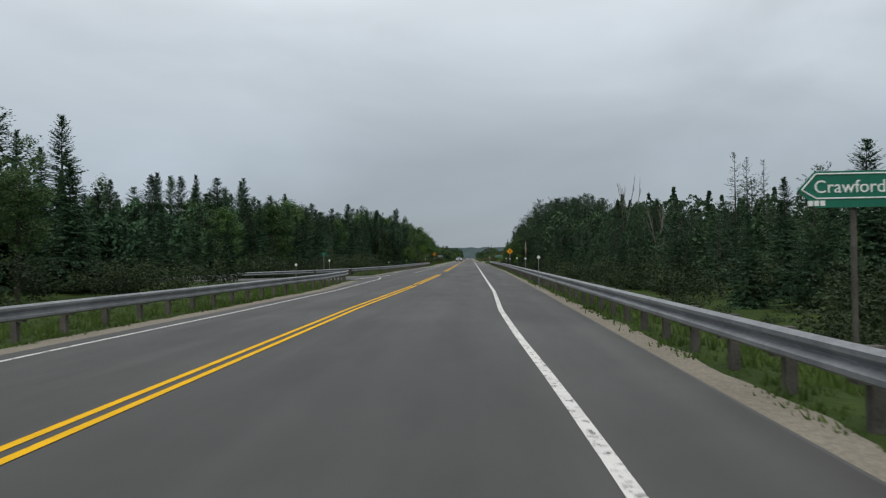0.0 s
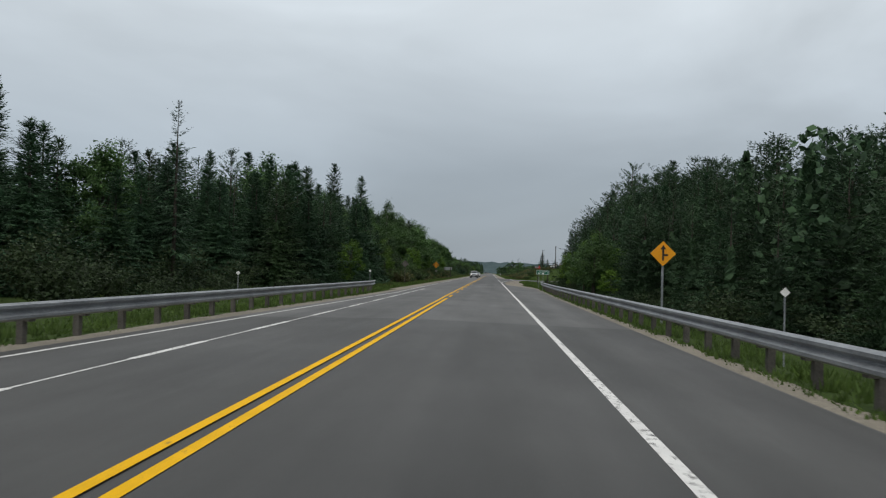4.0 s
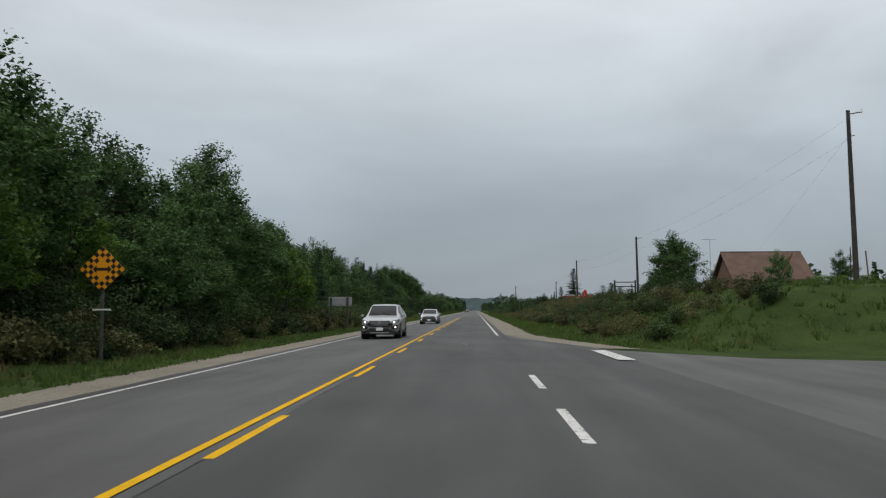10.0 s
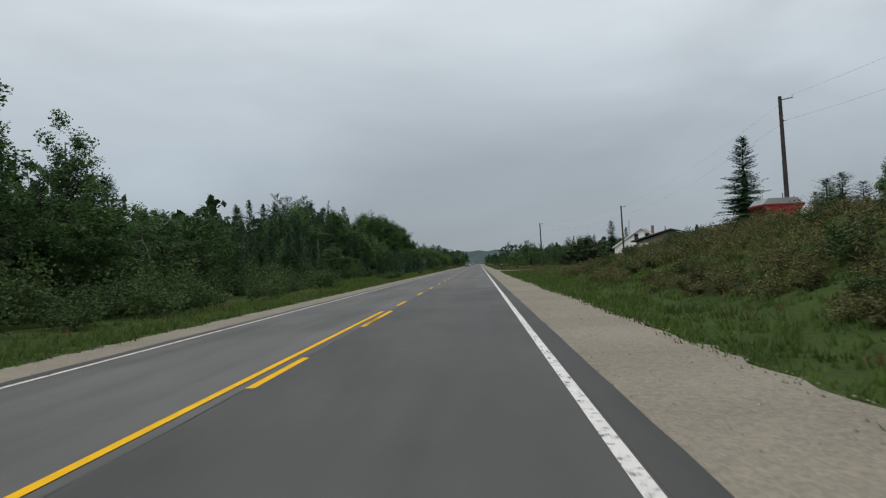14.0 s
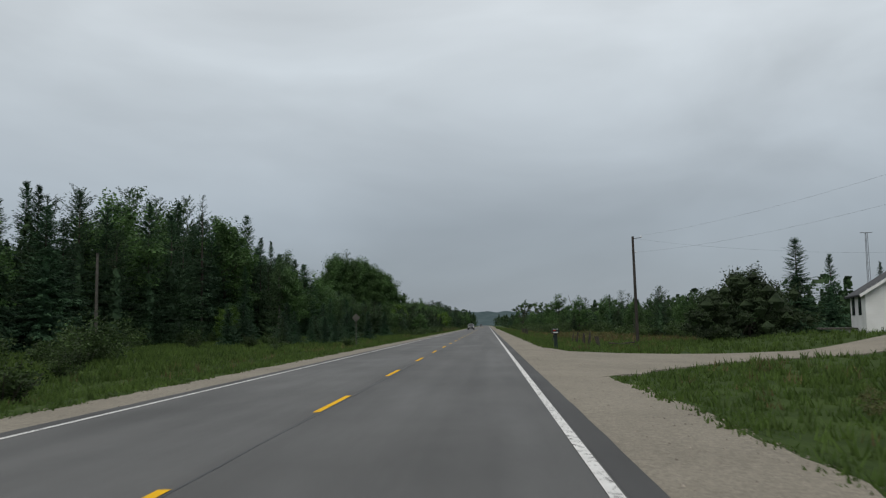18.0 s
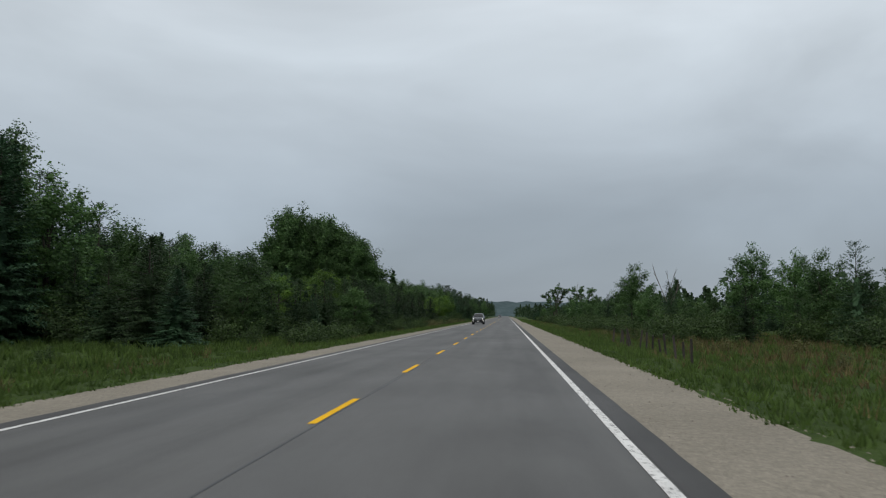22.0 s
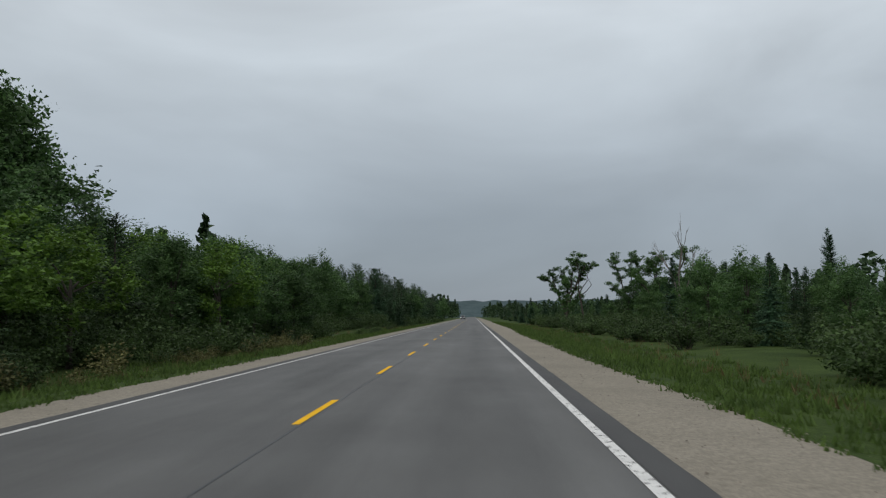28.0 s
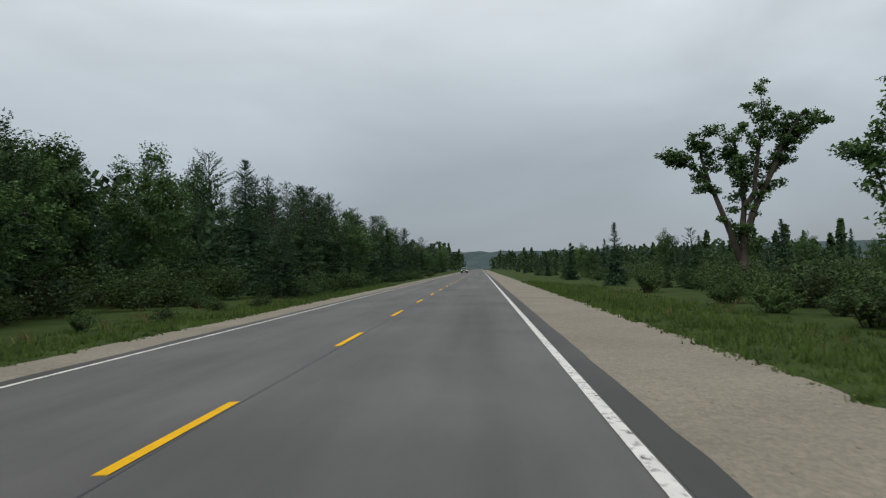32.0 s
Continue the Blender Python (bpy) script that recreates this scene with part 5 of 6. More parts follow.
# ---- two trees of their own shape on the open side ----
def limbed_tree(name, label, x, y, limbs, leaf, seed, blades, size, z=None):
    """A tree of a few long bent limbs; each limb row: bends (x, z), its radius and the reach of the leafy twigs on its outer part."""
    r = np.random.default_rng(seed)
    segs, P = [], []
    for bends, rad, mass in limbs:
        pts = [np.array((a, r.uniform(-0.5, 0.5) * (k > 0), b)) for k, (a, b) in enumerate(bends)]
        m = len(pts) - 1
        for k, (a, b) in enumerate(zip(pts, pts[1:])):
            f0, f1 = 1 - 0.8 * k / m, 1 - 0.8 * (k + 1) / m
            mid = (a + b) / 2 + r.normal(0, 0.05, 3) * np.linalg.norm(b - a)
            segs += [(tuple(a), tuple(mid), rad * f0, rad * (f0 + f1) / 2), (tuple(mid), tuple(b), rad * (f0 + f1) / 2, rad * f1)]
            run = np.linalg.norm(b - a)
            share = 0.15 if k < m / 2 - 1 else 0.5 if k < m / 2 - 0.4 else 1.0
            for _ in range(int(run * (5.0 if mass else 1.2) * share) + 1):
                s = a + (b - a) * r.uniform(0.1, 1.0)
                d = unit(1, r)[0] * np.array((1.2, 1.2, 0.8)) + (b - a) / run * 0.5 + np.array((0, 0, 0.15))
                e = s + d * max(mass, 0.5) * r.uniform(0.5, 1.35)
                segs.append((tuple(s), tuple(e), rad * 0.2 * f1 + 0.012, 0.007))
                if mass:
                    n = int(blades * r.uniform(0.6, 1.4))
                    for c in (s * 0.35 + e * 0.65, e):
                        P.append(c + unit(n, r) * r.uniform(0, 1, (n, 1)) ** 0.5 * np.array((0.5, 0.5, 0.3)) * r.uniform(0.7, 1.3))
    t = thing(name, label, "broadleaf tree", Matrix.Translation((x, y, ground_z(x, y) if z is None else z)))
    part("trunk", mesh_of("trunk", *tubes(segs, 6), M["bark"]), None, t)
    part("crown", mesh_of("crown", *leaflets(np.concatenate(P), size, r), M[leaf]), None, t)


limbed_tree("elm_tree", "tall vase-shaped elm with leaning limbs above the scrub", 16.7, 877, (
    (((0, -0.5), (0.1, 3.0), (0.4, 5.5), (0.2, 8.0), (-0.5, 10.5)), 0.30, 0.95), (((0.4, 5.5), (1.0, 7.5), (1.4, 10), (1.6, 12.6)), 0.21, 0.90),
    (((0.1, 2.6), (1.6, 6.5), (2.8, 9.5), (4.4, 11.9)), 0.26, 0.90), (((2.0, 7.5), (3.6, 10), (5.6, 11.2)), 0.15, 0.66),
    (((0, 1.5), (-1.3, 5.0), (-2.8, 8.0), (-4.6, 9.2)), 0.24, 0.59), (((-2.0, 7.2), (-2.6, 9.0), (-2.2, 10.6)), 0.15, 0.71)), "leaf", 3, 60, 0.19, -0.5)
limbed_tree("slender_tree", "slender half-bare tree with a leafy top", 15.6, 846, (
    (((0, -0.5), (-0.1, 4.0), (-0.3, 7.0), (-0.7, 10.3)), 0.17, 0.0), (((-0.5, 8.8), (-0.9, 9.7), (0.2, 10.9)), 0.07, 0.55), (((-0.6, 9.4), (-1.3, 10.2), (-1.7, 10.4)), 0.05, 0.5),
    (((-0.2, 5.2), (0.9, 6.8), (1.2, 8.4)), 0.09, 0.0), (((-0.1, 4.6), (1.6, 6.3), (1.0, 7.6)), 0.08, 0.0)), "leaf", 5, 55, 0.17, -0.4)
limbed_tree("young_elm", "young leafy tree beside the slender one", 13.7, 849, (
    (((0, -0.5), (0.1, 2.5), (-0.2, 5.0), (0.1, 7.2)), 0.1, 0.75), (((0, 2.0), (1.2, 3.6), (2.6, 5.0)), 0.07, 0.7), (((0, 2.2), (-0.9, 4.0), (-1.4, 5.4)), 0.06, 0.6)), "leaf", 6, 50, 0.18, -0.4)
limbed_tree("ragged_tree", "ragged leaning tree with tufted limbs", 23.5, 850, (
    (((0, -0.5), (-0.2, 4.0), (-1.0, 7.5), (-1.9, 10.6)), 0.16, 0.75), (((-0.3, 5.0), (0.8, 7.0), (0.6, 9.5), (0.9, 11.0)), 0.12, 0.8), (((-0.2, 3.6), (-1.8, 5.4), (-2.6, 6.4)), 0.09, 0.7), (((0, 4), (1.8, 5.6), (3.2, 6.4)), 0.09, 0.75)), "leaf", 8, 60, 0.18, -0.4)
limbed_tree("ash_tree", "open-crowned ash rising out of dark roadside woods", 25.3, 840, (
    (((0, -0.5), (0.2, 4.0), (0.6, 7.5), (1.4, 10.4)), 0.17, 0.9), (((0.1, 3.4), (-1.2, 6.0), (-2.0, 8.6), (-2.2, 10.0)), 0.13, 0.85), (((0.2, 4.2), (2.0, 6.4), (3.6, 7.6)), 0.11, 0.9), (((0, 3.0), (-2.0, 4.6), (-3.2, 5.4)), 0.1, 0.8)), "leaf", 9, 60, 0.18, -0.4)
limbed_tree("maple_tree", "spreading maple with bare twigs among its leaves", 21.4, 816, (
    (((0, -0.5), (0.1, 3.2), (-0.6, 6.0), (-1.3, 8.4)), 0.17, 0.95), (((0.1, 3.0), (1.6, 5.4), (2.6, 7.8), (3.0, 9.0)), 0.14, 0.95), (((0.1, 2.6), (-1.8, 4.6), (-3.6, 6.6)), 0.12, 0.9), (((0.6, 4.0), (3.0, 5.4), (5.0, 6.6)), 0.11, 0.9)), "leaf", 10, 70, 0.18, -0.4)


# ---- writing ----
def letters(text, size, x, y, z, mat, parent, depth=0.006, align="LEFT"):
    """Raised letters on a face that looks towards -y."""
    c = bpy.data.curves.new("writing", "FONT")
    c.body, c.size, c.extrude, c.align_x = text, size, depth, align
    ob = bpy.data.objects.new("writing", c)
    scene.collection.objects.link(ob)
    me = bpy.data.meshes.new_from_object(ob.evaluated_get(bpy.context.evaluated_depsgraph_get()))
    bpy.data.objects.remove(ob)
    me.materials.clear()
    me.materials.append(mat)
    t = part("writing", me, None, parent, "raised plain sign lettering")
    t.matrix_basis = pose(x, y, z, 90, 0, 0)
    return t


def diamond(cx, cz, half):
    return [(cx - half, cz), (cx, cz - half), (cx + half, cz), (cx, cz + half)]


# ---- signs ----
def marker(x, y, top, label="small white diamond reflector on a thin steel post"):
    t = thing("roadside_marker", label, "reflector post", Matrix.Translation((x, y, 0)), "reflector posts")
    part("post", boxed(-0.014, 0.014, -0.01, 0.01, ground_z(x, y) - 0.3, top), M["steel"], t)
    part("reflector", prism(diamond(0, top, 0.098), -0.015, -0.024), M["white"], t, "white reflective diamond plate")
    return t


for x, y, top in ((2.28, 22.1, 1.3), (2.95, 41.9, 1.2), (3.5, 62.5, 1.2), (3.75, 82.6, 1.1), (4.3, 105.9, 1.1), (2.91, 158.7, 1.37), (3.49, 174.6, 1.38), (-11.0, 28.9, 1.1), (-12.4, 48, 1.3), (-12.7, 98.8, 0.9), (-12.2, 124, 1.0), (-10.4, 150, 1.2)):
    marker(x, y, top)

t = thing("road_name_sign", "green arrow-shaped road name sign on a slim post", "road sign", Matrix.Translation((0, -3.8, 0)))
part("post", boxed(5.4, 5.48, 0.03, 0.11, ground_z(5.4, -3.8) - 0.3, 2.62, 0.01), M["post"], t)
part("face", prism([(4.5, 2.37), (4.78, 2.07), (6.55, 2.07), (6.55, 2.68), (4.78, 2.68)], 0.0, -0.02), M["green_sign"], t)
for a, b in ((((4.56, 2.37), (4.79, 2.63)), 0), (((4.56, 2.37), (4.79, 2.23)), 0), (((4.79, 2.635), (6.5, 2.635)), 0), (((4.79, 2.225), (6.5, 2.225)), 0)):
    part("border", rodded((a[0][0], -0.024, a[0][1]), (a[1][0], -0.024, a[1][1]), 0.014, n=6), M["letter"], t)
letters("Crawford", 0.3, 4.76, -0.021, 2.32, M["letter"], t)
for k in range(3):
    part("number_bar", boxed(4.66 + 0.1 * k, 4.74 + 0.1 * k, -0.026, -0.02, 2.1, 2.19), M["letter"], t)

t = thing("warning_sign", "weathered back of a diamond sign turned edge-on", "road sign", pose(4.24, 60.9, 0, 0, 0, 80))
part("post", boxed(-0.04, 0.04, 0.02, 0.07, ground_z(4.24, 60.9) - 0.3, 1.5), M["pole"], t)
part("face", prism(diamond(0, 2.06, 0.8), 0.0, -0.02), M["tan_wall"], t, "faded rusting metal sign face")
part("rust_patch", prism([(-0.3, 1.62), (0.0, 1.34), (0.28, 1.62), (0.2, 1.85), (-0.2, 1.8)], -0.022, -0.03), M["rust"], t, "rusty worn lower corner")

t = thing("merge_sign", "amber diamond warning sign with a black junction arrow", "road sign", Matrix.Translation((5.73, 124.3, 0)))
part("post", boxed(-0.04, 0.04, 0.02, 0.09, ground_z(5.7, 124.3) - 0.3, 2.5), M["steel"], t)
part("face", prism(diamond(0, 2.32, 0.53), 0.0, -0.02), M["orange_sign"], t)
part("arrow", prism([(-0.04, 2.03), (0.04, 2.03), (0.04, 2.22), (0.2, 2.22), (0.2, 2.3), (0.04, 2.3), (0.04, 2.5), (0.12, 2.5), (0.0, 2.68), (-0.12, 2.5), (-0.04, 2.5)], -0.022, -0.03), M["black"], t)

t = thing("street_name_post", "steel post with two small green street name blades", "road sign", Matrix.Translation((-17.0, 71, 0)))
part("post", rodded((0, 0, ground_z(-17, 71) - 0.3), (0, 0, 2.15), 0.035), M["steel"], t)
part("blade", boxed(-0.32, 0.32, -0.012, 0.012, 2.0, 2.16), M["green_sign"], t)
part("blade", boxed(-0.2, 0.2, -0.012, 0.012, 1.83, 1.97), M["green_sign"], t)

t = thing("diamond_sign", "grey back of a diamond warning sign on a post", "road sign", Matrix.Translation((-11.9, 188.8, 0)))
part("post", boxed(-0.025, 0.025, -0.03, 0.02, ground_z(-11.9, 188.8) - 0.3, 2.4), M["post"], t)
part("face", prism(diamond(0, 2.1, 0.43), 0.04, 0.02), M["post"], t, "dull dark sign back")
t = thing("diamond_sign", "dull dark back of a small sign on a thin post", "road sign", Matrix.Translation((-12.75, 534.6, 0)))
part("post", boxed(-0.025, 0.025, -0.05, 0.02, ground_z(-12.7, 534.6) - 0.3, 2.3), M["post"], t)
part("face", prism(diamond(0, 2.1, 0.38), 0.04, 0.02), M["post"], t, "dull dark sign back")

gs = ground_z(7.3, 229.3)
t = thing("direction_sign", "wide green direction sign on two dark posts", "road sign", Matrix.Translation((7.29, 229.3, 0)))
for x in (-0.82, 0.82):
    part("post", boxed(x - 0.07, x + 0.07, 0.02, 0.16, gs - 0.3, 1.9, 0.01), M["pole"], t)
part("face", boxed(-1.1, 1.1, -0.02, 0.015, 1.25, 1.96, 0.01), M["green_sign"], t)
for z in (1.275, 1.935):
    part("border", boxed(-1.08, 1.08, -0.026, -0.02, z - 0.012, z + 0.012), M["letter"], t)
for x in (-1.075, 1.075):
    part("border", boxed(x - 0.012, x + 0.012, -0.026, -0.02, 1.29, 1.92), M["letter"], t)
letters("Township of Chatsworth", 0.17, -1.0, -0.021, 1.74, M["letter"], t)
letters("50 Sideroad N", 0.22, -0.82, -0.021, 1.47, M["letter"], t)
part("arrow", prism([(0.66, 1.66), (0.85, 1.66), (0.85, 1.61), (1.0, 1.69), (0.85, 1.77), (0.85, 1.72), (0.66, 1.72)], -0.021, -0.027), M["letter"], t)
part("number_bar", boxed(0.62, 1.0, -0.026, -0.02, 1.34, 1.38), M["letter"], t)

gs = ground_z(24, 297)
t = thing("business_sign", "dark green name board above a white changeable letter board", "business sign", Matrix.Translation((24, 297, 0)))
for x in (-1.2, 0.9):
    part("post", boxed(x - 0.06, x + 0.06, 0.02, 0.14, gs - 0.3, 5.4), M["pole"], t)
part("name_board", boxed(-1.45, 1.18, -0.08, 0.02, 4.78, 5.52, 0.02), M["mailbox"], t, "dark green name board")
for z, w in ((5.3, 1.0), (5.05, 0.8)):
    part("name_bar", boxed(-w, w, -0.09, -0.082, z - 0.06, z + 0.06), M["green_sign"], t, "pale green bar of unreadable writing")
part("letter_board", prism([(-1.15, 2.98), (1.25, 2.98), (1.25, 4.05), (1.6, 4.3), (1.25, 4.62), (-1.15, 4.62)], 0.02, -0.08), M["white"], t, "white letter board with arrow edge")
for s, z in (("TIME", 4.12), ("TO GET", 3.72), ("GROWING", 3.32)):
    letters(s, 0.42, -0.7, -0.081, z, M["black"], t)
part("name_bar", boxed(-0.75, 1.0, -0.088, -0.082, 3.1, 3.2), M["black"], t)

gs = ground_z(-14.25, 279.3)
t = thing("checkerboard_sign", "amber diamond sign with black checks and a double arrow", "road sign", Matrix.Translation((-14.25, 279.3, 0)))
part("post", boxed(-0.05, 0.05, 0.02, 0.1, gs - 0.3, 3.4), M["post"], t)
part("face", prism(diamond(0, 2.76, 0.8), 0.0, -0.02), M["orange_sign"], t)
u, v = Vector((0.7071, 0.7071)), Vector((-0.7071, 0.7071))
cell = 0.8 * 1.4142 / 8
for i in range(8):
    for j in range(8):
        if (i + j) % 2 == 0 and (i in (0, 1, 6, 7) or j in (0, 1, 6, 7)):
            c = u * cell * (i - 4) + v * cell * (j - 4)
            q = [c, c + u * cell, c + u * cell + v * cell, c + v * cell]
            part("check", prism([(p.x, 2.76 + p.y) for p in q], -0.021, -0.025), M["black"], t)
part("arrow", prism([(-0.34, 2.76), (-0.2, 2.62), (-0.2, 2.71), (0.2, 2.71), (0.2, 2.62), (0.34, 2.76), (0.2, 2.9), (0.2, 2.81), (-0.2, 2.81), (-0.2, 2.9)], -0.021, -0.027), M["black"], t)
part("cross_bar", boxed(-0.3, 0.34, -0.03, 0.0, 1.32, 1.38), M["white"], t, "thin white bar")

gs = ground_z(-14.2, 329.2)
t = thing("sign_board_back", "back of a wide grey sign on two dark posts", "road sign", Matrix.Translation((-14.1, 329.2, 0)))
for x in (-0.9, 0.68):
    part("post", boxed(x - 0.1, x + 0.1, -0.16, 0.0, gs - 0.3, 2.5, 0.01), M["pole"], t)
part("panel", boxed(-1.12, 1.1, 0.01, 0.04, 1.72, 2.56, 0.005), M["sign_back"], t)
for z in (1.9, 2.35):
    part("brace", boxed(-1.08, 1.06, -0.03, 0.008, z - 0.03, z + 0.03), M["steel"], t)


# ---- utility poles and wires ----
POLES = ((21.0, 300, 13.1), (19.0, 354.4, 10.4), (18.2, 408.8, 10.7), (22.1, 489.0, 9.3), (13.0, 540.5, 9.5))
for x, y, top in POLES:
    g = ground_z(x, y)
    t = thing("utility_pole", "dark weathered timber utility pole with thin crossarm", "utility pole", Matrix.Translation((x, y, 0)), "utility poles")
    part("shaft", rodded((0.14, 0, g - 0.5), (0, 0, top), 0.17, 0.11, 10), M["pole"], t)
    part("bracket", rodded((-0.1, 0, top - 0.25), (0.85, 0, top - 0.1), 0.03, n=6), M["pole"], t)
    part("insulator", rodded((0.8, 0, top - 0.12), (0.8, 0, top + 0.08), 0.05, 0.03), M["white"], t)
    part("insulator", rodded((0.16, 0, top - 1.5), (0.36, 0, top - 1.5), 0.05, 0.03), M["white"], t)
    part("cable_guard", rodded((-0.2, 0, g), (-0.16, 0, g + 2.4), 0.03, n=6), M["pole"], t)


def wire(a, b, sag):
    c = bpy.data.curves.new("wire", "CURVE")
    c.dimensions, c.bevel_depth, c.bevel_resolution = "3D", 0.004, 0
    s = c.splines.new("POLY")
    s.points.add(14)
    for k in range(15):
        f = k / 14
        p = Vector(a).lerp(Vector(b), f)
        s.points[k].co = (p.x, p.y, p.z - 4 * sag * f * (1 - f), 1)
    c.materials.append(M["wire"])
    tagged(new("overhead_wire", c), "thin dark overhead wire between poles", "wire", "overhead wires")


for (x0, y0, z0), (x1, y1, z1) in zip(POLES, POLES[1:]):
    wire((x0 + 0.8, y0, z0 + 0.08), (x1 + 0.8, y1, z1 + 0.08), 0.7)
    wire((x0 + 0.34, y0, z0 - 1.5), (x1 + 0.34, y1, z1 - 1.5), 0.8)
wire((13.0, 540.5, 9.3), (34.0, 527, 6.4), 0.5)
wire((21.0, 300, 11.6), (45, 398, 8), 0.6)
g = ground_z(-35.3, 532)
t = thing("utility_pole", "pale bare pole before the dark woods", "utility pole", Matrix.Translation((-35.3, 532, 0)), "utility poles")
part("shaft", rodded((0, 0, g - 0.5), (0, 0, 8.1), 0.16, 0.11, 10), M["post"], t)

# ---- mailbox, fence, stakes, timber frame ----
g = ground_z(3.45, 516.4)
t = thing("mailbox", "dark rural mailbox on a stout post with white and red bands", "mailbox", Matrix.Translation((3.45, 516.4, 0)))
part("post", boxed(-0.11, 0.11, -0.1, 0.1, g - 0.3, 0.66, 0.01), M["mailbox"], t)
part("brace", rodded((-0.2, 0, 0.2), (-0.1, 0, 0.6), 0.03), M["mailbox"], t)
part("box", boxed(-0.27, 0.24, -0.25, 0.25, 0.66, 0.92, 0.03), M["mailbox"], t)
part("lid", boxed(-0.25, 0.22, -0.27, 0.26, 0.92, 1.0, 0.03), M["mailbox"], t)
part("band", boxed(-0.18, 0.14, -0.262, -0.252, 0.93, 0.975), M["white"], t, "white band")
part("band", boxed(-0.18, 0.0, -0.262, -0.252, 0.82, 0.87), M["red"], t, "red band")
part("band", boxed(-0.18, 0.14, -0.262, -0.252, 0.7, 0.76), M["white"], t, "white band")

for k in range(26):
    y = 520 + k * 1.9 if k < 12 else 594 + (k - 12) * 1.7
    x = 7.0 + rng.uniform(-0.25, 0.25) if k < 12 else 5.4 + rng.uniform(-0.2, 0.2)
    g = ground_z(x, y)
    f = thing("fence_post", "short leaning weathered fence post in the grass", "fence post", pose(x, y, g, rng.uniform(-12, 12), rng.uniform(-14, 14), rng.uniform(0, 90)), "old fence posts")
    part("post", rodded((0, 0, -0.3), (0, 0, rng.uniform(0.7, 1.05)), 0.055, 0.045, 7), M["pole"], f)
for a, b in (((7.6, 521, 0.25), (10.0, 522.5, 0.05)), ((7.8, 523, 0.1), (9.6, 522, 0.3))):
    f = thing("fence_rail", "fallen grey fence rail in the grass", "fence rail", None, "old fence rails")
    part("rail", rodded((a[0], a[1], ground_z(a[0], a[1]) + a[2]), (b[0], b[1], ground_z(b[0], b[1]) + b[2]), 0.05, 0.05, 6), M["pole"], f)
for x, y, lean, tall in ((16.2, 299, 24, 2.2), (22.1, 300.5, -4, 2.2), (9.6, 523, 10, 0.8)):
    f = thing("marker_stake", "pale yellow stake leaning in the grass", "stake", pose(x, y, ground_z(x, y), 0, lean, 0), "stakes")
    part("stake", boxed(-0.035, 0.035, -0.02, 0.02, -0.3, tall), M["dry_grass"], f)
g = ground_z(17.8, 356)
t = thing("timber_frame", "dark timber frame of two posts and crossbars", "timber frame", Matrix.Translation((17.8, 356, g)))
for x in (-1.3, 1.3):
    part("post", boxed(x - 0.09, x + 0.09, -0.09, 0.09, -0.3, 2.5, 0.01), M["pole"], t)
for z in (1.7, 2.25):
    part("bar", boxed(-1.21, 1.21, -0.05, 0.05, z - 0.06, z + 0.06), M["pole"], t)


# ---- buildings ----
def window(parent, x, z, w, h, y, trim):
    f = part("window", boxed(x - w / 2, x + w / 2, y - 0.03, y + 0.03, z - h / 2, z + h / 2), M["car_glass"], parent, "dark sash window")
    for a, b, c, d in ((-w / 2 - 0.1, -w / 2, -h / 2 - 0.1, h / 2 + 0.1), (w / 2, w / 2 + 0.1, -h / 2 - 0.1, h / 2 + 0.1), (-w / 2, w / 2, h / 2, h / 2 + 0.1), (-w / 2, w / 2, -h / 2 - 0.1, -h / 2), (-w / 2, w / 2, -0.03, 0.03)):
        part("frame", boxed(x + a, x + b, y - 0.07, y + 0.02, z + c, z + d), trim, f)
    return f


g = 0.0
t = thing("farmhouse", "white clapboard farmhouse with an uneven gable roof", "house", Matrix.Translation((26.3, 522.6, 0.05)) @ Euler((0, 0, radians(-16))).to_matrix().to_4x4() @ Matrix.Diagonal((0.876, 0.962, 0.962, 1)) @ Matrix.Translation((-27.4, -526, 0)))
part("wall", prism([(27.4, g), (37.1, g), (37.1, 4.75), (33.5, 6.7), (27.4, 3.3)], 526, 534), M["siding"], t)
k = 0
z = g + 0.2
while z < 6.5:
    x0 = 27.4 if z < 3.3 else 27.4 + (z - 3.3) / 3.4 * 6.1
    x1 = 37.1 if z < 4.75 else 37.1 - (z - 4.75) / 1.95 * 3.6
    V = [(x0, 525.985, z + 0.19), (x1, 525.985, z + 0.19), (x1, 525.955, z), (x0, 525.955, z), (x0, 526.01, z), (x1, 526.01, z)]
    part("clapboard", mesh_of("clapboard", V, [(0, 3, 2, 1), (3, 4, 5, 2)], M["siding"]), None, t)
    z += 0.2
for a, b in (((27.0, 3.0), (33.5, 6.78)), ((33.5, 6.78), (37.6, 4.5))):
    d = Vector((b[0] - a[0], b[1] - a[1])).normalized()
    n = Vector((-d.y, d.x)) * 0.16
    part("roof", prism([a, b, (b[0] + n.x, b[1] + n.y), (a[0] + n.x, a[1] + n.y)], 525.6, 534.4), M["roof_dark"], t)
    part("fascia", prism([(a[0], a[1] - 0.06), (b[0], b[1] - 0.06), (b[0] + n.x, b[1] + n.y), (a[0] + n.x, a[1] + n.y)], 525.54, 525.59), M["siding"], t)
for x, z, w, h in ((32.35, 4.98, 0.8, 1.3), (34.75, 5.0, 0.8, 1.3), (32.2, 2.5, 1.0, 1.7), (34.85, 2.55, 1.0, 1.7)):
    window(t, x, z, w, h, 525.94, M["sign_back"])
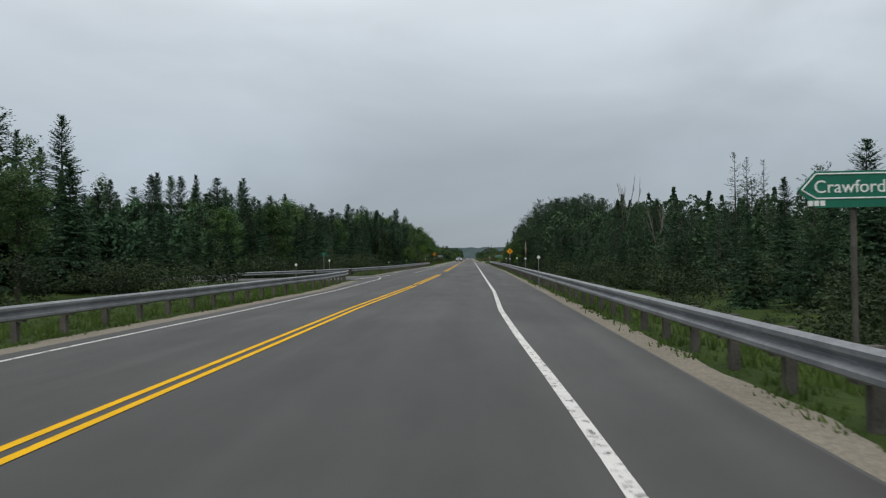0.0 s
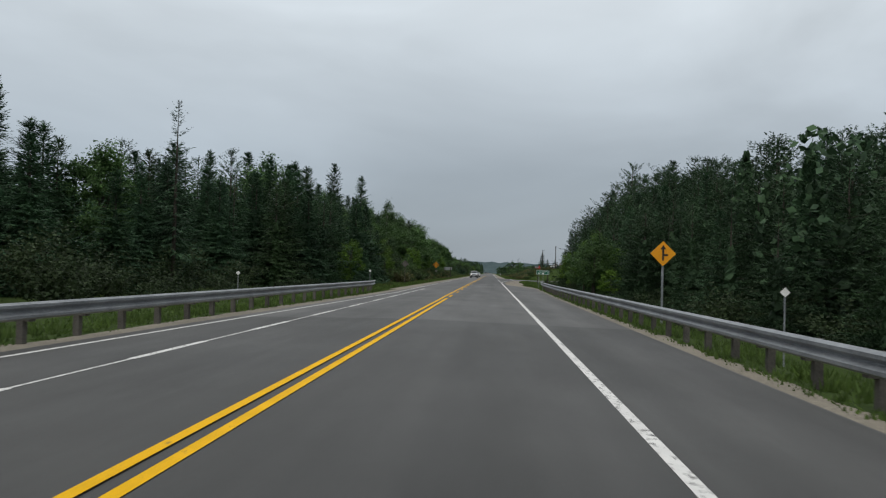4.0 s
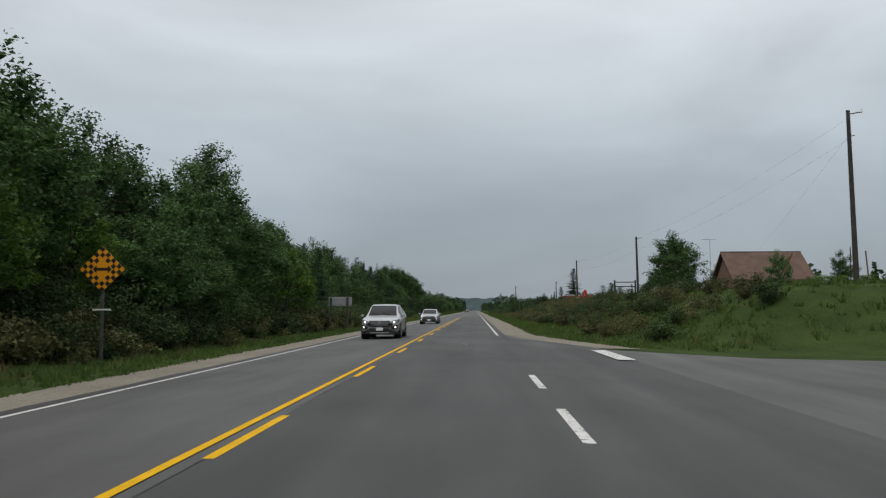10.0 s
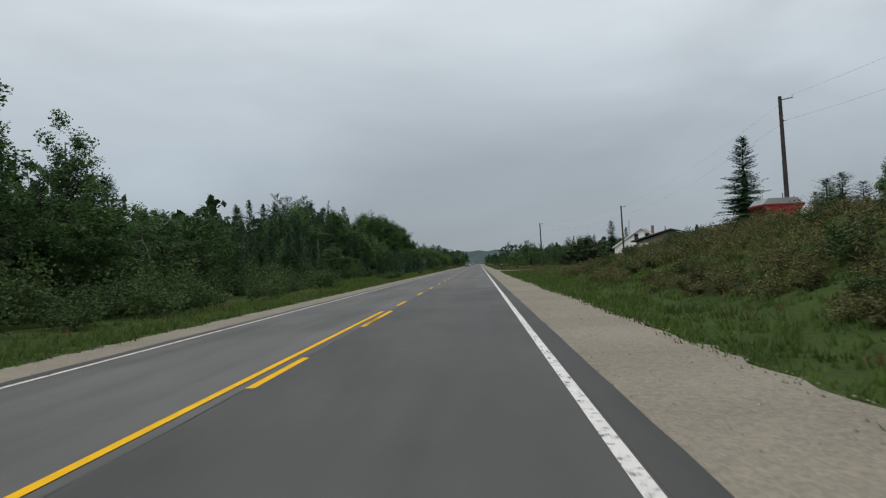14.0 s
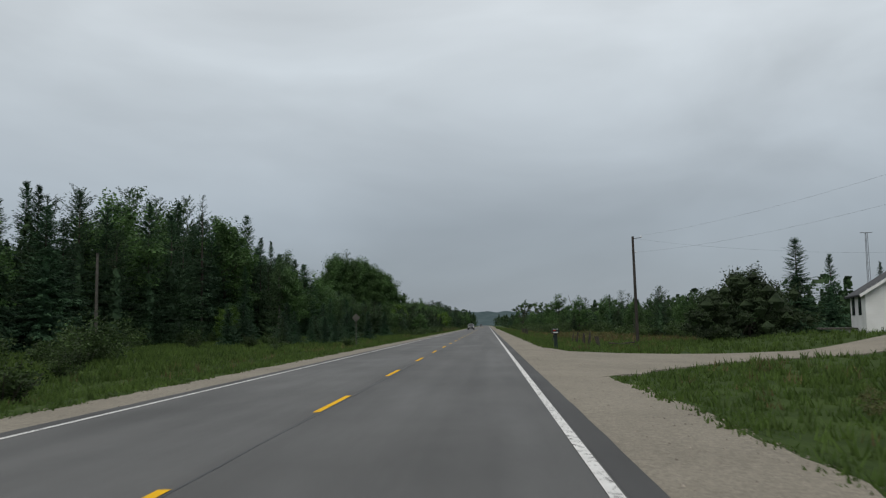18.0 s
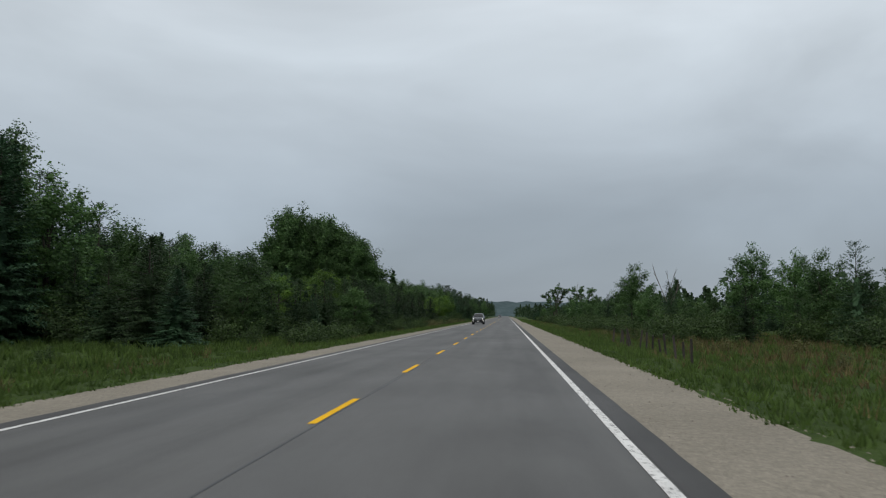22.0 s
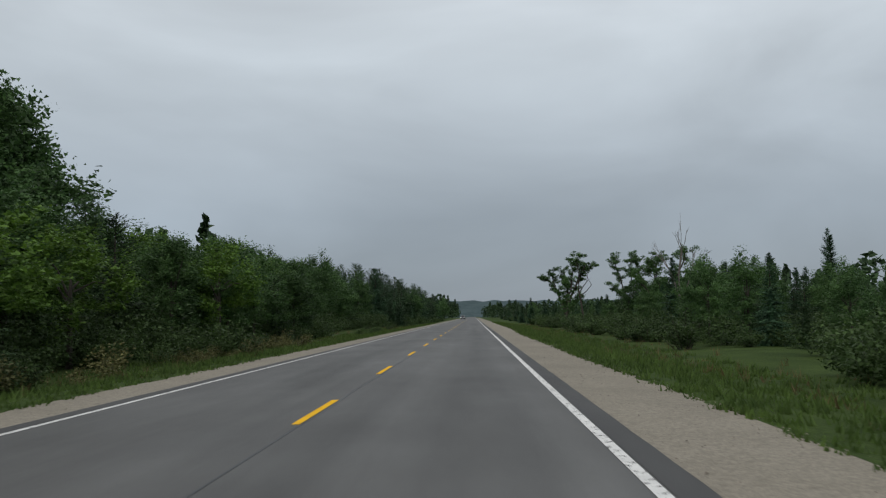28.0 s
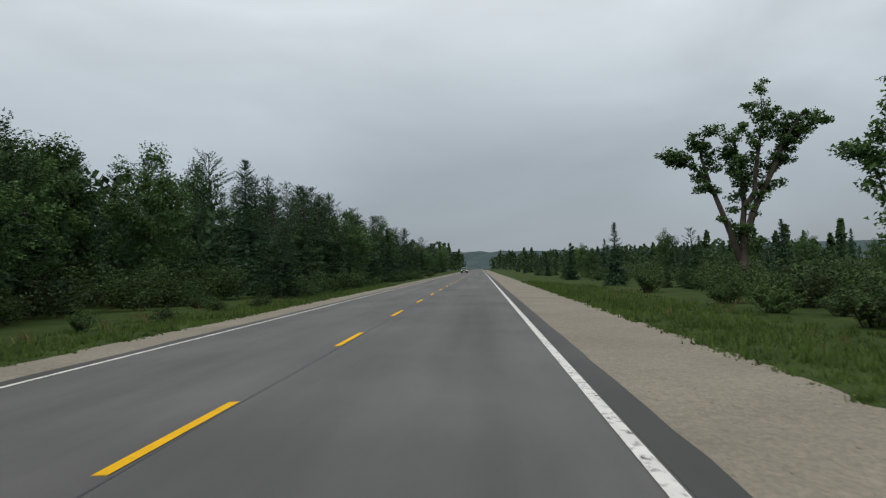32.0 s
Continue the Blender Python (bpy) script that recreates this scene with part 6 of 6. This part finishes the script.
for z in (2.4,):
    s = part("window", boxed(27.3, 27.42, 528, 529, z - 0.8, z + 0.8), M["car_glass"], t, "dark sash window")
    part("window", boxed(27.3, 27.42, 531.5, 532.5, z - 0.8, z + 0.8), M["car_glass"], t, "dark sash window")
part("skirt_lattice", boxed(26.0, 27.35, 530.2, 530.3, -0.3, 0.5), M["white"], t, "white lattice porch skirt")
part("deck", boxed(24.4, 27.35, 530, 534, 0.5, 0.62), M["post"], t, "weathered timber deck")
part("chimney", boxed(35.3, 35.9, 531, 531.6, 5.5, 7.4), M["brick"], t)

t = thing("television_mast", "thin lattice television mast behind the farmhouse", "antenna mast")
for a in range(3):
    s = 2.094 * a
    part("leg", rodded((31.2 + 0.2 * math.cos(s), 532.6 + 0.2 * math.sin(s), 0), (31.2 + 0.1 * math.cos(s), 532.6 + 0.1 * math.sin(s), 8.6), 0.025, n=5), M["steel"], t)
for k in range(12):
    part("rung", rodded((31.0, 532.5, 0.5 + 0.67 * k), (31.4, 532.7, 0.8 + 0.67 * k), 0.015, n=4), M["steel"], t)
part("aerial", rodded((30.7, 532.6, 8.6), (31.7, 532.6, 8.6), 0.03, n=5), M["steel"], t)

t = thing("shed", "low tan outbuilding with a dark shallow gable roof", "shed", Matrix.Translation((26.3, 500, 0)) @ Euler((0, 0, radians(-20))).to_matrix().to_4x4() @ Matrix.Translation((-27, -500.5, 0)))
part("wall", prism([(27, 0.2), (40, 0.2), (40, 3.2), (33, 5.2), (27, 3.5)], 500.5, 510), M["tan_wall"], t)
for a, b in (((26.2, 3.55), (33, 5.35)), ((33, 5.35), (40.8, 3.1))):
    part("roof", prism([a, b, (b[0], b[1] + 0.2), (a[0], a[1] + 0.2)], 499.6, 510.8), M["roof_dark"], t)
part("door", boxed(29, 30.2, 500.4, 500.5, 0.3, 2.7), M["white"], t, "white door with dark stains")
part("door_stain", boxed(29.5, 29.75, 500.38, 500.397, 0.7, 2.2), M["black"], t)
window(t, 28, 2.2, 0.9, 1.0, 500.46, M["white"])
part("sign_plate", boxed(27.6, 29.2, 500.4, 500.49, 2.95, 3.35), M["white"], t)

gb = ground_z(50, 402)
t = thing("brown_house", "long house with a large plain brown shingle roof", "house", Matrix.Translation((44.2, 0, 0)) @ Matrix.Diagonal((0.86, 1, 1, 1)) @ Matrix.Translation((-42.4, 0, 0)))
part("wall", boxed(43.2, 58.6, 399, 410, gb - 0.5, 6.6), M["brick"], t)
part("roof", prism([(397.8, 6.3), (404.5, 11.6), (411.2, 6.3), (411.2, 6.6), (404.5, 11.9), (397.8, 6.6)], 42.4, 59.4), M["roof_brown"], t).matrix_basis = Matrix(((0, 1, 0, 0), (1, 0, 0, 0), (0, 0, 1, 0), (0, 0, 0, 1)))
part("gable", prism([(399, 6.55), (404.5, 11.3), (410, 6.55)], 43.2, 43.4), M["brick"], t).matrix_basis = Matrix(((0, 1, 0, 0), (1, 0, 0, 0), (0, 0, 1, 0), (0, 0, 0, 1)))
part("ridge_cap", boxed(42.4, 59.4, 404.35, 404.65, 11.86, 11.96), M["roof_dark"], t)
for x in (46, 51, 55.5):
    window(t, x, 5.0, 1.4, 1.2, 398.95, M["white"])
t = thing("roof_aerial", "thin television aerial on a mast", "antenna mast")
part("mast", rodded((43.6, 409, gb), (43.6, 409, 14.6), 0.04, n=6), M["steel"], t)
for k in range(5):
    part("element", rodded((42.4 + 0.3 * k, 408.5, 14.6), (42.4 + 0.3 * k, 409.5, 14.6), 0.02, n=4), M["steel"], t)
part("boom", rodded((42.2, 409, 14.58), (44.8, 409, 14.62), 0.03, n=5), M["steel"], t)
for k in range(9):
    plant("light%d" % (k % 2), 32 + 1.9 * k + rng.uniform(-0.4, 0.4), 332 + rng.uniform(-2, 2) + k, 0.6, 0.24, label="yellow-green rounded hedge bush on the rise")

# ---- farm machines on the rise ----
g = ground_z(15, 405)
t = thing("grain_wagon", "old red hopper wagon parked on the rise", "wagon", Matrix.Translation((16.2, 405, g)))
part("hopper", prism([(-0.5, 0.55), (0.5, 0.55), (1.15, 1.35), (-1.15, 1.35)], -1.3, 1.3), M["faded_red"], t)
part("top_frame", boxed(-1.18, 1.18, -1.33, 1.33, 1.35, 1.45, 0.02), M["faded_red"], t)
part("cover", prism([(-1.1, 1.46), (1.1, 1.46), (0.8, 1.78), (-0.8, 1.78)], -1.2, 1.2), M["sign_back"], t, "grey sagging cover")
part("chassis", boxed(-0.5, 0.5, -1.4, 1.4, 0.4, 0.54), M["black"], t)
for x in (-0.75, 0.75):
    for y in (-0.9, 0.9):
        w = part("wheel", rodded((x - 0.11, y, 0.36), (x + 0.11, y, 0.36), 0.36, n=16), M["tyre"], t)
        part("hub", rodded((x - 0.13, y, 0.36), (x + 0.13, y, 0.36), 0.14, n=10), M["white"], w)
part("drawbar", rodded((0, -1.4, 0.45), (0.3, -2.6, 0.35), 0.05, n=6), M["black"], t)
part("white_box", boxed(1.2, 1.9, -0.5, 0.5, 0.4, 1.25, 0.02), M["white"], t, "white fuel tank beside the wagon")

g = ground_z(14.9, 372)
t = thing("snow_blower", "bright red tractor snow blower with upright chute", "snow blower", Matrix.Translation((14.9, 372, g)))
part("housing", boxed(-0.95, 0.25, -0.4, 0.4, 0.15, 0.85, 0.06), M["red"], t)
part("chute", prism([(-0.1, 0.85), (0.25, 0.85), (0.2, 1.5), (0.0, 1.75), (-0.25, 1.55)], -0.2, 0.2), M["red"], t)
part("auger", rodded((-0.9, -0.42, 0.45), (0.2, -0.42, 0.45), 0.2, n=12), M["black"], t)
for z in (0.45, 0.8):
    part("hitch_arm", boxed(0.26, 1.05, -0.3, -0.22, z - 0.05, z + 0.05), M["red"], t)
part("hitch_post", boxed(0.95, 1.06, -0.31, 0.3, 0.1, 0.9, 0.02), M["red"], t)
part("skid", boxed(-0.95, 0.25, -0.35, 0.35, 0.0, 0.14), M["black"], t)


# ---- cars ----
SUV_TOP = ((0, 0.72), (0.008, 0.84), (0.03, 0.93), (0.08, 0.99), (0.16, 1.045), (0.25, 1.085), (0.28, 1.11), (0.36, 1.37), (0.44, 1.59), (0.5, 1.645), (0.6, 1.66), (0.78, 1.63), (0.9, 1.57), (0.935, 1.52), (0.975, 1.14), (1, 1.02))
SUV_BELT = ((0, 0.64), (0.03, 0.84), (0.1, 0.92), (0.2, 0.98), (0.28, 1.0), (0.5, 1.05), (0.75, 1.12), (0.93, 1.17), (0.975, 1.06), (1, 0.92))
SEDAN_TOP = ((0, 0.66), (0.01, 0.74), (0.04, 0.8), (0.15, 0.88), (0.27, 0.95), (0.31, 0.98), (0.4, 1.22), (0.47, 1.37), (0.54, 1.42), (0.64, 1.43), (0.72, 1.39), (0.79, 1.24), (0.86, 1.07), (0.95, 1.05), (0.985, 0.98), (1, 0.8))
SEDAN_BELT = ((0, 0.58), (0.03, 0.72), (0.1, 0.78), (0.2, 0.84), (0.31, 0.9), (0.6, 0.95), (0.86, 1.0), (0.95, 0.98), (1, 0.72))


def alloy(R):
    """A wheel's bright rim: a ring and five forked spokes, facing +x."""
    bm = bmesh.new()
    n = 24
    rows = [[bm.verts.new((x, math.cos(6.2832 * k / n) * q, math.sin(6.2832 * k / n) * q)) for k in range(n)] for x, q in ((-0.03, R * 0.6), (0.006, R * 0.63), (0.01, R * 0.7), (-0.01, R * 0.73))]
    for p, q in zip(rows, rows[1:]):
        for k in range(n):
            bm.faces.new((p[k], p[(k + 1) % n], q[(k + 1) % n], q[k]))
    for k in range(5):
        for o in (-0.17, 0.17):
            t = 6.2832 * k / 5 + 0.3
            rod(bm, (0.0, math.cos(t) * R * 0.1, math.sin(t) * R * 0.1), (0.0, math.cos(t + o) * R * 0.62, math.sin(t + o) * R * 0.62), 0.028, 0.02, 6)
    rod(bm, (-0.02, 0, 0), (0.014, 0, 0), R * 0.17, R * 0.14, 12)
    return bm


def car(name, label, x, y, length, width, height, paint_name, low, lit=True, suv=True):
    """A car that faces -y: one curved shell cut into body and glass, with wheels, lamps, grille, mirrors and trim."""
    t = thing(name, label, "car", Matrix.Translation((x, y, road_z(x))))
    w, L, H = width / 2, length, height
    tops, belts = (SUV_TOP, SUV_BELT) if suv else (SEDAN_TOP, SEDAN_BELT)
    grow = H / max(z for _, z in tops)
    screen, back = ((0.28, 0.44), (0.935, 0.975)) if suv else ((0.31, 0.47), (0.72, 0.86))

    def key(rows, f):
        return float(np.interp(f, [q for q, _ in rows], [v for _, v in rows]))
    F0 = sorted({round(v, 4) for v in list(np.linspace(0, 1, 41)) + [0.008, 0.015, 0.03, 0.04, 0.06, screen[0], screen[1], back[0], back[1], 0.34, 0.555, 0.575, 0.76, 0.785, 0.9]})
    ring_len, V = 10, []
    for f in F0:
        hw = w * key(((0, 0.68), (0.015, 0.82), (0.04, 0.91), (0.09, 0.97), (0.18, 1), (0.82, 1), (0.93, 0.965), (0.985, 0.9), (1, 0.82)), f)
        zb = key(((0, low + 0.14), (0.015, low + 0.06), (0.06, low), (0.94, low), (1, low + 0.14)), f)
        top, belt = key(tops, f) * grow, key(belts, f) * grow
        cabin = key(((screen[0] - 0.02, 0), (screen[1], 1), (back[0], 1), (back[1], 0)), f)
        re = hw * (0.84 - 0.13 * cabin)
        rail = top - 0.025 - 0.05 * cabin
        half = [(0, zb), (hw * 0.86, zb), (hw * 0.965, zb + 0.08), (hw * 0.995, zb + 0.26), (hw * 0.975, max(zb + 0.3, belt - 0.24)), (hw, max(zb + 0.32, belt - 0.13)), (hw * 0.955, belt), (re, max(rail, belt + 0.004)), (re * 0.9, max(top - 0.012, belt + 0.008)), (0, max(top, belt + 0.02))]
        yy = f * L
        for s in (-1, 1):
            V += [(s * a, yy, z) for a, z in half]
    faces = {"body": [], "windscreen": [], "rear_window": [], "side_window": [], "side_glass": []}
    for k in range(len(F0) - 1):
        f = (F0[k] + F0[k + 1]) / 2
        for s in (0, 1):
            for j in range(ring_len - 1):
                i = (2 * k + s) * ring_len + j
                q = (i, i + 1, i + 1 + 2 * ring_len, i + 2 * ring_len)
                kind = "body"
                if j == 8 and screen[0] < f < screen[1]:
                    kind = "windscreen"
                elif j == 8 and back[0] < f < back[1]:
                    kind = "rear_window"
                elif j == 6 and 0.34 < f < min(0.9, back[1]) and not 0.555 < f < 0.575 and not 0.76 < f < 0.785:
                    kind = "side_window" if s else "side_glass"
                faces[kind].append(q if s else q[::-1])
    for k in (0, len(F0) - 1):
        for j in range(ring_len - 1):
            i = 2 * k * ring_len + j
            q = (i, i + 1, i + 1 + ring_len, i + ring_len)
            faces["body"].append(q if k else q[::-1])
    for kind, fs in faces.items():
        used = sorted({i for q in fs for i in q})
        at = {i: n for n, i in enumerate(used)}
        me = mesh_of(kind, [V[i] for i in used], [tuple(at[i] for i in q) for q in fs], M[paint_name] if kind == "body" else M["car_glass"], True)
        part("side_window" if kind == "side_glass" else kind, me, None, t, "" if kind == "body" else "dark tinted glass")
    nose = key(tops, 0.015) * grow

    def strip(name, cols, mat, parent, label="", deep=0.1):
        """A curved panel on the nose: rows of x, y, lower z, upper z."""
        P, Q = [], []
        for a, b, z0, z1 in cols:
            P += [(a, b - 0.018, z0), (a, b - 0.012, z1), (a * 0.97, b + deep, z1), (a * 0.97, b + deep, z0)]
        m = len(cols)
        for k in range(m - 1):
            for j in range(4):
                p, q = k * 4 + j, k * 4 + (j + 1) % 4
                Q.append((p, p + 4, q + 4, q))
        Q += [(0, 1, 2, 3), tuple(4 * (m - 1) + j for j in (3, 2, 1, 0))]
        return part(name, mesh_of(name, P, Q, mat), None, parent, label)

    R = 0.36 if suv else 0.32
    rim_mesh = alloy(R)
    rim_data = bpy.data.meshes.new("rim")
    rim_mesh.to_mesh(rim_data)
    rim_mesh.free()
    rim_data.materials.append(M["rim"])
    for s in (-1, 1):
        z = nose - 0.06
        case = strip("headlight", [(s * w * 0.52, -0.002, z - 0.05, z + 0.02), (s * w * 0.66, 0.0, z - 0.09, z + 0.05), (s * w * 0.8, 0.06, z - 0.09, z + 0.08), (s * w * 0.9, 0.17, z - 0.06, z + 0.11), (s * w * 0.955, 0.36, z + 0.0, z + 0.13), (s * w * 0.985, 0.5, z + 0.08, z + 0.14)], M["lens"], t, "clear swept headlight")
        part("bulb", rodded((s * w * 0.74, 0.0, z - 0.01), (s * w * 0.74, 0.1, z - 0.01), 0.042, n=14), M["lamp"] if lit else M["chrome"], case, "lit white projector lamp")
        part("lamp_bezel", rodded((s * w * 0.6, -0.022, z - 0.01), (s * w * 0.6, 0.08, z - 0.01), 0.03, n=12), M["chrome"], case)
        strip("fog_lamp_recess", [(s * w * 0.6, -0.005, low + 0.18, low + 0.27), (s * w * 0.74, 0.03, low + 0.14, low + 0.33), (s * w * 0.86, 0.12, low + 0.14, low + 0.37), (s * w * 0.93, 0.27, low + 0.22, low + 0.36)], M["plastic"], t)
        part("fog_lamp", rodded((s * w * 0.8, 0.035, low + 0.25), (s * w * 0.8, 0.14, low + 0.25), 0.036, n=12), M["lamp"] if lit else M["chrome"], t)
        zb = key(belts, 0.34) * grow
        mirror = part("mirror", boxed(s * w * 1.03, s * w * 1.2, L * 0.325, L * 0.355, zb + 0.03, zb + 0.15, 0.04), M[paint_name], t)
        part("mirror_arm", boxed(s * w * 0.9, s * w * 1.04, L * 0.335, L * 0.35, zb + 0.02, zb + 0.06), M["plastic"], mirror)
        for yy in (0.5, 0.71):
            zh = key(belts, yy) * grow - 0.15
            part("door_handle", boxed(s * w * 0.985, s * w * 1.02, L * yy, L * yy + 0.2, zh, zh + 0.035, 0.01), M["chrome"], t)
        for yy in (0.335, 0.565, 0.765):
            part("door_gap", boxed(s * w * 0.94, s * w * 1.002, L * yy - 0.003, L * yy + 0.003, low + 0.16, key(belts, yy) * grow - 0.12), M["plastic"], t)
        part("sill", boxed(s * w * 0.9, s * w * 1.006, L * 0.28, L * 0.7, low - 0.03, low + 0.1, 0.02), M["plastic"], t)
        if suv:
            part("roof_rail", rodded((s * w * 0.66, L * 0.5, H - 0.035), (s * w * 0.64, L * 0.88, H - 0.06), 0.02, n=6), M["plastic"], t)
        for yy in (L * 0.19, L * 0.775):
            part("arch", rodded((s * (w - 0.3), yy, R + 0.01), (s * (w + 0.004), yy, R + 0.01), R * 1.17, n=24), M["plastic"], t, "black wheel arch")
            tyre = part("wheel", rodded((s * (w - 0.24), yy, R), (s * (w + 0.012), yy, R), R, n=26), M["tyre"], t)
            rim = part("rim", rim_data, None, tyre)
            rim.matrix_basis = Matrix.LocRotScale((s * (w + 0.016), yy, R), None, (s, 1, 1))
    z = nose + 0.0
    grille = part("grille", prism([(-w * 0.5, z), (-w * 0.54, z - 0.1), (-w * 0.38, z - 0.25), (w * 0.38, z - 0.25), (w * 0.54, z - 0.1), (w * 0.5, z)], -0.02, 0.1), M["plastic"], t)
    for k in range(4):
        half = w * (0.47, 0.5, 0.47, 0.4)[k]
        part("grille_bar", boxed(-half, half, -0.036, 0.0, z - 0.04 - 0.058 * k, z - 0.012 - 0.058 * k, 0.006), M["chrome"], grille)
    part("badge", rodded((0, -0.05, z - 0.09), (0, -0.02, z - 0.09), 0.06, n=14), M["chrome"], t)
    strip("bumper", [(k * w, b, low - 0.05, z1) for k, b, z1 in ((-0.97, 0.4, low + 0.0), (-0.86, 0.1, low + 0.03), (-0.7, -0.005, low + 0.1), (-0.5, -0.02, low + 0.2), (0, -0.025, low + 0.2), (0.5, -0.02, low + 0.2), (0.7, -0.005, low + 0.1), (0.86, 0.1, low + 0.03), (0.97, 0.4, low + 0.0))], M["plastic"], t, "black lower bumper")
    part("air_intake", boxed(-w * 0.48, w * 0.48, -0.046, 0.1, low + 0.08, low + 0.16, 0.015), M["black"], t)
    part("skid_plate", boxed(-w * 0.5, w * 0.5, -0.05, 0.1, low - 0.04, low + 0.03, 0.015), M["sign_back"], t)
    part("number_plate", boxed(-0.16, 0.16, -0.062, -0.03, low + 0.1, low + 0.24), M["white"], t, "plain white plate")
    zc = key(tops, screen[0]) * grow
    for s in (-0.1, 0.45):
        part("wiper", rodded((s, L * (screen[0] + 0.004), zc + 0.01), (s - 0.45, L * (screen[0] + 0.03), zc + 0.12), 0.012, n=5), M["plastic"], t)
    part("underbody", boxed(-w * 0.85, w * 0.85, 0.3, L - 0.3, 0.2, low + 0.05), M["plastic"], t)
    return t


car("suv", "silver sport utility car with lit headlights in the oncoming lane", -5.66, 289.3, 4.7, 1.84, 1.64, "silver_paint", 0.3)
car("sedan", "pale silver sedan with lit headlights in the oncoming lane", -5.6, 329.0, 4.6, 1.78, 1.43, "silver_paint", 0.22, suv=False)
car("suv", "dark grey utility car with lit headlights in the oncoming lane", -5.6, 685.0, 4.6, 1.82, 1.65, "dark_paint", 0.3)
car("suv", "distant dark car with lit headlights in the oncoming lane", -5.6, 1040.0, 4.6, 1.82, 1.6, "dark_paint", 0.3)
